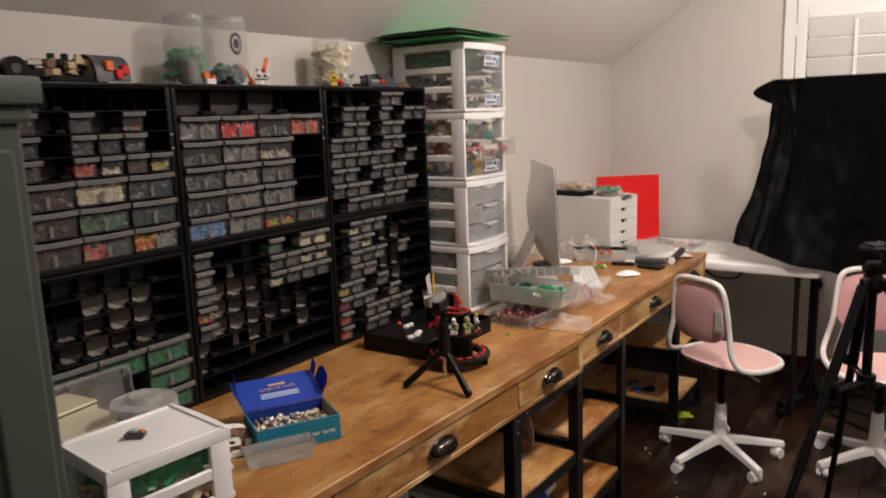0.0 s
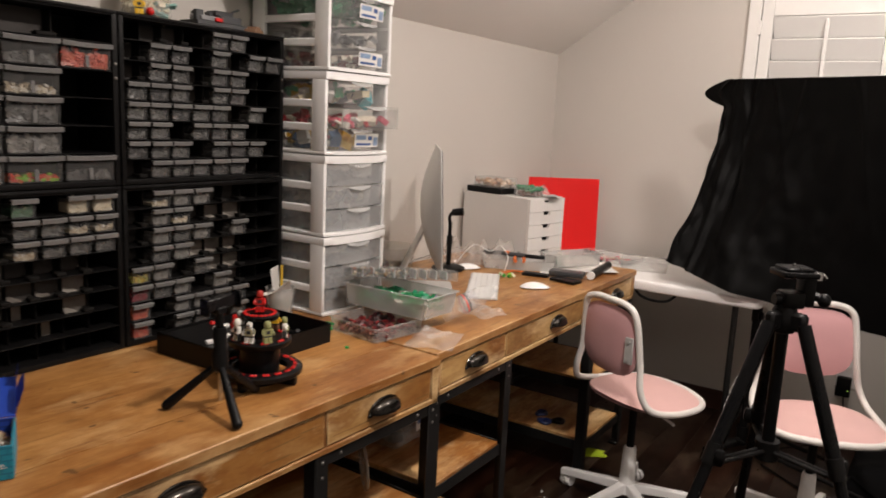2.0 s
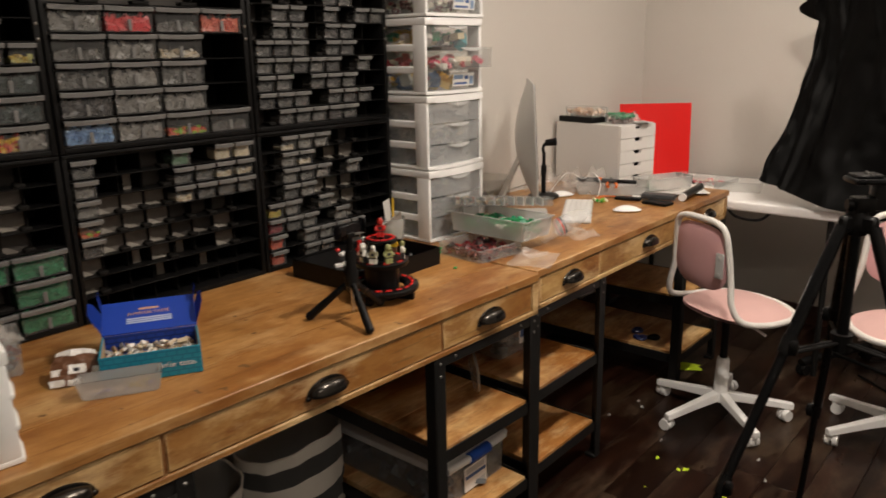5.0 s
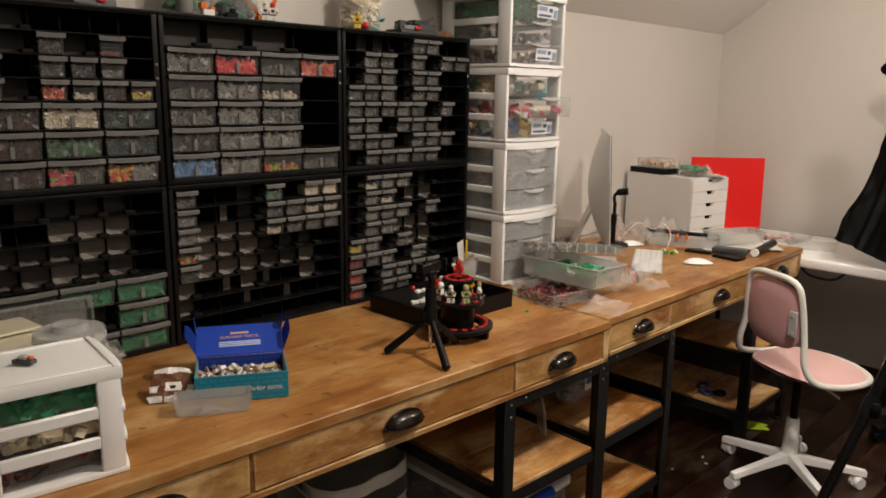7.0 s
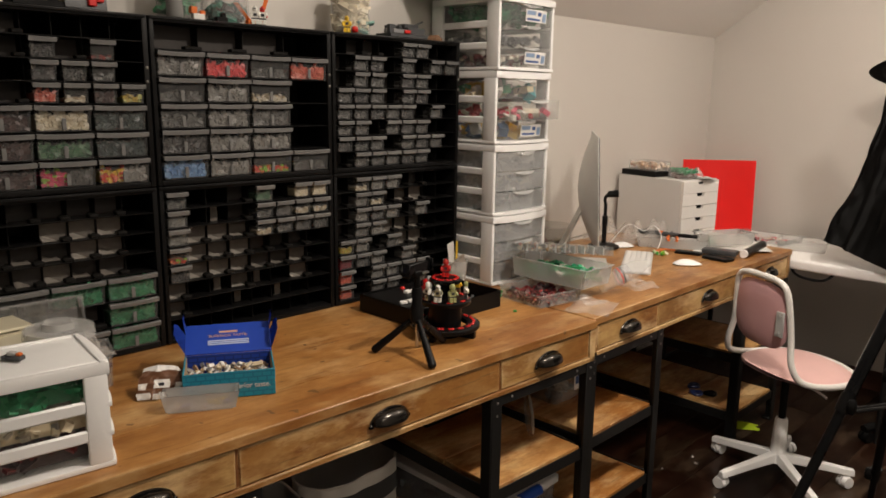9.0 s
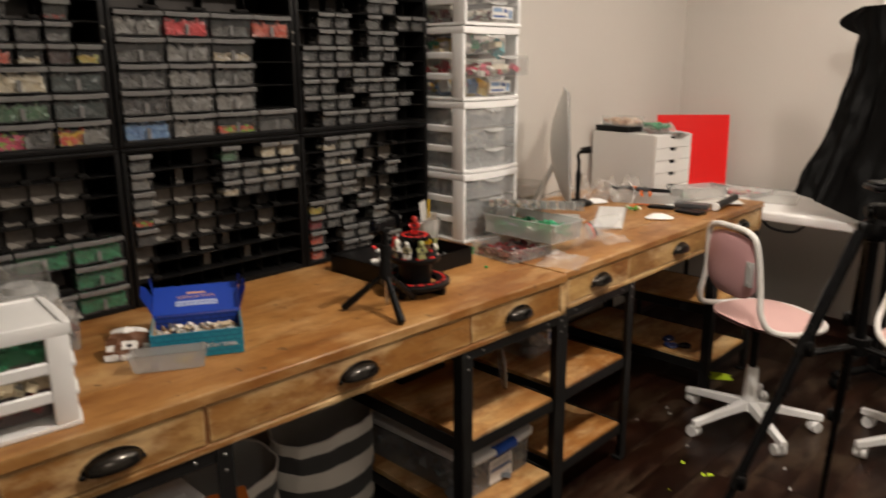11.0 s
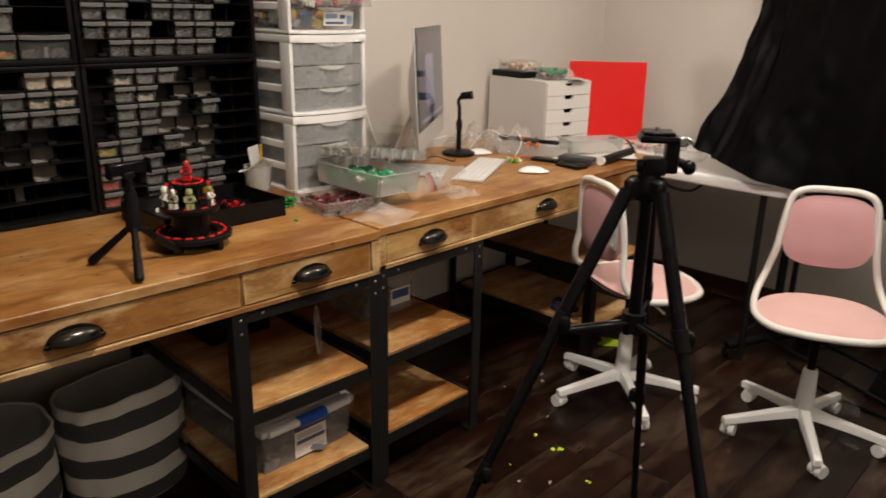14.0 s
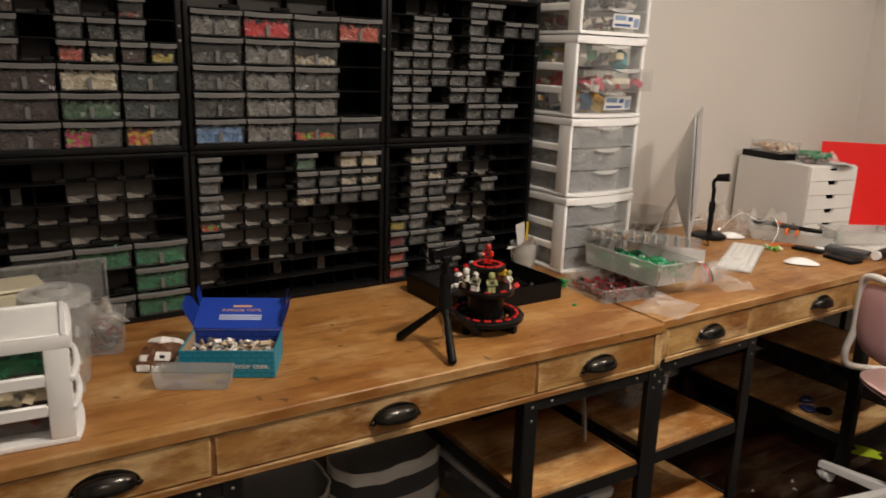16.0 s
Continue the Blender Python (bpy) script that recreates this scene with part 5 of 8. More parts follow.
def cloth(u, v):
    s = 1.95 * u
    edge = math.exp(-s / 0.06)
    # bunched top corner, then a flare that is pushed forward by the table
    g = 0.045 - 0.115 * math.sin(min(1, v / 0.15) * math.pi) if v < 0.15 else 0.045 + 0.012 * min(1, (v - 0.15) / 0.2)
    out, foot = 0.31 * math.exp(-(s / 0.55) ** 2), 0.70 + 0.135 * math.exp(-(s / 0.38) ** 2)
    fold = 0.011 * math.sin(19 * s + 2.0 * v) * (0.25 + v) + 0.006 * math.sin(43 * s + 1.0 + 4 * v) * (0.3 + 0.7 * v)
    ridge = 0.012 * math.exp(-((s - 0.10 - 0.05 * v) / 0.014) ** 2) * (0.4 + 0.6 * v) - 0.008 * math.exp(-((s - 0.16 - 0.06 * v) / 0.02) ** 2)
    # sharp creases that run down from the gathered corner
    for at, run, high, end in ((0.05, 0.02, 0.010, 0.95), (0.13, 0.16, 0.009, 0.75), (0.20, -0.06, 0.008, 1.0), (0.27, 0.30, 0.007, 0.6), (0.42, -0.10, 0.006, 1.0), (0.62, 0.22, 0.006, 0.7), (0.95, -0.12, 0.006, 0.9), (1.30, 0.15, 0.006, 0.8)):
        ridge += high * math.exp(-(abs(s - at - run * v) / 0.011) ** 1.5) * max(0.0, 1 - v / end) ** 0.5
    lump = 0.030 * max(0, v - 0.62) * math.sin(17 * v + 9 * s) * math.exp(-(s / 0.4) ** 2) + 0.02 * math.exp(-((s - 0.27) / 0.05) ** 2 - ((v - 0.84) / 0.10) ** 2)
    rough = 0.009 * noise.noise(Vector((s * 7.0, v * 6.0, 0.4))) + 0.008 * noise.noise(Vector((s * 19.0, v * 13.0, 2.4)))
    n = 0.020 + out * v ** 1.75 + fold + ridge + lump + rough * min(1, 3 * v) * (0.35 + 0.9 * math.exp(-(s / 0.5) ** 2))
    return on_rack(s + g * edge + 0.02 * v * (1 - u) ** 8, n, 1.602 - (1.602 - foot) * v - 0.006 * math.sin(9 * s) * v)


sheet(bm, cloth, 270, 60, thick=0.0016)
part("cloth", bm, BLACK_CLOTH, BD, "matt black cloth with soft folds")
bm = bmesh.new()
cyl(bm, on_rack(0.02, 0, 1.585), on_rack(2.0, 0, 1.585), 0.0125)
part("crossbar", bm, BLACK_PLASTIC, BD)
for s in (0.295, 1.08):
    bm = bmesh.new()
    cyl(bm, on_rack(s, -0.016, 0.06), on_rack(s, -0.016, 0.80), 0.0165)
    cyl(bm, on_rack(s, -0.016, 0.78), on_rack(s, -0.016, 1.575), 0.0125)
    pole = part("pole", bm, BLACK_PLASTIC, BD, "black telescopic rack pole")
    bm = bmesh.new()
    cyl(bm, on_rack(s, -0.016, 0.775), on_rack(s, -0.016, 0.83), 0.022)
    cyl(bm, on_rack(s, -0.016, 0.60), on_rack(s, -0.016, 0.66), 0.0215)
    blob(bm, *on_rack(s + 0.032, 0.0, 0.63), 0.014, 0.012, 0.022, 8, 6)
    part("clamp", bm, BLACK_PLASTIC, pole)
    bm = bmesh.new()
    tube(bm, [on_rack(s, n, z) for n, z in ((-0.21, 0.058), (-0.19, 0.064), (0.0, 0.066), (0.19, 0.064), (0.21, 0.058))], 0.020, 10)
    cyl(bm, on_rack(s, -0.016, 0.05), on_rack(s, -0.016, 0.13), 0.026)
    part("foot_bar", bm, BLACK_PLASTIC, BD)
    for n in (-0.195, 0.195):
        bm = bmesh.new()
        c0 = on_rack(s, n, 0.026)
        for q in (-1, 1):
            cyl(bm, c0 + ALONG * (0.004 * q), c0 + ALONG * (0.020 * q), 0.0258, 0.0235, 16)
        cyl(bm, c0 + Vector((0, 0, 0.01)), c0 + Vector((0, 0, 0.038)), 0.010)
        part("castor", bm, BLACK_PLASTIC, BD)
for n, z in ((0.03, 0.075), (-0.17, 0.07)):
    bm = bmesh.new()
    cyl(bm, on_rack(0.295, n, z), on_rack(1.08, n, z), 0.0085)
    part("lower_bar", bm, BLACK_PLASTIC, BD)


# ---- folding table in the corner ----
FT = thing("folding_table", "white plastic folding table with black steel legs", "table", pose(0, 0, 0))
FT_X0, FT_X1, FT_Y0, FT_Y1, FT_Z = -1.655, -0.405, 3.545, 4.155, 0.738
bm = bmesh.new()
bmesh.ops.create_cube(bm, size=1)
for v in bm.verts:
    v.co = Vector(((FT_X0 + FT_X1) / 2 + v.co.x * (FT_X1 - FT_X0), (FT_Y0 + FT_Y1) / 2 + v.co.y * (FT_Y1 - FT_Y0), FT_Z - 0.022 + v.co.z * 0.044))
bmesh.ops.bevel(bm, geom=[e for e in bm.edges if abs(e.verts[0].co.z - e.verts[1].co.z) > 0.02], offset=0.04, segments=6, affect="EDGES", profile=0.5)
bmesh.ops.bevel(bm, geom=[e for e in bm.edges if abs(e.verts[0].co.z - e.verts[1].co.z) < 0.001 and e.is_manifold and abs(e.link_faces[0].normal.z - e.link_faces[1].normal.z) > 0.5], offset=0.010, segments=3, affect="EDGES", profile=0.5)
part("tabletop", bm, WHITE_PLASTIC, FT, "white moulded plastic top")
for x in (FT_X0 + 0.15, FT_X1 - 0.10):
    for y in (FT_Y0 + 0.05, FT_Y1 - 0.05):
        bm = bmesh.new()
        cyl(bm, (x, y, 0), (x, y, FT_Z - 0.02), 0.0125)
        part("leg", bm, IRON, FT, "black steel leg")
    bm = bmesh.new()
    cyl(bm, (x, FT_Y0 + 0.05, 0.12), (x, FT_Y1 - 0.05, 0.12), 0.0095)
    part("brace", bm, IRON, FT)
bm = bmesh.new()
tube(bm, smooth_path([(-0.93, FT_Y0 + 0.03, FT_Z - 0.03), (-0.88, FT_Y0 + 0.01, FT_Z - 0.07), (-0.78, FT_Y0 + 0.01, FT_Z - 0.075), (-0.73, FT_Y0 + 0.03, FT_Z - 0.03)], 5), 0.006, 8)
part("carry_handle", bm, BLACK_PLASTIC, FT, "black carry handle")

# ---- red base plate leaning in the corner ----
bm = bmesh.new()
box(bm, -0.186, 0.186, -0.0015, 0.0015, 0, 0.372, 0.0008)
n = 24
for i in range(n):
    for j in range(n):
        x, z = -0.186 + 0.372 * (i + 0.5) / n, 0.372 * (j + 0.5) / n
        cyl(bm, (x, -0.0014, z), (x, -0.0033, z), 0.0045, seg=6)
solid("red_base_plate", bm, RED_BOARD, "large bright red toy base plate leaning in the corner", "base plate", pose(-1.460, 3.972, FT_Z + 0.001, -3.5, 0, 41))

# ---- white drawer chest ----
WD = thing("desktop_drawer_chest", "white desktop chest of small drawers with cut-out grips", "drawer chest", pose(-1.304, 3.254, DESK_Z + 0.001, 0, 0, -11))
w, dep, h = 0.246, 0.362, 0.280
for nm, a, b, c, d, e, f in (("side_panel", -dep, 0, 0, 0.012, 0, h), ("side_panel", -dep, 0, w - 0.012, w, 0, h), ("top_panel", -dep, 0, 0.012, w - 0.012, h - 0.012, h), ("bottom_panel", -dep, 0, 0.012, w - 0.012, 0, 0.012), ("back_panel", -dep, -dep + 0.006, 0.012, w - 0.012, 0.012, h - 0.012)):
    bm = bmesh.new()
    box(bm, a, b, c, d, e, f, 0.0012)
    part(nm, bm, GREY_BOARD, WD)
nd = 5
for k in range(nd):
    z0, z1 = 0.003 + (h - 0.005) * k / nd, 0.003 + (h - 0.005) * (k + 1) / nd - 0.0022
    bm = bmesh.new()
    ym, g, notch = w / 2, 0.027, 0.0155
    f = bm.faces.new([bm.verts.new((0.001, y, z)) for y, z in ((0.001, z0), (w - 0.001, z0), (w - 0.001, z1), (ym + g, z1), (ym + g - 0.006, z1 - notch), (ym - g + 0.006, z1 - notch), (ym - g, z1), (0.001, z1))])
    ext = bmesh.ops.extrude_face_region(bm, geom=[f])
    bmesh.ops.translate(bm, vec=(0.012, 0, 0), verts=[v for v in ext["geom"] if isinstance(v, bmesh.types.BMVert)])
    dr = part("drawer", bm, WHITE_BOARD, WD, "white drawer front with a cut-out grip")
    bm = bmesh.new()
    for y in (0.016, w - 0.022):
        box(bm, -dep + 0.03, 0.0005, y, y + 0.006, z0 + 0.010, z1 - 0.012)
    box(bm, -dep + 0.03, 0.0005, 0.022, w - 0.022, z0 + 0.010, z0 + 0.014)
    # black put in for the shade seen through the cut-out grips
    part("drawer_box", bm, BLACK_DEEP, dr, "drawer box coloured black for the shade in its grip")


# ---- computer ----
IM = thing("desktop_computer", "all-in-one desktop computer with an aluminium stand, reflection painted on its screen", "computer", pose(-1.314, 2.627, DESK_Z + 0.001, 0, 0, 36))
IW, ZB, ZT = 0.56, 0.108, 0.498
lean = radians(-4)
bm = bmesh.new()


def back_shell(u, v):
    y, z = -IW / 2 + IW * u, ZB + (ZT - ZB) * v
    e = (1 - abs(2 * u - 1) ** 2.4) * (1 - abs(2 * v - 0.92) ** 2.0 / 1.17)
    return Vector((-0.004 - 0.062 * max(0, e) - 0.05 * (v - 0.4) * 0, y, z))


sheet(bm, back_shell, 22, 16)
box(bm, -0.005, 0.0, -IW / 2, IW / 2, ZB, ZT, 0.0012)
part("body", bm, ALUMINIUM, IM, "aluminium shell", pose(-0.0, 0, 0, 0, -3, 0))
bm = bmesh.new()
box(bm, 0.0003, 0.0022, -IW / 2 + 0.002, IW / 2 - 0.002, ZB + 0.068, ZT - 0.002, 0.0005)
scr = part("screen", bm, SCREEN_GLASS, IM, "black glass screen", pose(-0.0, 0, 0, 0, -3, 0))
# faint violet glow painted in for the wall mirrored in the glass
SCREEN = glowing("screen_reflection_glow", (0.03, 0.027, 0.045), 0.45)
bm = bmesh.new()
box(bm, 0.0023, 0.0030, -IW / 2 + 0.022, IW / 2 - 0.022, ZB + 0.084, ZT - 0.018)
part("picture", bm, SCREEN, scr, "dim violet-grey glow painted for the room's reflection")
# a second, paler glow added over that reflection
SCREEN2 = glowing("screen_pale_glow", (0.16, 0.15, 0.22), 0.4)
bm = bmesh.new()
box(bm, 0.0031, 0.0036, -0.12, 0.05, ZB + 0.13, ZB + 0.30)
box(bm, 0.0031, 0.0036, -0.21, 0.23, ZB + 0.088, ZB + 0.100)
part("picture", bm, SCREEN2, scr, "added paler glow on the screen")
bm = bmesh.new()
sheet(bm, lambda u, v: Vector((-0.055 - 0.115 * v ** 1.1, -0.095 + 0.19 * u, 0.255 - 0.253 * v)), 4, 12, thick=0.006)
box(bm, -0.172, 0.045, -0.095, 0.095, 0.0, 0.006, 0.003)
part("stand", bm, ALUMINIUM, IM, "bent aluminium foot")


# ---- tall sage cabinet beside the desk ----
SG = thing("tall_cabinet", "tall sage-green painted wooden cabinet beside the desk", "cabinet", pose(0, 0, 0))
bm = bmesh.new()
box(bm, WALL_X + 0.02, -0.905, -0.52, 0.335, 0.0, 1.50, 0.003)
part("body", bm, SAGE, SG)
bm = bmesh.new()
box(bm, WALL_X + 0.02, -0.893, -0.532, 0.347, 1.50, 1.522, 0.006)
box(bm, WALL_X + 0.02, -0.883, -0.542, 0.357, 1.522, 1.556, 0.006, seg=2)
part("cornice", bm, SAGE, SG)
for y0, y1 in ((-0.505, -0.10), (-0.09, 0.315)):
    bm = bmesh.new()
    for a, b, c, d in ((y0, y0 + 0.06, 0.08, 1.47), (y1 - 0.06, y1, 0.08, 1.47), (y0 + 0.06, y1 - 0.06, 1.41, 1.47), (y0 + 0.06, y1 - 0.06, 0.08, 0.15)):
        box(bm, -0.905, -0.886, a, b, c, d, 0.003)
    box(bm, -0.905, -0.896, y0 + 0.06, y1 - 0.06, 0.15, 1.41)
    part("door", bm, SAGE, SG, "sage-green framed door")


# ---- open boxes and tubs ----
def open_box(name, label, category, m, lx, ly, h, material, t=0.0018, flare=0.0, rim=0.0):
    """An open-topped box centred on its foot, with thin walls."""
    bm = bmesh.new()

    def at(x, y, z):
        k = 1 + flare * z / h
        return Vector((x * k, y * k, z))
    a, b = lx / 2, ly / 2
    outer = [(a, b), (-a, b), (-a, -b), (a, -b)]
    inner = [(a - t, b - t), (-a + t, b - t), (-a + t, -b + t), (a - t, -b + t)]
    o0, o1 = [bm.verts.new(at(x, y, 0)) for x, y in outer], [bm.verts.new(at(x, y, h)) for x, y in outer]
    i0, i1 = [bm.verts.new(at(x, y, t)) for x, y in inner], [bm.verts.new(at(x, y, h)) for x, y in inner]
    bm.faces.new(o0)
    bm.faces.new(i0)
    for k in range(4):
        j = (k + 1) % 4
        bm.faces.new([o0[k], o0[j], o1[j], o1[k]])
        bm.faces.new([i0[k], i0[j], i1[j], i1[k]])
        bm.faces.new([o1[k], o1[j], i1[j], i1[k]])
    bmesh.ops.bevel(bm, geom=[e for e in bm.edges if abs(e.verts[0].co.z - e.verts[1].co.z) > h / 2], offset=min(0.006, t * 3), segments=2, affect="EDGES")
    if rim:
        k = 1 + flare
        for x0, x1, y0, y1 in ((-a, a, b, b + rim), (-a, a, -b - rim, -b), (a, a + rim, -b - rim, b + rim), (-a - rim, -a, -b - rim, b + rim)):
            box(bm, x0 * k, x1 * k, y0 * k, y1 * k, h - 0.003, h + 0.001, 0.001)
    return tagged(part_root(name, bm, material, m), label, category)


def part_root(name, bm, material, m):
    """An Empty with the body of a thing under it."""
    root = thing(name, "", "", m)
    part("shell", bm, material, root)
    return root


def loose(parent, mats, x0, x1, y0, y1, z0, depth, count, size, seed, name="brick_fill"):
    bm = bmesh.new()
    heap(bm, x0, x1, y0, y1, z0, depth, count, size, random.Random(seed), 0, len(mats))
    return tagged(part(name, bm, mats, parent), kind="stuff")


Z0 = DESK_Z + 0.001

# cream boxes in a row behind the small unit
for k in range(3):
    x = -1.230 - 0.104 * k
    c = open_box("cream_bin", "translucent cream plastic storage bin on the desk", "storage bin", pose(x, 0.560, Z0, 0, 0, 6), 0.098, 0.20, 0.118 + 0.012 * k, CREAM, 0.003, 0.06)
    bm = bmesh.new()
    box(bm, -0.051, 0.051, -0.105, 0.105, 0.118 + 0.012 * k, 0.126 + 0.012 * k, 0.003)
    part("lid", bm, CREAM, c)
    c["group"] = "cream bins"
# upright clear organiser behind them
c = open_box("clear_organiser", "clear plastic compartment organiser standing on edge", "organiser", pose(-1.478, 0.665, Z0 + 0.106, 88, 0, 90 + 4), 0.168, 0.27, 0.035, CLEAR, 0.0022, 0.0, 0.004)
c.matrix_basis = pose(-1.497, 0.656, Z0 + 0.086, 0, 84, 0)
for k in range(4):
    bm = bmesh.new()
    box(bm, -0.082, 0.082, -0.11 + 0.055 * k - 0.001, -0.11 + 0.055 * k + 0.001, 0.002, 0.033)
    part("divider", bm, CLEAR, c)
# round clear tub with lid
c = thing("round_tub", "round clear plastic tub with a lid", "tub", pose(-1.228, 0.664, Z0) @ Matrix.Diagonal((1, 1, 1.34, 1)))
bm = bmesh.new()
lathe(bm, [(0.0, 0.001), (0.050, 0.001), (0.053, 0.006), (0.060, 0.128), (0.0585, 0.128), (0.051, 0.008), (0.0, 0.004)], 28)
part("shell", bm, CLEAR, c)
bm = bmesh.new()
lathe(bm, [(0.0, 0.146), (0.030, 0.146), (0.034, 0.137), (0.062, 0.137), (0.064, 0.124), (0.0625, 0.124), (0.0605, 0.134), (0.032, 0.134), (0.0, 0.1435)], 28)
part("lid", bm, MILKY, c, "milky snap-on lid")
loose(c, [SANDY], -0.03, 0.03, -0.03, 0.03, 0.006, 0.02, 20, 0.012, 3)
# clear box with a bag of dark red pieces
c = open_box("clear_box", "clear plastic box holding a bag of dark red bricks", "storage box", pose(-1.378, 0.767, Z0, 0, 0, -14), 0.090, 0.076, 0.080, CLEAR, 0.0018, 0.08, 0.003)
loose(c, [MAROON, MAROON, BLUEGREY], -0.036, 0.036, -0.029, 0.029, 0.004, 0.052, 240, 0.011, 4)


def film(name, label, category, m, lx, ly, h, seed, material=None, thick=0.0005):
    """A crumpled piece of thin plastic film."""
    bm = bmesh.new()
    off = Vector((seed * 3.1, seed * 1.7, 0))

    def fn(u, v):
        x, y = (u - 0.5) * lx, (v - 0.5) * ly
        n = noise.noise(Vector((x, y, 0)) * (2.2 / max(lx, ly)) * 2 + off)
        n2 = noise.noise(Vector((x, y, 3)) * 42 + off)
        e = min(1, 4 * min(u, 1 - u, v, 1 - v) + 0.15)
        w = 1 + 0.25 * noise.noise(Vector((u * 2, v * 2, seed)))
        return Vector((x * w, y * w, max(0.0008, h * e * (0.5 + 0.9 * n) + 0.006 * n2 * e)))
    sheet(bm, fn, 22, 22)
    return solid(name, bm, material or BAG, label, category, m)


film("plastic_bag", "small crumpled clear bag of dark red bricks in a box", "plastic bag", pose(-1.376, 0.768, Z0 + 0.058, 0, 0, 20), 0.080, 0.070, 0.055, 2)

# ---- blue and teal mailer box ----
MB = thing("mailer_box", "open blue and teal cardboard box full of white bricks", "cardboard box", pose(-1.100, 0.944, Z0, 0, 0, -29))
w, d, h, t = 0.186, 0.120, 0.057, 0.003
bm = bmesh.new()
box(bm, -0.0015, 0.0015, -w / 2, w / 2, 0, h, 0.0006)
part("front_panel", bm, TEAL_CARD, MB, "teal printed front")
bm = bmesh.new()
box(bm, -d, -d + t, -w / 2, w / 2, 0, h, 0.0006)
box(bm, -d + t, -0.002, -w / 2 + t, w / 2 - t, 0, t)
part("back_panel", bm, BLUE_PRINT, MB, "blue printed back and floor")
for y, inner in ((-w / 2, 1), (w / 2 - t, -1)):
    bm = bmesh.new()
    box(bm, -d + t, -0.0016, y, y + t, 0, h, 0.0006)
    side = part("side_panel", bm, TEAL_CARD, MB)
    bm = bmesh.new()
    yi = y + t + 0.0004 if inner > 0 else y - 0.0014
    box(bm, -d + t + 0.002, -0.004, yi, yi + 0.001, 0.004, h - 0.003)
    part("inner_flap", bm, CARD, side, "bare brown card inside")
LID = part("lid", mesh_of("lid", (lambda b: (box(b, -0.0015, 0.0015, -w / 2, w / 2, 0, 0.098, 0.0006), b)[1])(bmesh.new()), BLUE_CARD), None, MB, "blue printed lid standing open", pose(-d, 0, h + 0.001, 0, -66, 0))
for s in (-1, 1):
    bm = bmesh.new()
    lean = 0.010 if s > 0 else 0.014
    v = [bm.verts.new(p) for p in ((0.002, s * w / 2, 0.004), (0.002, s * w / 2, 0.066), (0.030, s * (w / 2 + lean), 0.070), (0.046, s * (w / 2 + lean * 1.5), 0.056), (0.046, s * (w / 2 + lean * 1.5), 0.020), (0.036, s * (w / 2 + lean), 0.008))]
    f = bm.faces.new(v)
    bmesh.ops.solidify(bm, geom=[f], thickness=0.002)
    part("flap", bm, BLUE_CARD, LID, "blue side flap bent forward")
    bm = bmesh.new()
    v = [bm.verts.new(p) for p in ((0.002, s * w / 2, 0.070), (0.002, s * w / 2, 0.098), (0.034, s * (w / 2 + 0.004), 0.104), (0.036, s * (w / 2 + 0.004), 0.076))]
    f = bm.faces.new(v)
    bmesh.ops.solidify(bm, geom=[f], thickness=0.002)
    part("flap", bm, BLUE_CARD, LID, "small blue tuck flap")


def words(text, size, material, parent, m, name="lettering"):
    cu = bpy.data.curves.new(name, "FONT")
    cu.body, cu.size, cu.extrude, cu.align_x = text, size, 0.0003, "CENTER"
    tmp = bpy.data.objects.new(name, cu)
    scene.collection.objects.link(tmp)
    me = bpy.data.meshes.new_from_object(tmp.evaluated_get(bpy.context.evaluated_depsgraph_get()))
    bpy.data.objects.remove(tmp)
    me.materials.clear()
    me.materials.append(material)
    ob = part(name, me, None, parent, "printed lettering", m)
    return ob


FACE = Matrix(((0, 0, 1, 0), (1, 0, 0, 0), (0, 1, 0, 0), (0, 0, 0, 1)))
words("You've got superior taste.", 0.0150, PAPER, MB, Matrix.Translation((0.0022, 0.004, 0.020)) @ FACE)
words("SUPERIOR TASTE.", 0.011, PEACH_PRINT, LID, Matrix.Translation((0.0022, 0.0, 0.052)) @ FACE)
bm = bmesh.new()
box(bm, 0.0016, 0.0022, -0.02, 0.02, 0.066, 0.072)
part("printed_bar", bm, PEACH_PRINT, LID)
for z in (0.040, 0.034, 0.028):
    bm = bmesh.new()
    box(bm, 0.0016, 0.0022, -0.045, 0.045, z - 0.0018, z + 0.0018)
    part("printed_bar", bm, PALE_PRINT, LID)
WHITETAN = bits("white_tan_bricks", [(0.74, 0.72, 0.68), (0.62, 0.52, 0.36), (0.30, 0.20, 0.12), (0.78, 0.76, 0.72), (0.50, 0.38, 0.24), (0.20, 0.19, 0.18)])
loose(MB, [WHITETAN], -d + 0.012, -0.008, -w / 2 + 0.012, w / 2 - 0.012, 0.006, 0.033, 420, 0.0085, 8)

# brown and white packet
PK = thing("paper_packet", "small folded brown and white printed paper packet", "packet", pose(-1.205, 0.842, Z0, 0, 0, -33))
bm = bmesh.new()


def packet(u, v):
    """A soft pouch that lies back on its filled lower end; u runs across, v from foot to top."""
    y = (u - 0.5) * 0.086 * (1 - 0.22 * max(0, v - 0.72) / 0.28)
    fat = 0.5 * math.sin(math.pi * min(1, 0.12 + 0.8 * u)) ** 0.5
    crease = 0.006 * noise.noise(Vector((u * 4, v * 5, 1.7))) + 0.003 * noise.noise(Vector((u * 11, v * 12, 4.1)))
    return Vector((0.020 - 0.062 * v + 0.016 * fat * math.sin(math.pi * v) + crease, y + crease, 0.002 + 0.052 * v ** 0.8 * (0.75 + 0.5 * fat) + 0.5 * crease))


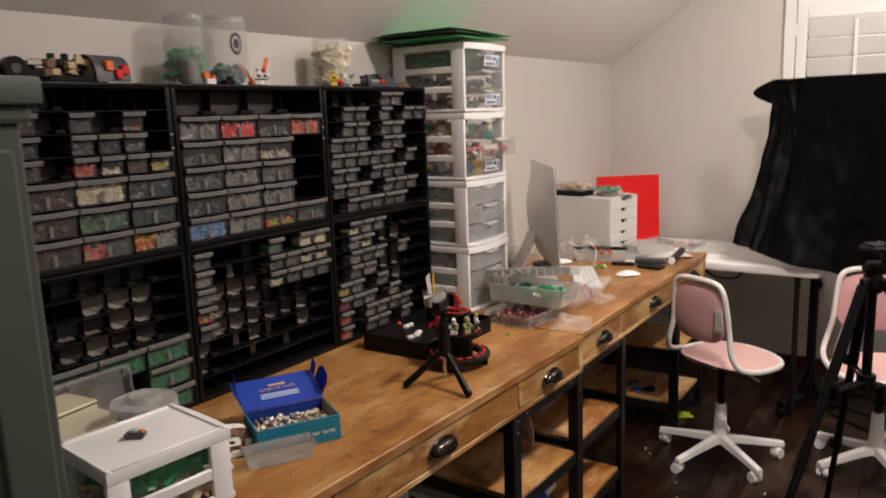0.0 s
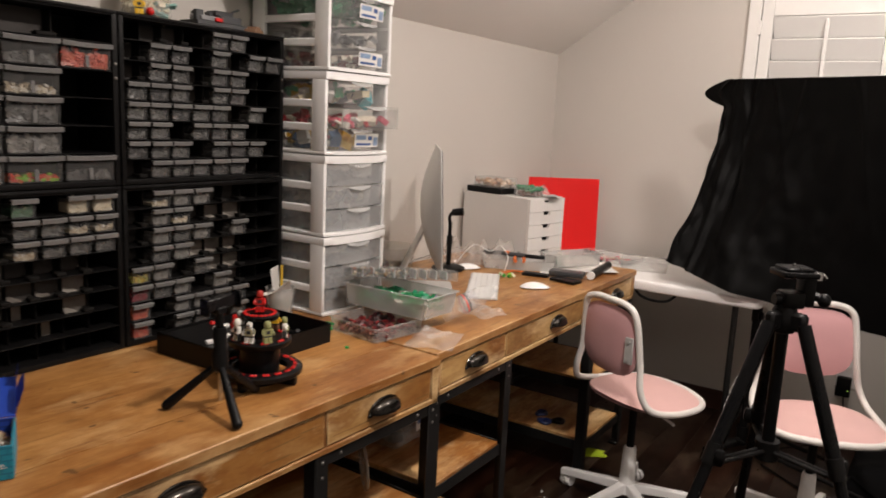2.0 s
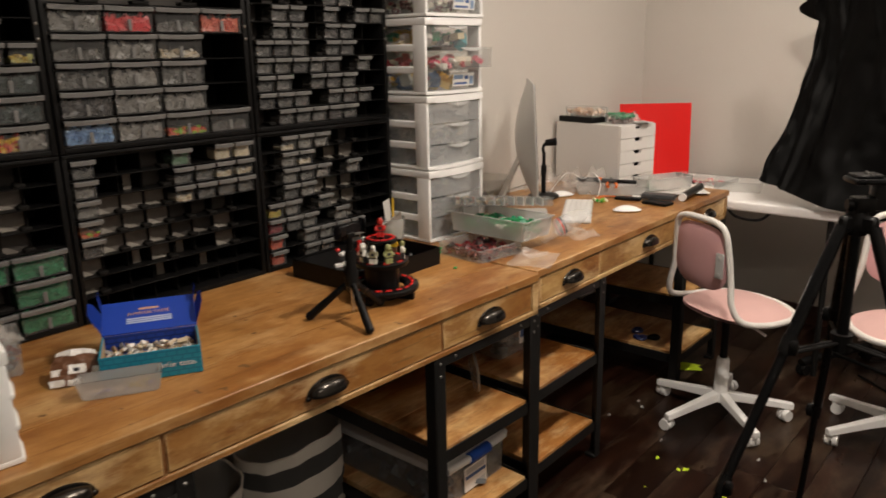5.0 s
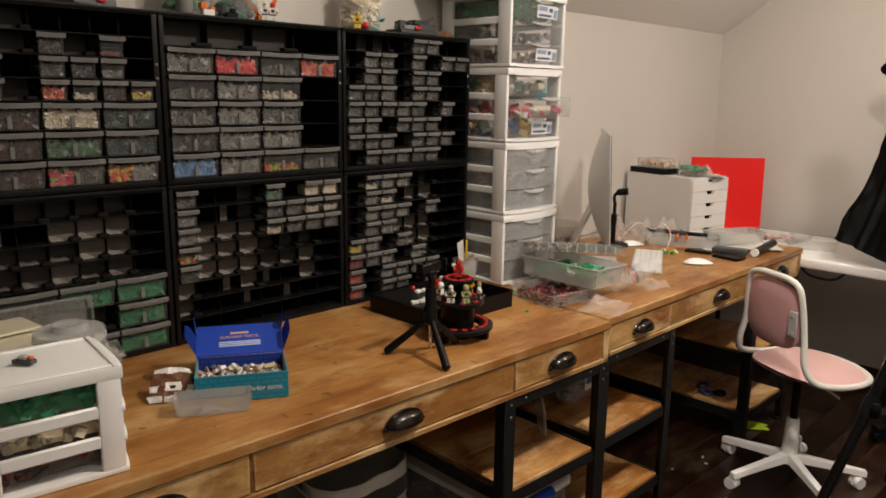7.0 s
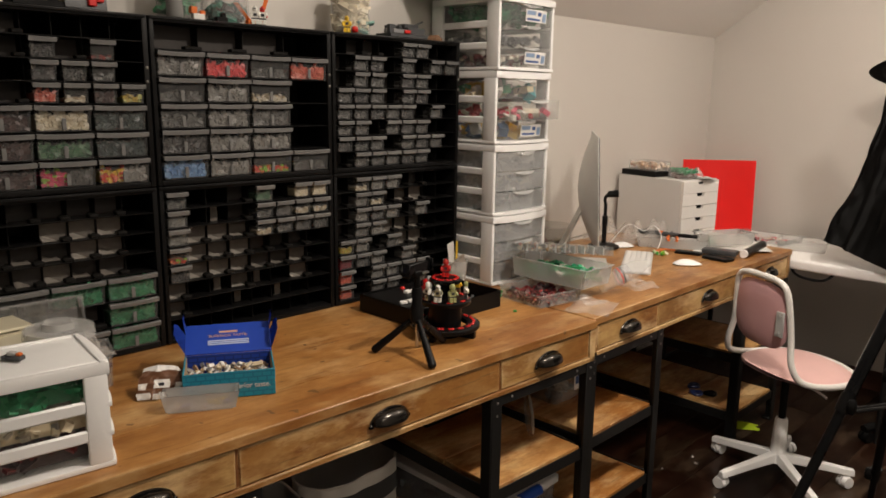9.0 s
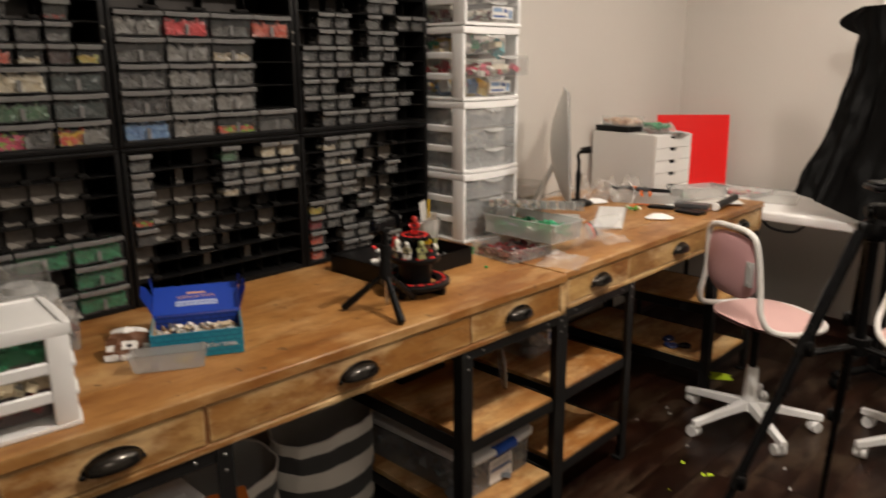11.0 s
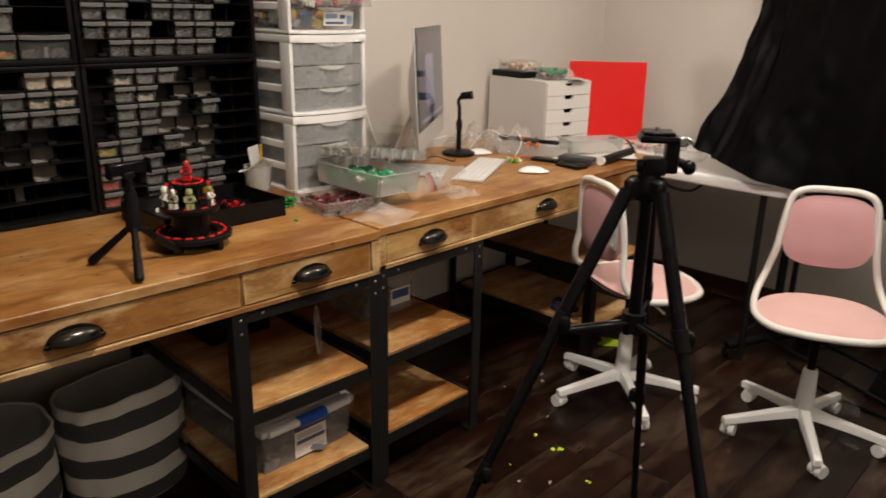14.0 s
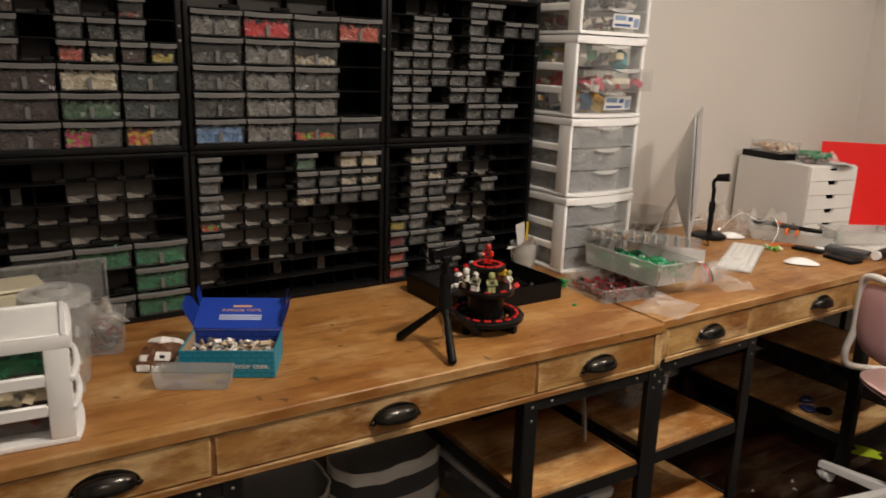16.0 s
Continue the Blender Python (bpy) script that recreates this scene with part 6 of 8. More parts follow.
def packet_slot(u, v):
    wave = 0.035 * math.sin(9 * u + 1)
    if 0.36 < u < 0.72 and 0.30 < v < 0.56:
        return 2 if 0.50 < u < 0.60 and 0.38 < v < 0.48 else 0
    if v < 0.16 + wave * 0.4:
        return 1 if 0.28 < u < 0.32 else 0
    if v < 0.27:
        return 1
    if v < 0.46 and (u < 0.20 or u > 0.86):
        return 0
    if v < 0.84 + wave:
        return 1
    return 0


nu, nv = 30, 30
grid = [[bm.verts.new(packet(i / nu, j / nv)) for j in range(nv + 1)] for i in range(nu + 1)]
for i in range(nu):
    for j in range(nv):
        bm.faces.new([grid[i][j], grid[i + 1][j], grid[i + 1][j + 1], grid[i][j + 1]]).material_index = packet_slot((i + 0.5) / nu, (j + 0.5) / nv)
back = [[bm.verts.new(Vector((-0.043 - 0.010 * (1 - v), p.y * 0.96, max(0.001, p.z - 0.004)))) for v, p in ((j / 6, packet(i / 12, j / 6)) for j in range(7))] for i in range(13)]
for i in range(12):
    for j in range(6):
        bm.faces.new([back[i][j], back[i][j + 1], back[i + 1][j + 1], back[i + 1][j]]).material_index = 0 if j == 5 or 4 < i < 8 else 1
part("wrapper", bm, [PAPER, BROWN, INK], PK, "brown and white printed wrapper")

# clear lid used as a tray
c = open_box("clear_tray", "shallow clear plastic tray with a few blue bricks", "tray", pose(-1.098, 0.878, Z0, 0, 0, -30), 0.046, 0.135, 0.036, MILKY, 0.0016, 0.12)
loose(c, [bits("blue_tan_bricks", [(0.03, 0.09, 0.40), (0.05, 0.13, 0.5), (0.5, 0.42, 0.30), (0.75, 0.55, 0.05)])], -0.016, 0.016, -0.05, 0.05, 0.003, 0.006, 12, 0.010, 9)

# small toy on the little unit
bm = bmesh.new()
box(bm, -0.016, 0.016, -0.007, 0.007, 0, 0.007, 0.001)
box(bm, -0.010, 0.004, -0.005, 0.005, 0.007, 0.013, 0.001, None, 1)
box(bm, 0.006, 0.014, -0.004, 0.004, 0.007, 0.012, 0.001, None, 2)
cyl(bm, (-0.014, -0.009, 0.004), (-0.014, 0.009, 0.004), 0.004, seg=8, slot=0)
solid("toy_vehicle", bm, [DARK_GREY, LIGHT_GREY, ORANGE], "tiny grey and orange brick vehicle on a white unit", "toy", pose(-1.075, 0.545, Z0 + 0.1895, 0, 0, 35))

# ---- brick figures: plain shapes ----


def figure(name, label, m, body, head, legs, extra=None):
    """A small brick figure: two legs on one hip, a tapered trunk with belt and chest marks, bent arms, a round or helmeted head."""
    bm = bmesh.new()
    for s in (-1, 1):
        box(bm, -0.0038, 0.0042, s * 0.0041 - 0.0036, s * 0.0041 + 0.0036, 0, 0.0105, 0.0006, None, 2)
        box(bm, 0.0038, 0.0058, s * 0.0041 - 0.0034, s * 0.0041 + 0.0034, 0, 0.0030, 0.0005, None, 2)
    box(bm, -0.0038, 0.0038, -0.0077, 0.0077, 0.0105, 0.0132, 0.0005, None, 3)
    tmp = bmesh.new()
    bmesh.ops.create_cube(tmp, size=1)
    for v in tmp.verts:
        v.co = Vector((v.co.x * 0.0078, v.co.y * (0.0155 if v.co.z < 0 else 0.0112), 0.0197 + v.co.z * 0.0128))
    join(bm, tmp)
    box(bm, 0.0037, 0.0043, -0.0035, 0.0035, 0.0165, 0.0225, 0, None, 3)
    for s in (-1, 1):
        tube(bm, smooth_path([(0.0, s * 0.0064, 0.0246), (0.0006, s * 0.0088, 0.0215), (0.0050, s * 0.0092, 0.0168)], 3), 0.0023, 7)
        blob(bm, 0.0058, s * 0.0092, 0.0160, 0.0022, 0.0020, 0.0022, 7, 5, 1.0, 1)
    lathe(bm, [(0.0, 0.0378), (0.0026, 0.0378), (0.0026, 0.0362), (0.0046, 0.0358), (0.0052, 0.0345), (0.0052, 0.0292), (0.0044, 0.0272), (0.0, 0.0262)], 12, slot=1)
    box(bm, 0.0042, 0.0056, -0.0028, 0.0028, 0.0312, 0.0330, 0, None, 3)
    if extra:
        lathe(bm, [(0.0, 0.0400), (0.0036, 0.0392), (0.0060, 0.0362), (0.0066, 0.0325), (0.0064, 0.0290), (0.0056, 0.0290), (0.0056, 0.0330)], 12, slot=1)
    return solid(name, bm, [body, head, legs, INK], label, "toy figure", m @ Matrix.Scale(1.22, 4), "brick figures")


# ---- two-tier turntable with figures ----
TC = Vector((-1.098, 1.580, Z0))
TT = thing("display_turntable", "black two-tier toy-brick turntable with red studs", "display stand", Matrix.Translation(TC))
bm = bmesh.new()
lathe(bm, [(0.060, 0.022), (0.060, 0.034), (0.064, 0.036), (0.090, 0.036), (0.094, 0.033), (0.094, 0.024), (0.090, 0.021), (0.064, 0.020), (0.060, 0.022)], 40)
part("lower_ring", bm, BLACK_GLOSS, TT)
for k in range(4):
    bm = bmesh.new()
    a = radians(20 + 90 * k)
    box(bm, 0.02, 0.088, -0.008, 0.008, 0.0, 0.021, 0.002, Matrix.Rotation(a, 4, "Z"))
    part("foot", bm, BLACK_GLOSS, TT)
bm = bmesh.new()
lathe(bm, [(0.0, 0.0), (0.044, 0.0), (0.044, 0.084), (0.066, 0.087), (0.069, 0.091), (0.069, 0.098), (0.066, 0.100), (0.0, 0.100)], 32)
part("drum", bm, BLACK_GLOSS, TT)
bm = bmesh.new()
lathe(bm, [(0.0, 0.100), (0.024, 0.100), (0.024, 0.140), (0.040, 0.143), (0.043, 0.147), (0.043, 0.153), (0.040, 0.155), (0.0, 0.155)], 28)
part("upper_disc", bm, BLACK_GLOSS, TT)
bm = bmesh.new()
for yy in (-0.0042, 0.0042):
    lathe(bm, [(0.0, 0.0019), (0.0026, 0.0019), (0.0032, 0.0013), (0.0032, 0.0)], 10, (0, yy, 0.0016))
box(bm, -0.0042, 0.0042, -0.0084, 0.0084, 0, 0.0017, 0.0004)
stud = mesh_of("stud", bm, RED)
for n, r, z in ((18, 0.077, 0.036), (9, 0.058, 0.100), (10, 0.032, 0.155)):
    for k in range(n):
        a = 360 / n * k + 7
        part("stud", stud, None, TT, at=pose(r * math.cos(radians(a)), r * math.sin(radians(a)), z, 0, 0, a))
FW = plain("figure_white", (0.80, 0.78, 0.72), 0.3)
FG = bits("figure_mixed", [(0.70, 0.66, 0.55), (0.05, 0.05, 0.05), (0.45, 0.42, 0.25), (0.75, 0.72, 0.66), (0.30, 0.30, 0.28)])
FO = plain("figure_olive", (0.33, 0.34, 0.14), 0.45)
for k, (a, b, hd, lg) in enumerate(((-101, FW, FW, FG), (-66, FG, FW, FW), (-26, FO, FO, FO), (33, FW, FO, FG), (150, FO, GREEN, BROWN), (100, YELLOW, RED, BROWN), (186, FG, LIGHT_GREY, FG), (214, RED, RED, DARK_GREY))):
    x, y = 0.055 * math.cos(radians(a)), 0.055 * math.sin(radians(a))
    figure("brick_figure", ("white" if b is FW else "black and cream" if b is FG else "olive" if b is FO else "red" if b is RED else "yellow and red") + " toy-brick figure standing on a black turntable", pose(TC.x + x, TC.y + y, Z0 + 0.1022, 0, 0, a + 3 * k), b, hd, lg, k % 2 == 0)
figure("brick_figure", "bright red toy-brick figure with a dark red hood on top", pose(TC.x, TC.y, Z0 + 0.1572, 0, 0, -50), RED, plain("hood_red", (0.42, 0.02, 0.012), 0.4), RED, True)

# ---- pocket tripod with phone clamp ----
MT = thing("table_tripod", "black pocket tripod with a phone clamp on the desk", "tripod", pose(-1.031, 1.414, Z0))
apex = Vector((0, 0, 0.098))
for x, y in ((0.097, -0.042), (-0.079, -0.066), (-0.017, 0.107)):
    bm = bmesh.new()
    e = Vector((x, y, 0.0095))
    cyl(bm, apex + (e - apex) * 0.06, e, 0.0068, 0.0104, 12)
    leg = part("leg", bm, BLACK_GLOSS, MT)
    bm = bmesh.new()
    blob(bm, e.x, e.y, 0.0095, 0.0107, 0.0107, 0.0095, 10, 8)
    part("rubber_foot", bm, BLACK_PLASTIC, leg)
bm = bmesh.new()
lathe(bm, [(0.0, 0.170), (0.012, 0.170), (0.014, 0.16), (0.0125, 0.13), (0.0165, 0.118), (0.0165, 0.086), (0.010, 0.080), (0.0, 0.080)], 18)
part("grip", bm, BLACK_PLASTIC, MT)
bm = bmesh.new()
cyl(bm, (0, 0, 0.020), (0, 0, 0.082), 0.0042, seg=10)
part("centre_rod", bm, CHROME, MT, "bright steel centre rod")
bm = bmesh.new()
cyl(bm, (0, 0, 0.168), (0, 0, 0.205), 0.008, seg=12)
box(bm, -0.008, 0.008, -0.012, 0.012, 0.198, 0.212, 0.002)
part("neck", bm, BLACK_PLASTIC, MT)
bm = bmesh.new()
box(bm, -0.006, 0.004, -0.045, 0.050, 0.206, 0.232, 0.003, pose(0, 0, 0, 0, 0, 10))
for y in (-0.047, 0.046):
    box(bm, -0.010, 0.012, y, y + 0.006, 0.202, 0.236, 0.002, pose(0, 0, 0, 0, 0, 10))
part("phone_clamp", bm, BLACK_GLOSS, MT)

# ---- long black tray ----
c = open_box("black_tray", "shallow black tray with white and red bricks inside", "tray", pose(-1.302, 1.728, Z0), 0.258, 0.350, 0.050, BLACK_PLASTIC, 0.004, 0.0)
loose(c, [RED, BLACK_GLOSS], -0.05, 0.10, 0.06, 0.15, 0.006, 0.010, 30, 0.014, 21)
bm = bmesh.new()
box(bm, -0.007, 0.007, -0.011, 0.011, 0, 0.008, 0.001)
for i in (-1, 1):
    cyl(bm, (0, 0.0055 * i, 0.0078), (0, 0.0055 * i, 0.0098), 0.0026, seg=8)
WB2 = mesh_of("white_brick", bm, PAPER)
for k, (x, y) in enumerate(((0.030, -0.140), (0.032, -0.112), (0.022, -0.086), (-0.050, -0.052), (-0.048, -0.030))):
    part("white_brick", WB2, None, c, "small white brick", pose(x, y, 0.0462, 0, 0, 12 * k - 20))
bm = bmesh.new()
box(bm, -0.12, 0.10, -0.172, -0.020, 0.030, 0.046, 0.003)
part("insert", bm, BLACK_PLASTIC, c, "black insert lid over half the tray")
figure("brick_figure", "red toy-brick figure standing in a black tray", pose(-1.40, 1.70, Z0 + 0.005, 0, 0, 10), RED, RED, DARK_GREY, True)

# ---- clear beaker with papers ----
c = thing("clear_beaker", "clear plastic beaker stuffed with papers and a pencil", "beaker", pose(-1.468, 2.004, Z0))
bm = bmesh.new()
lathe(bm, [(0.0, 0.001), (0.036, 0.001), (0.044, 0.082), (0.0425, 0.082), (0.0345, 0.003), (0.0, 0.003)], 24)
part("shell", bm, MILKY, c)
loose(c, [GREEN_FILL, SANDY], -0.022, 0.022, -0.022, 0.022, 0.004, 0.04, 60, 0.011, 31)
bm = bmesh.new()
box(bm, -0.0004, 0.0004, -0.026, 0.026, 0, 0.125, 0)
part("card", bm, PAPER, c, "plain white card", pose(-0.022, 0.018, 0.012, 4, -6, 20))


def slip(u, v):
    bend = 0.035 * v * v
    return Vector((0.010 + bend + 0.004 * math.sin(6 * u), -0.038 + 0.076 * u - 0.018 * v, 0.062 * v - 0.040 * v * v * (1 - u) + 0.004 * math.sin(5 * u + 3 * v)))


bm = bmesh.new()
sheet(bm, slip, 10, 8, thick=0.0006)
ps = part("paper_slip", bm, PAPER, c, "crumpled printed paper hanging over the rim", pose(0, 0, 0.046, 0, 0, -34))
for v0, u0, u1, mat in ((0.30, 0.16, 0.80, LIGHT_GREY), (0.46, 0.20, 0.86, INK), (0.62, 0.24, 0.70, LIGHT_GREY), (0.80, 0.10, 0.90, LIGHT_GREY)):
    bm = bmesh.new()
    sheet(bm, lambda u, v: slip(u0 + (u1 - u0) * u, v0 + 0.07 * v) + Vector((0.0016, 0, 0.0008)), 8, 1)
    part("printed_bar", bm, mat, ps)
bm = bmesh.new()
cyl(bm, (-0.014, 0.020, 0.01), (-0.024, 0.030, 0.140), 0.0035, seg=6)
part("pencil", bm, YELLOW, c, "yellow pencil")

# green bricks beside the tower
bm = bmesh.new()
for k in range(4):
    box(bm, -0.02, 0.02, -0.008, 0.008, 0, 0.008, 0.001, pose(0.008 * k - 0.01, 0.012 * (k % 2), 0.0075 * k, 4 * k, 6 * k, 40 * k))
solid("brick_clump", bm, GREEN, "clump of bright green toy bricks on the desk", "toy bricks", pose(-1.245, 1.945, Z0, 0, 0, 0))
bm = bmesh.new()
box(bm, -0.005, 0.005, -0.004, 0.004, 0, 0.005, 0.0008)
solid("single_brick", bm, GREEN, "single small green brick on the desk top", "toy brick", pose(-1.105, 1.885, Z0, 0, 0, 30))

# ---- clear boxes of bricks ----
c = open_box("clear_brick_box", "clear plastic box of dark red and black bricks", "storage box", pose(-1.148, 2.062, Z0, 0, 0, -8), 0.178, 0.182, 0.040, CLEAR, 0.0018, 0.04, 0.004)
loose(c, [MAROON, DEEP_RED], -0.082, 0.082, -0.084, 0.084, 0.003, 0.020, 320, 0.010, 41)
c = open_box("clear_brick_box", "milky clear box of green bricks resting on another box", "storage box", pose(-1.160, 2.184, Z0 + 0.0425, -2, 1, 2), 0.270, 0.160, 0.062, MILKY, 0.0018, 0.06, 0.004)
loose(c, [GREEN_FILL, GREEN_FILL, GREEN_FILL, bits("green_odd_bricks", [(0.02, 0.30, 0.15), (0.5, 0.2, 0.5), (0.7, 0.68, 0.6), (0.01, 0.2, 0.1), (0.03, 0.33, 0.16)])], -0.11, 0.11, -0.07, 0.07, 0.004, 0.036, 260, 0.014, 42)
OG = thing("compartment_box", "frosted plastic compartment box of tiny figures and pieces", "organiser", pose(-1.205, 2.252, Z0 + 0.1130, -9, 2, 42))
bm = bmesh.new()
box(bm, -0.158, 0.158, -0.075, 0.075, 0, 0.002, 0.0005)
for y in (-0.075, 0.0735):
    box(bm, -0.158, 0.158, y, y + 0.0015, 0.002, 0.028)
for x in (-0.158, 0.1565):
    box(bm, x, x + 0.0015, -0.0735, 0.0735, 0.002, 0.028)
box(bm, -0.1565, 0.1565, -0.001, 0.001, 0.002, 0.026)
part("shell", bm, CRISP_CLEAR, OG)
for k in range(9):
    bm = bmesh.new()
    x = -0.125 + 0.031 * k
    box(bm, x, x + 0.0030, -0.0738, 0.0735, 0.002, 0.0275)
    part("divider", bm, LIGHT_GREY, OG)
loose(OG, [bits("tiny_pieces", [(0.25, 0.16, 0.08), (0.08, 0.10, 0.08), (0.5, 0.42, 0.3), (0.30, 0.08, 0.04), (0.12, 0.12, 0.12)])], -0.15, 0.010, -0.071, -0.030, 0.004, 0.020, 170, 0.008, 43)
bm = bmesh.new()
box(bm, -0.159, 0.159, -0.076, 0.076, 0.0284, 0.0304, 0.0006)
part("lid", bm, CLEAR, OG, "clear hinged lid")

# ---- water bottle and film ----
a, b = Vector((-1.050, 2.245, Z0 + 0.030)), Vector((-0.972, 2.372, Z0 + 0.088))
q = (b - a).to_track_quat("Z", "Y").to_matrix().to_4x4()
WB = thing("water_bottle", "empty crumpled clear plastic water bottle lying down", "bottle", Matrix.Translation(a) @ q @ Matrix.Scale(0.92, 4))
bm = bmesh.new()
prof = [(0.0, 0.004), (0.018, 0.0), (0.028, 0.003), (0.0315, 0.012)]
for k in range(9):
    z = 0.02 + 0.013 * k
    prof += [(0.0315, z), (0.0282, z + 0.006)]
prof += [(0.031, 0.140), (0.026, 0.165), (0.014, 0.188), (0.0125, 0.192), (0.0125, 0.204)]
lathe(bm, prof, 24)
part("shell", bm, BOTTLE, WB)
bm = bmesh.new()
lathe(bm, [(0.0322, 0.070), (0.0325, 0.072), (0.0325, 0.118), (0.0322, 0.120)], 24)
part("label_band", bm, clear("label_film", (0.92, 0.93, 0.95), 0.20, 0.10, (0.75, 0.73, 0.74)), WB, "clear printed label")
for z0, z1, mat in ((0.079, 0.083, RED), (0.087, 0.091, DARK_GREY)):
    bm = bmesh.new()
    lathe(bm, [(0.0328, z0), (0.0328, z1)], 24)
    part("label_stripe", bm, mat, WB)
film("plastic_film", "crumpled clear plastic film hanging at the desk edge", "plastic film", pose(-0.975, 2.100, Z0, 0, 0, 20), 0.13, 0.17, 0.030, 5)
film("plastic_film", "crumpled clear plastic film beside the keyboard", "plastic film", pose(-1.030, 2.440, Z0, 0, 0, -20), 0.13, 0.11, 0.028, 6)

# ---- keyboard, mice ----
KB = thing("keyboard", "white slim computer keyboard", "keyboard", pose(-1.216, 2.768, Z0, 0, 0, 118))
bm = bmesh.new()
box(bm, -0.205, 0.205, -0.056, 0.056, 0, 0.007, 0.003, seg=2)
part("base", bm, ALUMINIUM, KB)
KEY = plain("white_keys", (0.80, 0.79, 0.77), 0.5)
keys = {}
for r, n in enumerate((14, 14, 13, 12, 8)):
    for k in range(n):
        wk = 0.396 / n * (1 if r < 4 else 1)
        x = -0.198 + wk * (k + 0.5)
        key = round(wk, 4)
        if key not in keys:
            bm = bmesh.new()
            box(bm, -wk / 2 + 0.0012, wk / 2 - 0.0012, -0.0088, 0.0088, 0.0, 0.0022, 0.0008)
            keys[key] = mesh_of("key", bm, KEY)
        part("key", keys[key], None, KB, at=pose(x, 0.040 - 0.0202 * r, 0.0070))


def mouse(m, label):
    bm = bmesh.new()

    def top(u, v):
        a = 2 * math.pi * u
        x, y = math.cos(a), math.sin(a)
        s = (abs(x) ** 2.6 + abs(y) ** 2.6) ** (-1 / 2.6)
        return Vector((0.056 * x * s * v, 0.029 * y * s * v, 0.004 + 0.018 * (1 - v ** 2.2) * (1 - 0.2 * x * v)))
    sheet(bm, lambda u, v: top(u, 0.002 + 0.998 * v), 28, 7)
    bmesh.ops.remove_doubles(bm, verts=bm.verts, dist=0.0003)
    mo = thing("computer_mouse", label, "mouse", m, "computer mice")
    part("top_shell", bm, WHITE_PLASTIC, mo)
    bm = bmesh.new()
    lathe(bm, [(0.0, 0.0), (0.85, 0.0), (1.0, 0.35), (1.0, 1.0), (0.0, 1.0)], 24)
    bmesh.ops.scale(bm, vec=(0.054, 0.027, 0.0042), verts=bm.verts)
    part("base", bm, LIGHT_GREY, mo)


mouse(pose(-1.066, 2.885, Z0, 0, 0, 42), "white low-profile wireless mouse on the desk")
mouse(pose(-1.430, 3.005, Z0, 0, 0, 60), "white wireless mouse beside a microphone stand")

# ---- microphone stand ----
MS = thing("microphone_stand", "black desktop microphone stand with empty clip", "microphone stand", pose(-1.475, 2.930, Z0))
bm = bmesh.new()
lathe(bm, [(0.0, 0.0), (0.062, 0.0), (0.066, 0.004), (0.065, 0.012), (0.050, 0.018), (0.012, 0.022), (0.0, 0.022)], 32)
part("base", bm, BLACK_PLASTIC, MS)
bm = bmesh.new()
cyl(bm, (0, 0, 0.02), (0, 0, 0.112), 0.0098)
cyl(bm, (0, 0, 0.112), (0, 0, 0.190), 0.0075)
cyl(bm, (0, 0, 0.100), (0, 0, 0.138), 0.0128, 0.0118)
part("pole", bm, BLACK_PLASTIC, MS)
bm = bmesh.new()
tube(bm, smooth_path([(0, 0, 0.185), (-0.004, -0.002, 0.207), (0.002, 0.002, 0.225), (0.018, 0.010, 0.235)], 4), 0.007, 10)
cyl(bm, (0.008, 0.0, 0.231), (0.048, 0.018, 0.237), 0.0135, 0.016, 14)
part("clip", bm, BLACK_PLASTIC, MS)


# ---- on top of the drawer chest ----
ZC = Z0 + 0.2935
CH = pose(-1.304, 3.254, ZC - 0.0125, 0, 0, -11)
bm = bmesh.new()
box(bm, -0.10, 0.10, -0.055, 0.055, 0, 0.026, 0.003)
solid("black_case", bm, BLACK_PLASTIC, "flat black plastic case on the drawer chest", "case", CH @ pose(-0.250, 0.056, 0))
c = open_box("clear_brick_box", "clear box of peach and tan bricks on a black case", "storage box", CH @ pose(-0.232, 0.058, 0.0265), 0.17, 0.10, 0.042, CLEAR, 0.0016)
loose(c, [bits("peach_bricks", [(0.72, 0.45, 0.28), (0.66, 0.52, 0.36), (0.75, 0.58, 0.45), (0.55, 0.25, 0.15), (0.3, 0.2, 0.15)])], -0.08, 0.08, -0.045, 0.045, 0.003, 0.026, 110, 0.012, 51)
c = open_box("clear_brick_box", "small clear box of brown bricks on the drawer chest", "storage box", CH @ pose(-0.068, 0.090, 0), 0.10, 0.085, 0.020, CLEAR, 0.0016)
loose(c, [bits("brown_bricks", [(0.16, 0.05, 0.03), (0.22, 0.08, 0.05), (0.10, 0.04, 0.03)])], -0.045, 0.045, -0.036, 0.036, 0.003, 0.012, 60, 0.012, 52)
c = open_box("clear_brick_box", "small clear box of green bricks on another box", "storage box", CH @ pose(-0.070, 0.092, 0.0215), 0.10, 0.085, 0.024, CLEAR, 0.0016)
loose(c, [GREEN_FILL], -0.045, 0.045, -0.036, 0.036, 0.003, 0.016, 60, 0.012, 53)
bm = bmesh.new()
sheet(bm, lambda u, v: Vector((-0.05 + 0.10 * u, -0.04 + 0.08 * v, 0.003 + 0.006 * math.sin(5 * u + 2 * v) ** 2)), 10, 8, thick=0.0008)
solid("paper_sheet", bm, LIGHT_GREY, "small curled grey paper sheet on the drawer chest", "paper", CH @ pose(-0.012, 0.158, 0.0, 0, 0, 12))
film("plastic_bag", "crumpled clear bag on the drawer chest", "plastic bag", CH @ pose(-0.075, 0.165, 0, 0, 0, 30), 0.11, 0.07, 0.05, 12)

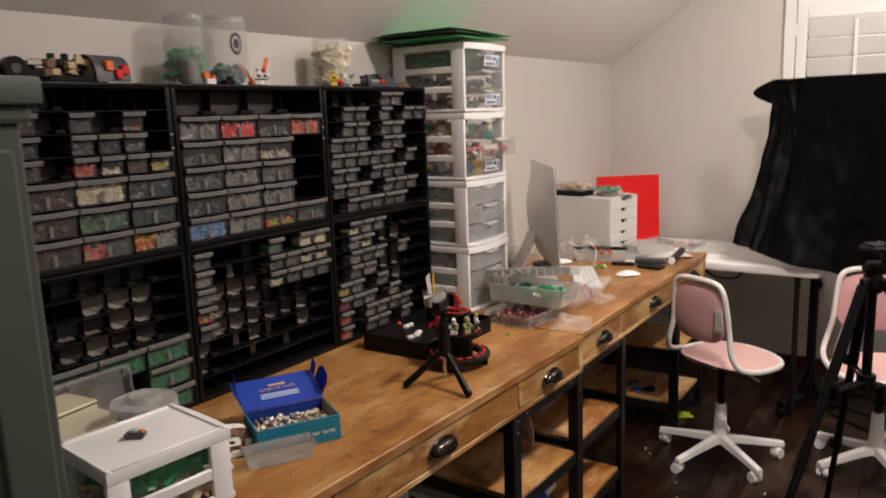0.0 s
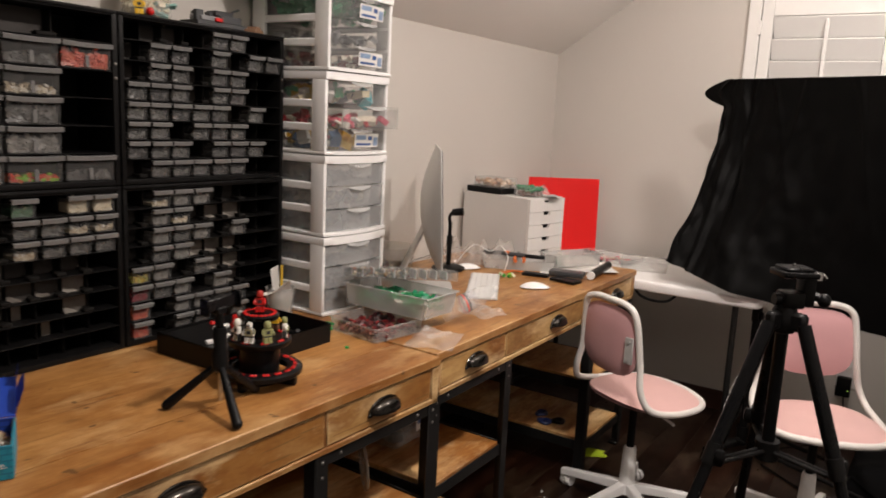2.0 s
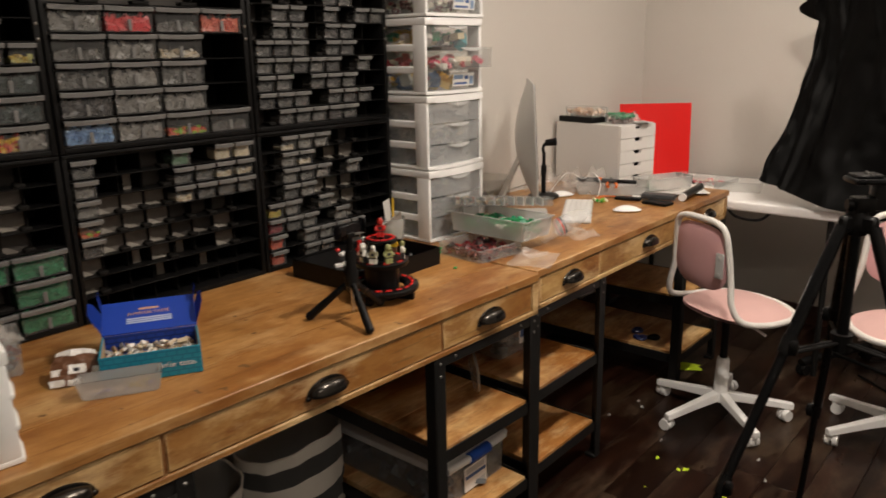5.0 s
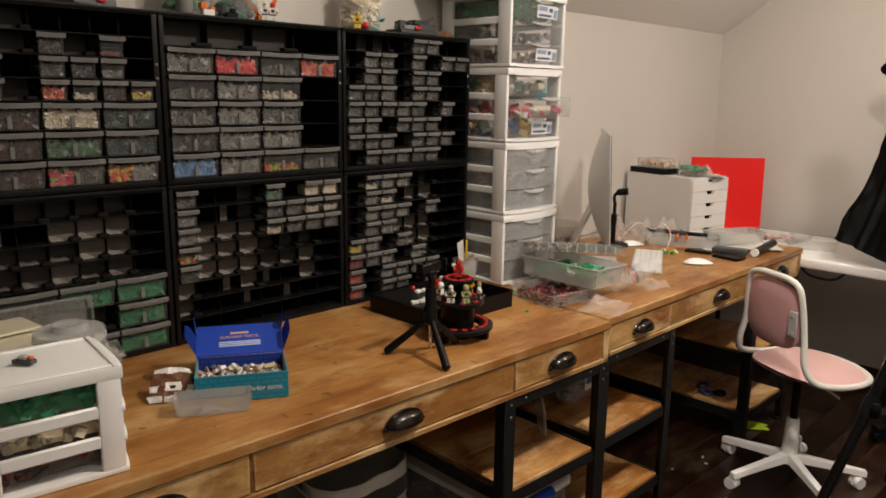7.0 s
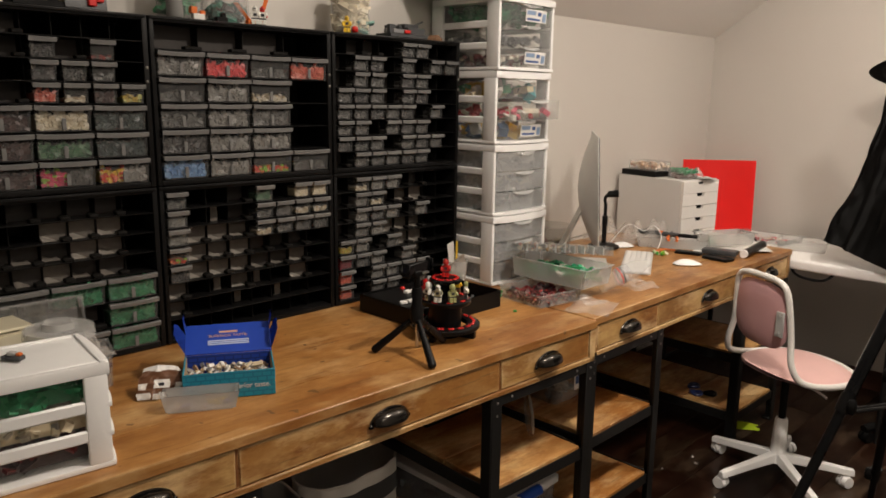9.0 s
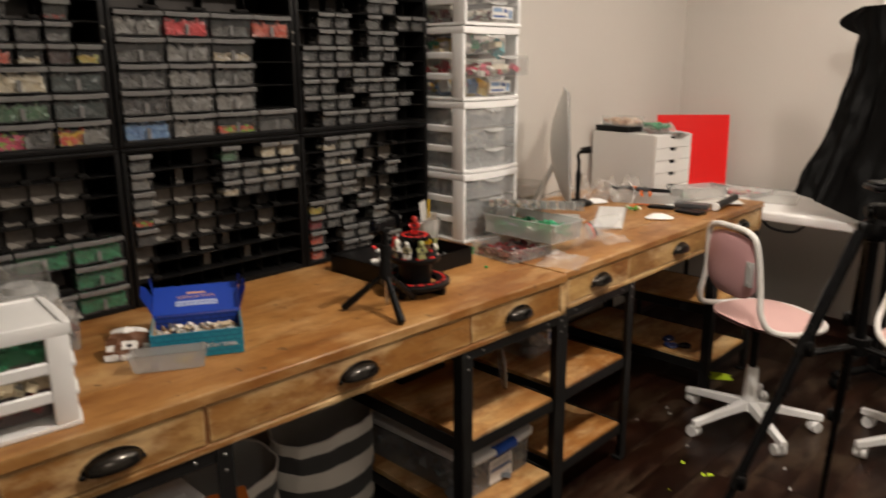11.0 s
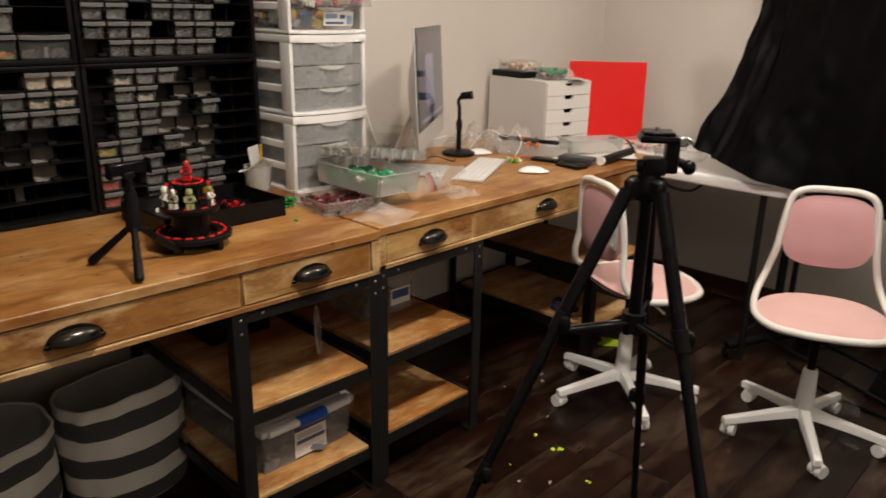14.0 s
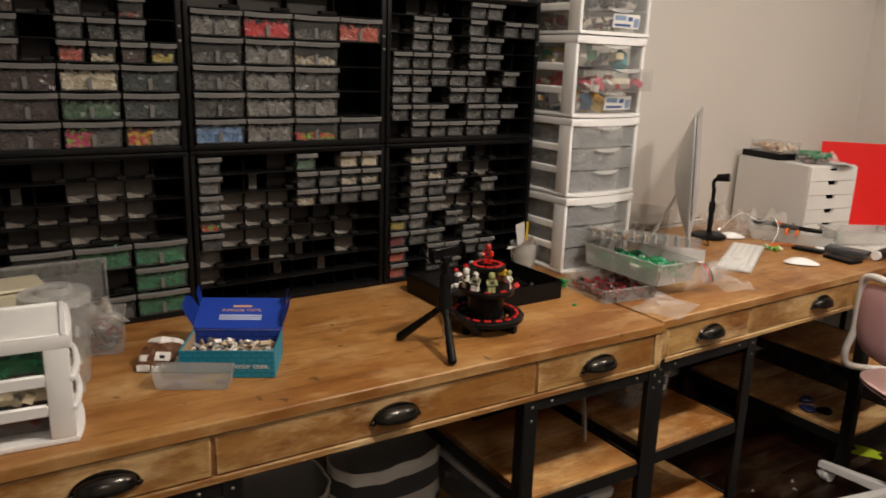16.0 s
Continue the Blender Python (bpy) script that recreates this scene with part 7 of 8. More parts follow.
# ---- loose things between chest, screen and desk end ----
film("plastic_bag", "large crumpled clear plastic bag behind the microphone stand", "plastic bag", pose(-1.555, 3.115, Z0, 0, 0, 15), 0.20, 0.22, 0.10, 13)
film("plastic_bag", "crumpled clear plastic bag leaning on the drawer chest", "plastic bag", pose(-1.405, 3.175, Z0, 0, 0, 50), 0.22, 0.14, 0.12, 14)
film("plastic_bag", "clear plastic bag lying over papers on the desk", "plastic bag", pose(-1.130, 3.335, Z0 + 0.022, 0, 0, -20), 0.24, 0.16, 0.05, 15)
c = open_box("white_tub", "low white oblong tub full of tools on the desk", "tub", pose(-1.290, 3.175, Z0, 0, 0, -62), 0.10, 0.27, 0.040, MILKY, 0.002, 0.10)


def tool(m, grip, label):
    """Pliers: two curved grips and a steel jaw."""
    p = thing("pliers", label, "pliers", m, "hand tools")
    for s in (-1, 1):
        bm = bmesh.new()
        tube(bm, smooth_path([(0.0, 0, 0.006), (0.03, s * 0.012, 0.006), (0.07, s * 0.020, 0.007), (0.11, s * 0.016, 0.006)], 5), 0.0062, 8)
        part("handle", bm, grip, p)
    bm = bmesh.new()
    cyl(bm, (0.0, 0, 0.0005), (0.0, 0, 0.0115), 0.010, seg=12)
    for s in (-1, 1):
        tube(bm, smooth_path([(0.0, s * 0.004, 0.006), (-0.02, s * 0.006, 0.006), (-0.048, s * 0.0015, 0.006)], 4), 0.0045, 6)
    part("jaws", bm, CHROME, p)


tool(pose(-1.305, 3.205, Z0 + 0.043, 0, 4, -60), ORANGE, "pliers with orange grips lying on a white tub")
TL = thing("long_tool", "long dark grey hand tool lying across a white tub", "tool", pose(-1.312, 3.160, Z0 + 0.0445, 0, 0, 15), "hand tools")
bm = bmesh.new()
tube(bm, smooth_path([(-0.125, 0.004, 0.010), (-0.06, 0.010, 0.011), (0.0, 0.004, 0.010), (0.055, 0.0, 0.010)], 5), 0.0098, 10)
part("handle", bm, DARK_GREY, TL)
bm = bmesh.new()
tube(bm, smooth_path([(0.050, 0.0, 0.010), (0.085, -0.003, 0.0105), (0.118, 0.004, 0.010), (0.130, 0.010, 0.009)], 5), 0.0085, 10)
part("head", bm, BLACK_PLASTIC, TL, "black rounded tool head")
bm = bmesh.new()
tube(bm, smooth_path([(-0.030, 0.010, 0.011), (-0.012, 0.006, 0.011)], 4), 0.0108, 10)
part("collar", bm, ORANGE, TL, "orange collar")
bm = bmesh.new()
sheet(bm, lambda u, v: Vector((-0.011 + 0.022 * u, -0.055 + 0.11 * v, 0.0015 + 0.018 * math.sin(math.pi * v) ** 2 * 0.4)), 3, 12, thick=0.002)
solid("orange_strap", bm, ORANGE, "short orange plastic strap on the desk", "strap", pose(-1.262, 3.070, Z0, 0, 0, -25))
# white power leads
bm = bmesh.new()
tube(bm, smooth_path([(-1.50, 3.02, Z0 + 0.005), (-1.44, 3.06, Z0 + 0.09), (-1.40, 3.13, Z0 + 0.06), (-1.37, 3.16, Z0 + 0.085), (-1.31, 3.12, Z0 + 0.05), (-1.29, 3.06, Z0 + 0.004)], 6), 0.0016, 6)
solid("white_cable", bm, WHITE_PLASTIC, "thin looping white cable on the desk", "cable")
bm = bmesh.new()
tube(bm, smooth_path([(-1.40, 2.78, Z0 + 0.10), (-1.50, 2.70, Z0 + 0.06), (-1.58, 2.64, Z0 + 0.008), (-1.64, 2.60, Z0 + 0.16), (-1.66, 2.58, Z0 + 0.33)], 6), 0.0025, 6)
solid("white_cable", bm, WHITE_PLASTIC, "white power cable running up the wall behind the screen", "cable")
bm = bmesh.new()
tube(bm, smooth_path([(-1.48, 2.86, Z0 + 0.003), (-1.42, 2.84, Z0 + 0.012), (-1.38, 2.80, Z0 + 0.003), (-1.43, 2.76, Z0 + 0.02), (-1.50, 2.78, Z0 + 0.003)], 5), 0.002, 6)
solid("black_cable", bm, BLACK_PLASTIC, "short black cable behind the screen", "cable")
# little green and white pieces
bm = bmesh.new()
heap(bm, -0.035, 0.035, -0.02, 0.02, 0.004, 0.004, 12, 0.014, random.Random(5))
solid("brick_scatter", bm, bits("green_white_bricks", [(0.05, 0.35, 0.05), (0.7, 0.68, 0.5), (0.3, 0.5, 0.05)]), "few green and pale bricks scattered on the desk", "toy bricks", pose(-1.235, 2.985, Z0), kind="stuff")
# papers, black wallet and phone, roll
for k, (x, y, a) in enumerate(((-1.135, 3.255, 24), (-1.10, 3.33, -12), (-1.05, 3.40, 35))):
    bm = bmesh.new()
    sheet(bm, lambda u, v: Vector((-0.08 + 0.16 * u, -0.11 + 0.22 * v, 0.0012 + 0.004 * math.sin(3 * v + k) ** 2 * u)), 6, 8, thick=0.0006)
    solid("paper_sheet", bm, PAPER, "loose white printed paper on the desk", "paper", pose(x, y, Z0 + 0.003 * k, 0, 0, a), "loose papers")
for k, (x, y, a, lx, ly) in enumerate(((-1.055, 3.142, 12, 0.135, 0.060), (-1.028, 3.068, -8, 0.110, 0.060), (-1.163, 3.085, 14, 0.105, 0.042))):
    bm = bmesh.new()
    hc = 0.010 if k else 0.018
    box(bm, -lx / 2, lx / 2, -ly / 2, ly / 2, 0, hc, 0.003, seg=2)
    box(bm, -lx / 2 + 0.008, lx / 2 - 0.008, -ly / 2 + 0.006, ly / 2 - 0.006, hc, hc + 0.0012)
    solid("black_wallet", bm, BLACK_PLASTIC if k else DARK_GREY, "small flat black case lying on papers", "case", pose(x, y, Z0 + (0.009, 0.0005, 0.0005)[k], 0, 0, a), "small black cases")
bm = bmesh.new()
cyl(bm, (-0.132, 0, 0.017), (0.132, 0, 0.017), 0.0165, seg=18)
RO = thing("black_roll", "black rolled tube with a white end on the desk corner", "roll", pose(-0.985, 3.310, Z0 + 0.001, 0, 0, 97))
part("tube", bm, BLACK_PLASTIC, RO)
bm = bmesh.new()
cyl(bm, (-0.146, 0, 0.017), (-0.131, 0, 0.017), 0.0158, seg=18)
part("end_cap", bm, WHITE_PLASTIC, RO, "white end cap")
bm = bmesh.new()
heap(bm, -0.025, 0.025, -0.015, 0.015, 0.004, 0.010, 12, 0.014, random.Random(15))
solid("brick_clump", bm, GREEN, "few green bricks under a clear bag", "toy bricks", pose(-1.165, 3.290, Z0 + 0.014, 0, 0, -27))
open_box("clear_lid_box", "upturned frosted clear plastic box lying on papers", "storage box", pose(-1.140, 3.362, Z0 + 0.0125, 0, 0, -27), 0.105, 0.235, 0.050, MILKY, 0.0018, 0.05, 0.004)

# ---- on the folding table ----
c = open_box("shallow_clear_box", "shallow clear lid with red pieces on the folding table", "lid", pose(-1.19, 3.93, FT_Z + 0.001, 0, 0, -6), 0.30, 0.20, 0.022, CLEAR, 0.002, 0.02, 0.006)
loose(c, [PINKMIX], -0.10, 0.12, -0.07, 0.07, 0.003, 0.006, 40, 0.012, 61)
c = open_box("shallow_clear_box", "empty clear plastic lid on the folding table", "lid", pose(-0.965, 3.82, FT_Z + 0.001, 0, 0, 14), 0.20, 0.16, 0.045, CLEAR, 0.002, 0.04, 0.005)
for k in range(3):
    bm = bmesh.new()
    sheet(bm, lambda u, v: Vector((-0.10 + 0.2 * u, -0.07 + 0.14 * v, 0.001 + 0.003 * math.sin(3 * u + k) ** 2)), 6, 5, thick=0.0005)
    solid("paper_sheet", bm, PAPER, "loose paper on the folding table by the wall", "paper", pose(-1.40 + 0.05 * k, 3.66 + 0.04 * k, FT_Z + 0.001 + 0.004 * k, 0, 0, 15 * k), "loose papers")
bm = bmesh.new()
tube(bm, smooth_path([(-1.245, 3.62, FT_Z + 0.06), (-1.20, 3.63, FT_Z + 0.075), (-1.15, 3.66, FT_Z + 0.07), (-1.12, 3.70, FT_Z + 0.01)], 5), 0.004, 6)
solid("black_cable", bm, BLACK_PLASTIC, "short stiff black cable beside the red plate", "cable")

# ---- clear tub behind the computer ----
c = thing("round_tub", "large round clear plastic tub of odd parts by the wall", "tub", pose(-1.555, 2.645, Z0))
bm = bmesh.new()
lathe(bm, [(0.0, 0.001), (0.080, 0.001), (0.085, 0.01), (0.094, 0.112), (0.099, 0.113), (0.099, 0.121), (0.092, 0.121), (0.083, 0.012), (0.0, 0.004)], 30)
part("shell", bm, CLEAR, c)
loose(c, [SANDY, GREY_FILL, MAROON], -0.05, 0.05, -0.05, 0.05, 0.006, 0.05, 90, 0.016, 71)

# ---- wall outlet with plug-in adapter ----
OU = thing("wall_outlet", "white wall outlet with a black plug-in adapter", "outlet", pose(-0.115, FAR_Y, 0.312))
bm = bmesh.new()
box(bm, -0.043, 0.043, -0.006, 0, -0.062, 0.062, 0.003, seg=2)
part("plate", bm, WHITE_PLASTIC, OU)
for z in (-0.022, 0.022):
    bm = bmesh.new()
    box(bm, -0.017, 0.017, -0.0085, -0.006, z - 0.014, z + 0.014, 0.003)
    part("socket", bm, WHITE_BOARD, OU)
bm = bmesh.new()
box(bm, -0.036, 0.024, -0.042, -0.0086, -0.100, -0.008, 0.006, seg=2)
ad = part("adapter", bm, BLACK_PLASTIC, OU, "black plug-in adapter")
bm = bmesh.new()
blob(bm, 0.012, -0.0425, -0.066, 0.0028, 0.002, 0.0016, 8, 6)
part("indicator_light", bm, glowing("green_led", (0.55, 1.0, 0.1), 2.0), ad, "small green indicator light")

# ---- floor: bag, paper, scraps ----
BG = thing("black_bag", "black nylon equipment bag lying by the wall", "bag", pose(0.300, 3.870, 0.0, 0, 0, -2))
bm = bmesh.new()


def bag(u, v, top):
    x, y = (u - 0.5) * 0.68, (v - 0.5) * 0.50
    e = (1 - abs(2 * u - 1) ** 9) * (1 - abs(2 * v - 1) ** 7)
    n = noise.noise(Vector((x * 6, y * 6, 2)))
    return Vector((x, y, 0.001 + (0.150 * e ** 0.50 * (0.9 + 0.22 * n)) * top))


sheet(bm, lambda u, v: bag(u, v, 1), 30, 22)
sheet(bm, lambda u, v: bag(u, v, 0), 4, 4)
part("body", bm, BLACK_NYLON, BG)
for k in range(7):
    bm = bmesh.new()
    x = -0.14 + 0.045 * k
    sheet(bm, lambda u, v: bag(0.5 + (x + 0.034 * u) / 0.68, 0.40 + 0.022 * v, 1) + Vector((0, 0, 0.0025)), 3, 3)
    part("printed_bar", bm, GREY_PLASTIC, BG, "worn grey printed marking")
bm = bmesh.new()
tube(bm, smooth_path([(-0.31, -0.23, 0.08), (-0.15, -0.275, 0.016), (0.05, -0.285, 0.012), (0.29, -0.24, 0.08)], 6), 0.010, 8, False, 0, 0.3)
part("carry_strap", bm, BLACK_NYLON, BG)


def scrap(name, label, category, x, y, s, turn, material, fold=0.012, group=""):
    bm = bmesh.new()
    sheet(bm, lambda u, v: Vector(((u - 0.5) * s * (1 + 0.2 * math.sin(7 * v)), (v - 0.5) * s * 0.8, 0.0012 + fold * abs(math.sin(2.3 * u + 1.1 * v + turn)) * (u + v) / 2)), 7, 6, thick=0.0004)
    solid(name, bm, material, label, category, pose(x, y, 0.0005, 0, 0, turn), group)


scrap("paper_note", "crumpled neon-yellow paper note on the floor", "paper", -0.955, 3.346, 0.090, 25, NEON_PAPER, 0.012)
rng = random.Random(77)
for x, y, s in ((-0.632, 2.527, 0.030), (-0.650, 2.512, 0.018), (-0.739, 2.539, 0.014), (-0.467, 2.445, 0.012), (-0.486, 2.100, 0.060), (-0.411, 2.290, 0.016), (-0.693, 2.347, 0.010), (-0.476, 2.447, 0.014)):
    scrap("paper_scrap", "tiny neon-yellow paper scrap on the floor", "paper scrap", x, y, 0.75 * s, rng.uniform(0, 360), NEON_PAPER, 0.006, "paper scraps")
scrap("foil_wrapper", "crumpled tan snack wrapper on the floor", "wrapper", 0.353, 3.407, 0.042, 75, CARD, 0.010)
for x, y, s, t in ((-1.181, 1.526, 0.035, 40), (-0.95, 2.86, 0.013, 10), (-0.985, 2.90, 0.010, 70), (-0.46, 2.74, 0.009, 30), (-1.02, 2.72, 0.009, 0), (-0.62, 2.30, 0.008, 20), (-0.55, 2.36, 0.007, 50), (-0.40, 2.62, 0.008, 80), (-0.78, 2.66, 0.007, 15)):
    scrap("plastic_scrap", "small scrap of clear plastic on the floor", "plastic scrap", x, y, s, t, LIGHT_GREY, 0.01, "plastic scraps")
film("plastic_bag", "crumpled clear plastic wrap on the floor behind a chair", "plastic bag", pose(-0.095, 3.465, 0.001, 0, 0, 20), 0.15, 0.10, 0.05, 18, WRAP)
film("plastic_bag", "small clear plastic wrap on the floor under a chair", "plastic bag", pose(0.015, 3.25, 0.001, 0, 0, -15), 0.085, 0.055, 0.022, 21, WRAP)
bm = bmesh.new()
tube(bm, smooth_path([(-0.35, 3.70, 0.006), (-0.15, 3.55, 0.006), (0.05, 3.50, 0.006), (0.22, 3.42, 0.006), (0.42, 3.30, 0.006)], 6), 0.005, 6)
solid("black_cable", bm, BLACK_PLASTIC, "black cable trailing over the floor", "cable")
bm = bmesh.new()
tube(bm, smooth_path([(-0.112, FAR_Y - 0.030, 0.30), (-0.115, FAR_Y - 0.035, 0.20), (-0.10, FAR_Y - 0.04, 0.05), (-0.20, 4.08, 0.006), (-0.34, 3.90, 0.006)], 6), 0.003, 6)
solid("black_cable", bm, BLACK_PLASTIC, "thin black adapter cable hanging down the wall", "cable")


# ---- under the desks ----
def basket(m, label, seed, r=0.172, h=0.315):
    """A soft canvas basket with broad stripes and a slumped rim."""
    b = thing("canvas_basket", label, "basket", m, "striped baskets")
    bm = bmesh.new()

    def wall(u, v, inner=0.0):
        a = 2 * math.pi * u
        p = Vector((math.cos(a) * 1.2, math.sin(a) * 1.2, v * 1.3 + seed))
        k = 1 + 0.07 * noise.noise(p) + 0.06 * noise.noise(p * 2.3) + 0.035 * noise.noise(Vector((p.x * 3.2, p.y * 3.2, p.z * 6.5))) - 0.05 * (1 - v) ** 4
        rim = (0.012 * math.sin(a + seed) + 0.008 * math.sin(3 * a + 2 * seed)) * v ** 2
        return Vector(((r * k - inner) * math.cos(a), (r * k - inner) * math.sin(a), 0.002 + (h + rim) * v))
    nu, edges = 56, (0.0, 0.16, 0.345, 0.53, 0.715, 0.89, 1.0)
    for band, (lo, hi) in enumerate(zip(edges, edges[1:])):
        sheet(bm, lambda u, v: wall(u, lo + (hi - lo) * v), nu, 4, band % 2)
    bmesh.ops.remove_doubles(bm, verts=bm.verts, dist=0.0002)
    part("wall", bm, [CANVAS_DARK, CANVAS_LIGHT], b, "charcoal and cream striped canvas wall")
    bm = bmesh.new()
    sheet(bm, lambda u, v: wall(u, v, 0.005), nu, 6)
    lathe(bm, [(0.0, 0.004), (r * 0.93, 0.004)], 40)
    part("lining", bm, CANVAS_GREY, b, "grey canvas lining")
    bm = bmesh.new()
    tube(bm, [wall(i / 56, 1.0) for i in range(56)], 0.004, 6, True)
    part("rim", bm, CANVAS_LIGHT, b, "cream piped rim")
    return b


basket(pose(-1.418, 1.485, 0) @ Matrix.Diagonal((0.74, 1, 1, 1)), "round charcoal and cream striped canvas basket under the desk", 0.6, 0.172, 0.325)
basket(pose(-1.409, 1.118, 0, 0, 0, 180) @ Matrix.Diagonal((0.74, 1, 1, 1)), "striped canvas basket with orange cloth under the desk", 2.1, 0.176, 0.305)
bm = bmesh.new()
sheet(bm, lambda u, v: Vector((0.03 * v + 0.004, -0.055 + 0.11 * u, -0.045 * v * (1 - 0.4 * u) + 0.004 * math.sin(9 * u))), 10, 6, thick=0.002)
solid("orange_cloth", bm, plain("orange_cloth", (0.62, 0.16, 0.012), 0.8, vary=0.12), "orange cloth flap hanging over a basket rim", "cloth", pose(-1.292, 1.075, 0.325, 0, 0, -14))


def tote(m, w, dep, h, label, latch, sticker):
    """A grey clear tote with a white-edged lid; front faces +x at x = 0."""
    t = thing("storage_tote", label, "storage tote", m, "storage totes")
    bm = bmesh.new()
    rings = []
    for inset, z in ((0.004, 0), (0.0, h - 0.02), (0.003, h - 0.02), (0.007, 0.003)):
        rings.append([bm.verts.new((x, y, z)) for x, y in ((-inset, inset), (-inset, w - inset), (-dep + inset, w - inset), (-dep + inset, inset))])
    for p, q in zip(rings, rings[1:]):
        for i in range(4):
            bm.faces.new([p[i], p[(i + 1) % 4], q[(i + 1) % 4], q[i]])
    bm.faces.new(rings[0][::-1])
    bm.faces.new(rings[3])
    bmesh.ops.recalc_face_normals(bm, faces=bm.faces)
    part("tub", bm, clear("tote_plastic", (0.90, 0.905, 0.915), 0.30, 0.2, (0.42, 0.43, 0.445)) if "tote_plastic" not in bpy.data.materials else bpy.data.materials["tote_plastic"], t, "grey translucent tub")
    bm = bmesh.new()
    box(bm, -dep - 0.008, 0.010, -0.008, w + 0.008, h - 0.024, h - 0.004, 0.006, seg=2)
    box(bm, -dep + 0.02, -0.02, 0.02, w - 0.02, h - 0.006, h, 0.003)
    part("lid", bm, plain("tote_lid", (0.74, 0.745, 0.75), 0.45, vary=0.06), t, "pale grey snap lid")
    bm = bmesh.new()
    tube(bm, smooth_path([(0.011, 0.012, h - 0.014), (0.016, w * 0.3, h - 0.012), (0.016, w * 0.7, h - 0.012), (0.011, w - 0.012, h - 0.014)], 5), 0.0105, 8)
    part("handle_bar", bm, WHITE_PLASTIC, t, "white handle bar")
    if latch:
        bm = bmesh.new()
        tube(bm, [Vector((0.017, w * q, h - 0.011)) for q in (0.35, 0.45, 0.55, 0.65)], 0.0165, 12)
        part("grip", bm, BLUE_GRIP, t, "bright blue handle grip")
    if sticker:
        bm = bmesh.new()
        for a, b, c, d, s in ((0.34, 0.70, 0.06, 0.62, 0), (0.36, 0.68, 0.34, 0.42, 1), (0.37, 0.66, 0.46, 0.58, 2), (0.56, 0.68, 0.10, 0.20, 2)):
            o = 0.001 + 0.0006 * (s > 0)
            box(bm, 0.0002, o, w * a, w * b, h * c, h * d, 0, None, s)
        part("sticker", bm, [PAPER, LABEL_BLUE, LIGHT_GREY], t, "printed paper sticker")
    return t


NAVY = plain("navy_cord", (0.008, 0.018, 0.085), 0.35)
y1 = DESK_Y0
t = tote(pose(-0.985, y1 + 1.185, 0.1485), 0.292, 0.42, 0.138, "grey clear storage tote with a blue handle grip on the shelf", True, True)
loose(t, [BLUEGREY, GREY_FILL], -0.40, -0.012, 0.012, 0.28, 0.006, 0.06, 160, 0.03, 81)
t = tote(pose(-0.985, y1 + 0.055, 0.4005), 0.325, 0.46, 0.150, "grey clear storage tote with pale lid on the upper shelf", False, False)
loose(t, [SANDY, GREY_FILL], -0.42, -0.012, 0.012, 0.30, 0.006, 0.07, 140, 0.03, 82)
y2 = DESK_Y0 + DESK_L
c = open_box("shoe_box", "clear plastic shoe box with a printed sticker on the shelf", "storage box", pose(-1.232, y2 + 0.245, 0.4005), 0.20, 0.200, 0.122, CLEAR, 0.002, 0.05, 0.006)
loose(c, [GREY_FILL, BLUEGREY], -0.08, 0.08, -0.085, 0.085, 0.004, 0.03, 40, 0.022, 83)
bm = bmesh.new()
box(bm, 0.1035, 0.1042, 0.000, 0.082, 0.028, 0.082, 0, None, 0)
box(bm, 0.1042, 0.1048, 0.005, 0.077, 0.048, 0.076, 0, None, 1)
part("sticker", bm, [PAPER, LABEL_BLUE, PEACH_PRINT], c, "printed paper sticker")
bm = bmesh.new()
lathe(bm, [(0.0, 0.0), (0.066, 0.0), (0.070, 0.003), (0.070, 0.007), (0.064, 0.006), (0.0, 0.005)], 32)
solid("plastic_disc", bm, MILKY, "round milky plastic lid standing on edge on a shelf", "lid", Matrix.Translation((-1.060, y1 + 1.425, 0.4715)) @ pose(0, 0, 0, 86, 0, 139))
bm = bmesh.new()
box(bm, -0.12, 0.12, -0.10, 0.10, 0, 0.13, 0.008, seg=2)
solid("black_box", bm, BLACK_PLASTIC, "black box pushed back on the upper shelf", "box", pose(-1.42, y1 + 1.33, 0.4005))
for k, (x, y, m) in enumerate(((-1.145, 3.045, NAVY), (-1.10, 3.07, BLACK_GLOSS), (-1.19, 3.02, NAVY))):
    bm = bmesh.new()
    tube(bm, smooth_path([(0.035 * math.cos(a), 0.025 * math.sin(a), 0.012 + 0.004 * math.sin(2 * a)) for a in (0, 1.05, 2.1, 3.14, 4.2, 5.24)], 4, True), 0.011, 8, True)
    solid("cable_coil", bm, m, "small coil of blue and black cord on the lower shelf", "cable coil", pose(x + 0.02, y2 + 1.18 + 0.035 * k, 0.1485, 0, 0, 40 * k) @ Matrix.Scale(0.72, 4), "cable coils")

# ---- on top of the cabinets ----
ZK = DESK_Z + 0.0015 + 2 * CAB_H - 0.0005


def bricks(name, label, m, blocks, mats, category="brick model"):
    """A model of stacked bricks: (x, y, z, sx, sy, sz, slot)."""
    bm = bmesh.new()
    for x, y, z, sx, sy, sz, s in blocks:
        box(bm, x - sx / 2, x + sx / 2, y - sy / 2, y + sy / 2, z, z + sz, 0.0012, None, s)
    return solid(name, bm, mats, label, category, m)


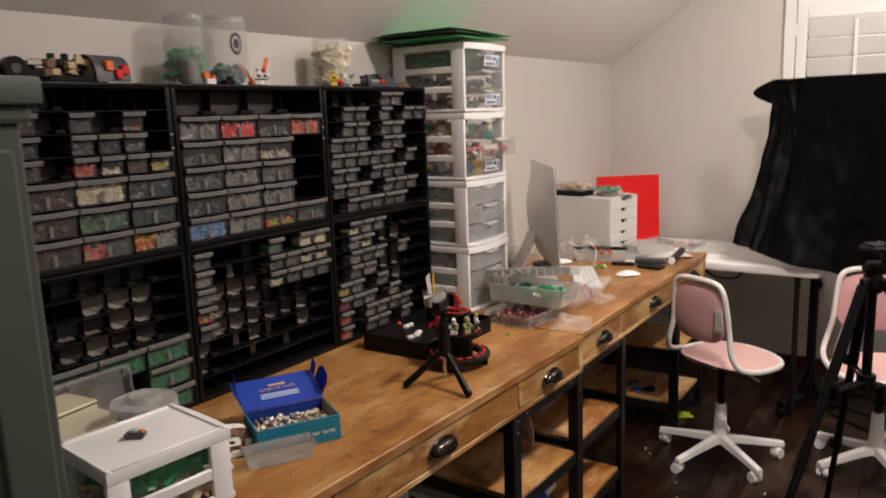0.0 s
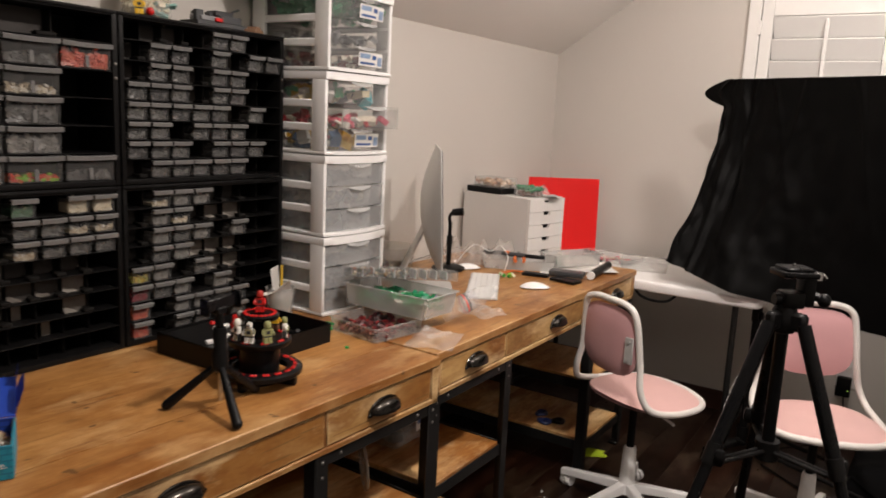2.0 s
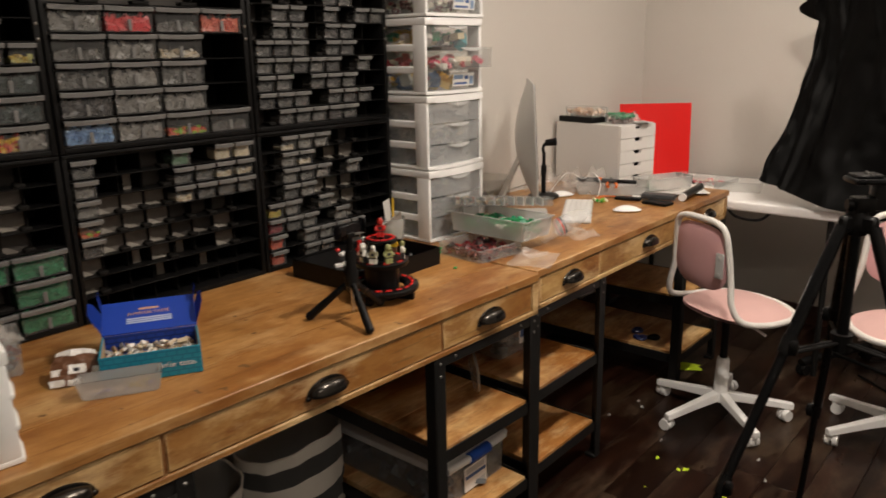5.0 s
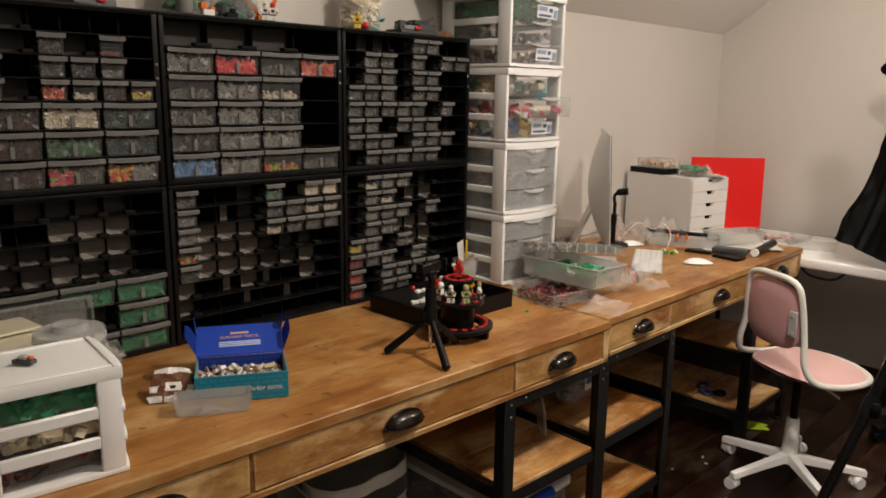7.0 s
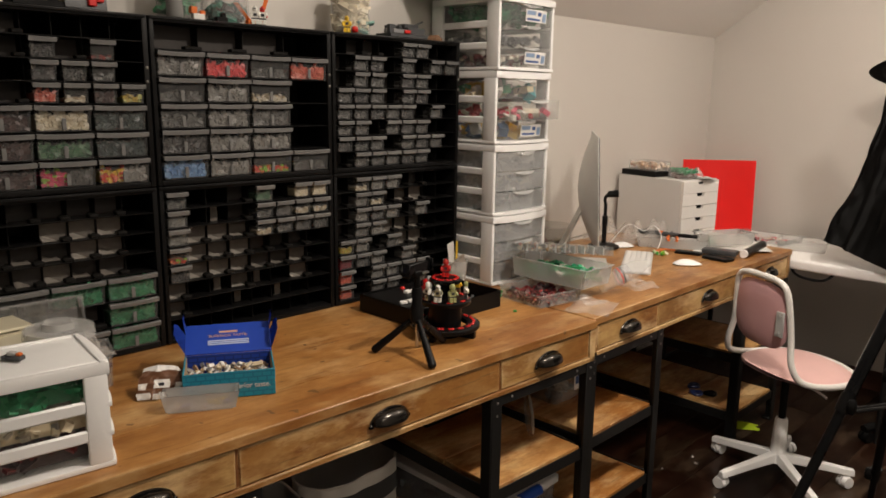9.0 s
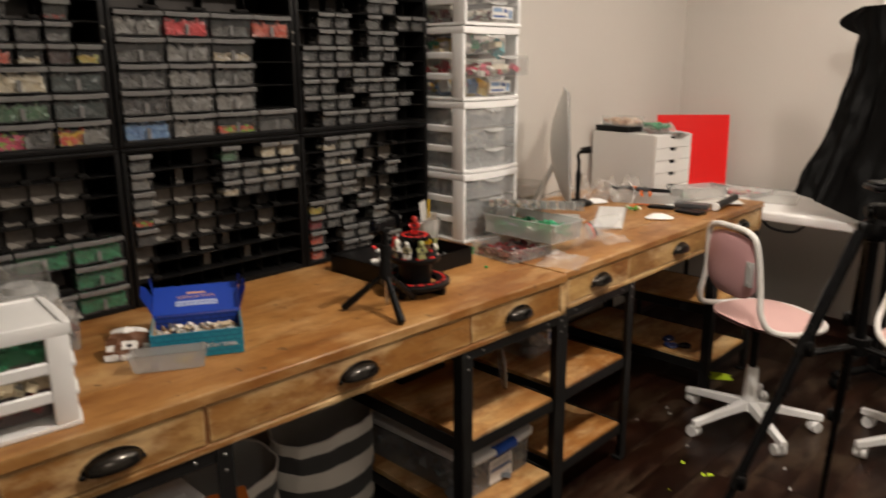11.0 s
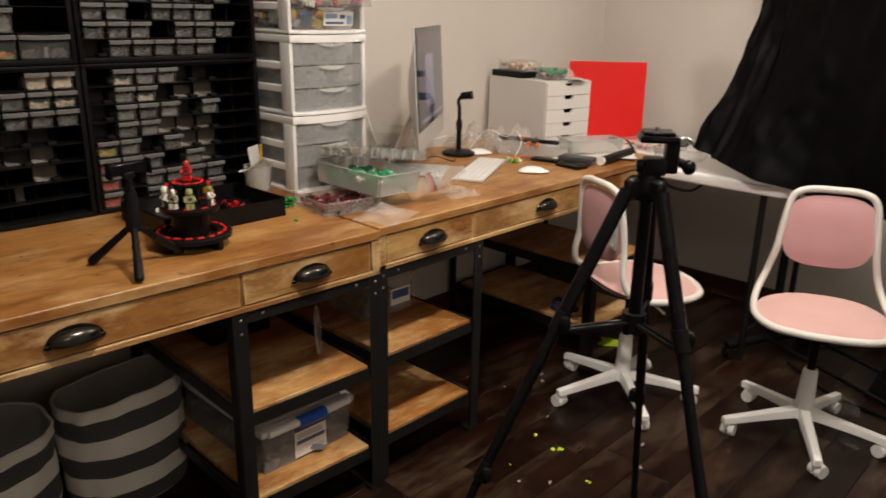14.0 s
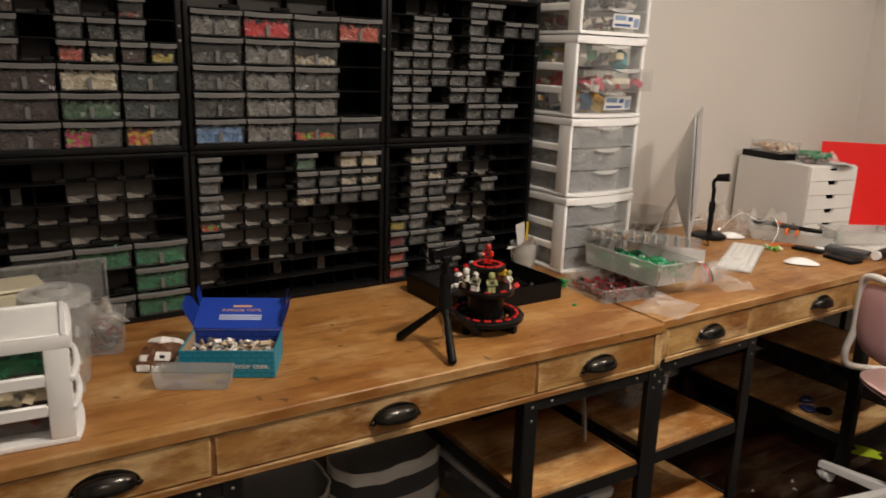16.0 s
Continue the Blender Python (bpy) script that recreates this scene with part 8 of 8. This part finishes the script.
rng = random.Random(4)
bl = [(0, 0, 0.010, 0.09, 0.13, 0.014, 0), (0.01, -0.02, 0.024, 0.05, 0.06, 0.014, 1), (-0.01, 0.035, 0.024, 0.06, 0.045, 0.010, 0), (0.02, 0.05, 0.034, 0.03, 0.03, 0.010, 2), (0.0, -0.05, 0.02, 0.04, 0.03, 0.022, 0)]
for k in range(16):
    bl.append((rng.uniform(-0.035, 0.035), rng.uniform(-0.06, 0.06), 0.02 + 0.02 * rng.random(), 0.012, 0.016, 0.010, rng.choice((0, 0, 1, 2))))
ob = bricks("brick_vehicle", "dark grey and black brick-built vehicle on the cabinet", pose(-1.575, 0.655, ZK), bl, [BLACK_PLASTIC, DARK_GREY, LIGHT_GREY])
for y in (0.540, 0.650):
    bm = bmesh.new()
    cyl(bm, (-0.01, 0, 0.024), (0.014, 0, 0.024), 0.024, seg=18)
    cyl(bm, (0.014, 0, 0.024), (0.016, 0, 0.024), 0.010, seg=12, slot=1)
    part("wheel", bm, [BLACK_PLASTIC, DARK_GREY], ob, "black rubber-tyred toy wheel", pose(0.050, y - 0.655, 0))
bl = [(0, 0, 0, 0.07, 0.11, 0.012, 1)]
for k in range(34):
    y = rng.uniform(-0.055, 0.055)
    bl.append((rng.uniform(-0.03, 0.03), y, 0.010 + 0.030 * rng.random(), 0.016, 0.018, 0.014, rng.choice((0, 0, 1, 2))))
bl += [(0.0, 0.03 * s, 0.045, 0.012, 0.012, 0.016, 0 if s > 0 else 1) for s in (-1, 0, 1)]
bricks("brick_creature", "tan and brown brick-built creature model on the cabinet", pose(-1.560, 0.780, ZK), bl, [TAN, BLACK_PLASTIC, BROWN])
bm = bmesh.new()
sheet(bm, lambda u, v: Vector((0.042 * math.cos(math.pi * u) * (1 - 0.1 * v), -0.05 + 0.10 * v, 0.060 * math.sin(math.pi * u) ** 0.7 + 0.002)), 14, 8, thick=0.003)
for a, b in ((-0.02, 0.012), (0.015, -0.014), (0.0, 0.03)):
    box(bm, 0.02, 0.046, b - 0.010, b + 0.010, 0.018 + a * 0.5, 0.040 + a * 0.5, 0.002, None, 1 + (b < 0))
solid("brick_dome", bm, [DARK_GREY, RED, ORANGE], "dark grey domed brick model with red and orange details", "brick model", pose(-1.570, 0.868, ZK, 0, 0, 10))


def jar(x, y, r, h, fill, count, level, label, lid=None, seed=1):
    j = thing("clear_jar", label, "jar", pose(x, y, ZK))
    bm = bmesh.new()
    lathe(bm, [(0.0, 0.001), (r * 0.93, 0.001), (r, 0.008), (r, h - 0.02), (r * 0.93, h), (r * 0.90, h), (r - 0.002, h - 0.022), (r - 0.002, 0.010), (0.0, 0.004)], 28)
    part("shell", bm, CLEAR, j)
    bm = bmesh.new()
    heap(bm, -r * 0.6, r * 0.6, -r * 0.6, r * 0.6, 0.006, level, count, 0.020, random.Random(seed), 0, len(fill))
    tagged(part("brick_fill", bm, fill, j), kind="stuff")
    if lid:
        bm = bmesh.new()
        lathe(bm, [(0.0, h + 0.006), (r * 0.9, h + 0.006), (r * 0.95, h + 0.002), (r * 0.95, h - 0.008)], 28)
        part("lid", bm, lid, j)
    return j


jar(-1.592, 1.122, 0.056, 0.168, [GREEN_FILL], 90, 0.075, "tall clear plastic jar part filled with green bricks", CLEAR, 1)
j = jar(-1.590, 1.246, 0.060, 0.172, [bits("teal_bricks", [(0.03, 0.22, 0.17), (0.05, 0.28, 0.2), (0.02, 0.14, 0.12), (0.03, 0.03, 0.03)])], 70, 0.040, "tall clear plastic jar with teal bricks and a black badge", CLEAR, 2)
bm = bmesh.new()


def badge(u, v, inner, outer):
    a, q = 2 * math.pi * u, inner + (outer - inner) * v
    yy, zz = 0.017 * q * math.cos(a), 0.028 * q * math.sin(a)
    ang = -0.22 + yy / 0.0605
    return Vector((0.0610 * math.cos(ang), 0.0610 * math.sin(ang), 0.105 + zz))


sheet(bm, lambda u, v: badge(u, v, 0.72, 1.0), 28, 2)
sheet(bm, lambda u, v: badge(u, v, 0.02, 0.45), 20, 2)
part("badge", bm, INK, j, "plain black oval badge")
j = jar(-1.585, 1.655, 0.058, 0.145, [FILL["w"], FILL["w"], FILL["w"]], 420, 0.112, "clear jar of cream and teal bricks with a cream lid", None, 3)
bm = bmesh.new()
heap(bm, -0.01, 0.04, 0.0, 0.04, 0.006, 0.03, 30, 0.018, random.Random(9))
tagged(part("brick_fill", bm, bits("teal_grey_bricks", [(0.16, 0.32, 0.28), (0.22, 0.40, 0.36)]), j), kind="stuff")
bm = bmesh.new()
lathe(bm, [(0.0, 0.058), (0.016, 0.058), (0.019, 0.055), (0.020, 0.004), (0.018, 0.0), (0.0, 0.0)], 20)
solid("grey_can", bm, plain("frosted_grey", (0.22, 0.22, 0.21), 0.5), "small grey cylindrical can on the cabinet", "can", pose(-1.530, 1.078, ZK))
bricks("brick_animal", "small orange and white brick animal on the cabinet", pose(-1.535, 1.140, ZK), [(0, 0, 0, 0.018, 0.03, 0.014, 1), (0, -0.012, 0.014, 0.016, 0.016, 0.016, 0), (0, 0.012, 0.012, 0.012, 0.012, 0.010, 0)], [ORANGE, PAPER])
bricks("dark_brick_model", "small black brick model on the cabinet", pose(-1.540, 1.205, ZK), [(0, 0, 0, 0.02, 0.03, 0.012, 0), (0, 0.006, 0.012, 0.012, 0.012, 0.010, 0)], [BLACK_PLASTIC])
bm = bmesh.new()
for s, tall in ((-1, 0.034), (1, 0.052)):
    sheet(bm, lambda u, v: Vector((0.004 * u, s * (0.010 + 0.020 * v * (1 if s > 0 else 1.6)) + 0.007 * (u - 0.5), 0.004 + tall * v)), 3, 6, thick=0.003)
box(bm, -0.008, 0.008, -0.018, 0.018, 0, 0.008, 0.001)
solid("brick_wings", bm, ORANGE, "pair of orange-red brick wings on the cabinet", "brick model", pose(-1.538, 1.300, ZK) @ Matrix.Scale(1.3, 4))
for k in range(2):
    figure("brick_figure", "white toy-brick figure standing before orange wings", pose(-1.524, 1.294 + 0.022 * k, ZK, 0, 0, -30), FW, FW if k == 0 else RED, FW, False)
figure("brick_figure", "yellow toy-brick figure on the cabinet by a jar", pose(-1.520, 1.590, ZK, 0, 0, -35), YELLOW, YELLOW, YELLOW, False)
bm = bmesh.new()
blob(bm, 0, 0, 0.010, 0.010, 0.010, 0.010, 12, 8)
solid("red_ball", bm, RED, "small red plastic ball on the cabinet", "ball", pose(-1.518, 1.618, ZK))
bl = [(0, 0, 0.0, 0.06, 0.13, 0.010, 0), (0.01, -0.03, 0.010, 0.04, 0.05, 0.010, 2), (0, 0.03, 0.010, 0.05, 0.06, 0.016, 1), (0, 0.02, 0.026, 0.03, 0.05, 0.010, 0), (0.02, -0.055, 0.005, 0.012, 0.02, 0.026, 0), (0.02, -0.01, 0.010, 0.03, 0.02, 0.008, 3)]
for k in range(14):
    bl.append((rng.uniform(-0.025, 0.025), rng.uniform(-0.06, 0.06), 0.008 + 0.018 * rng.random(), 0.010, 0.014, 0.008, rng.choice((0, 1, 2))))
bricks("brick_ship", "dark grey brick-built ship model on the cabinet", pose(-1.555, 1.835, ZK) @ Matrix.Scale(1.2, 4), bl, [DARK_GREY, DARK_GREY, GREY_PLASTIC, RED])
bm = bmesh.new()
cyl(bm, (0, 0, 0.0), (0.0, 0.055, 0.022), 0.0028, seg=8)
solid("brick_antenna", bm, DARK_GREY, "thin dark grey antenna of a brick model", "brick model", pose(-1.552, 1.865, ZK + 0.034))
bricks("brown_brick_wedge", "small brown brick wedge on the cabinet edge", pose(-1.545, 1.965, ZK, 0, 0, 20), [(0, 0, 0, 0.04, 0.045, 0.010, 0), (0, 0.005, 0.010, 0.03, 0.025, 0.008, 0)], [plain("tan_brown", (0.30, 0.17, 0.10), 0.5)])


# ---- floor planks ----
rng = random.Random(11)
PLANK_W = 0.127
plank_meshes = {}
x = WALL_X
while x < EAST_X:
    w = min(PLANK_W, EAST_X - x)
    y = SOUTH_Y - rng.uniform(0, 0.9)
    while y < FAR_Y:
        length = rng.choice((0.75, 0.95, 1.15, 1.4))
        y0, y1 = max(y, SOUTH_Y), min(y + length, FAR_Y)
        if y1 - y0 > 0.02:
            key = (round(w, 3), round(y1 - y0, 2))
            if key not in plank_meshes:
                bm = bmesh.new()
                box(bm, 0.0006, w - 0.0006, 0.0005, y1 - y0 - 0.0005, -0.013, 0.0, 0.0004)
                plank_meshes[key] = mesh_of("plank", bm, FLOOR_WOOD)
            part("plank", plank_meshes[key], None, FLOOR, at=pose(x, y0, rng.uniform(-0.0006, 0.0)))
        y += length
    x += PLANK_W
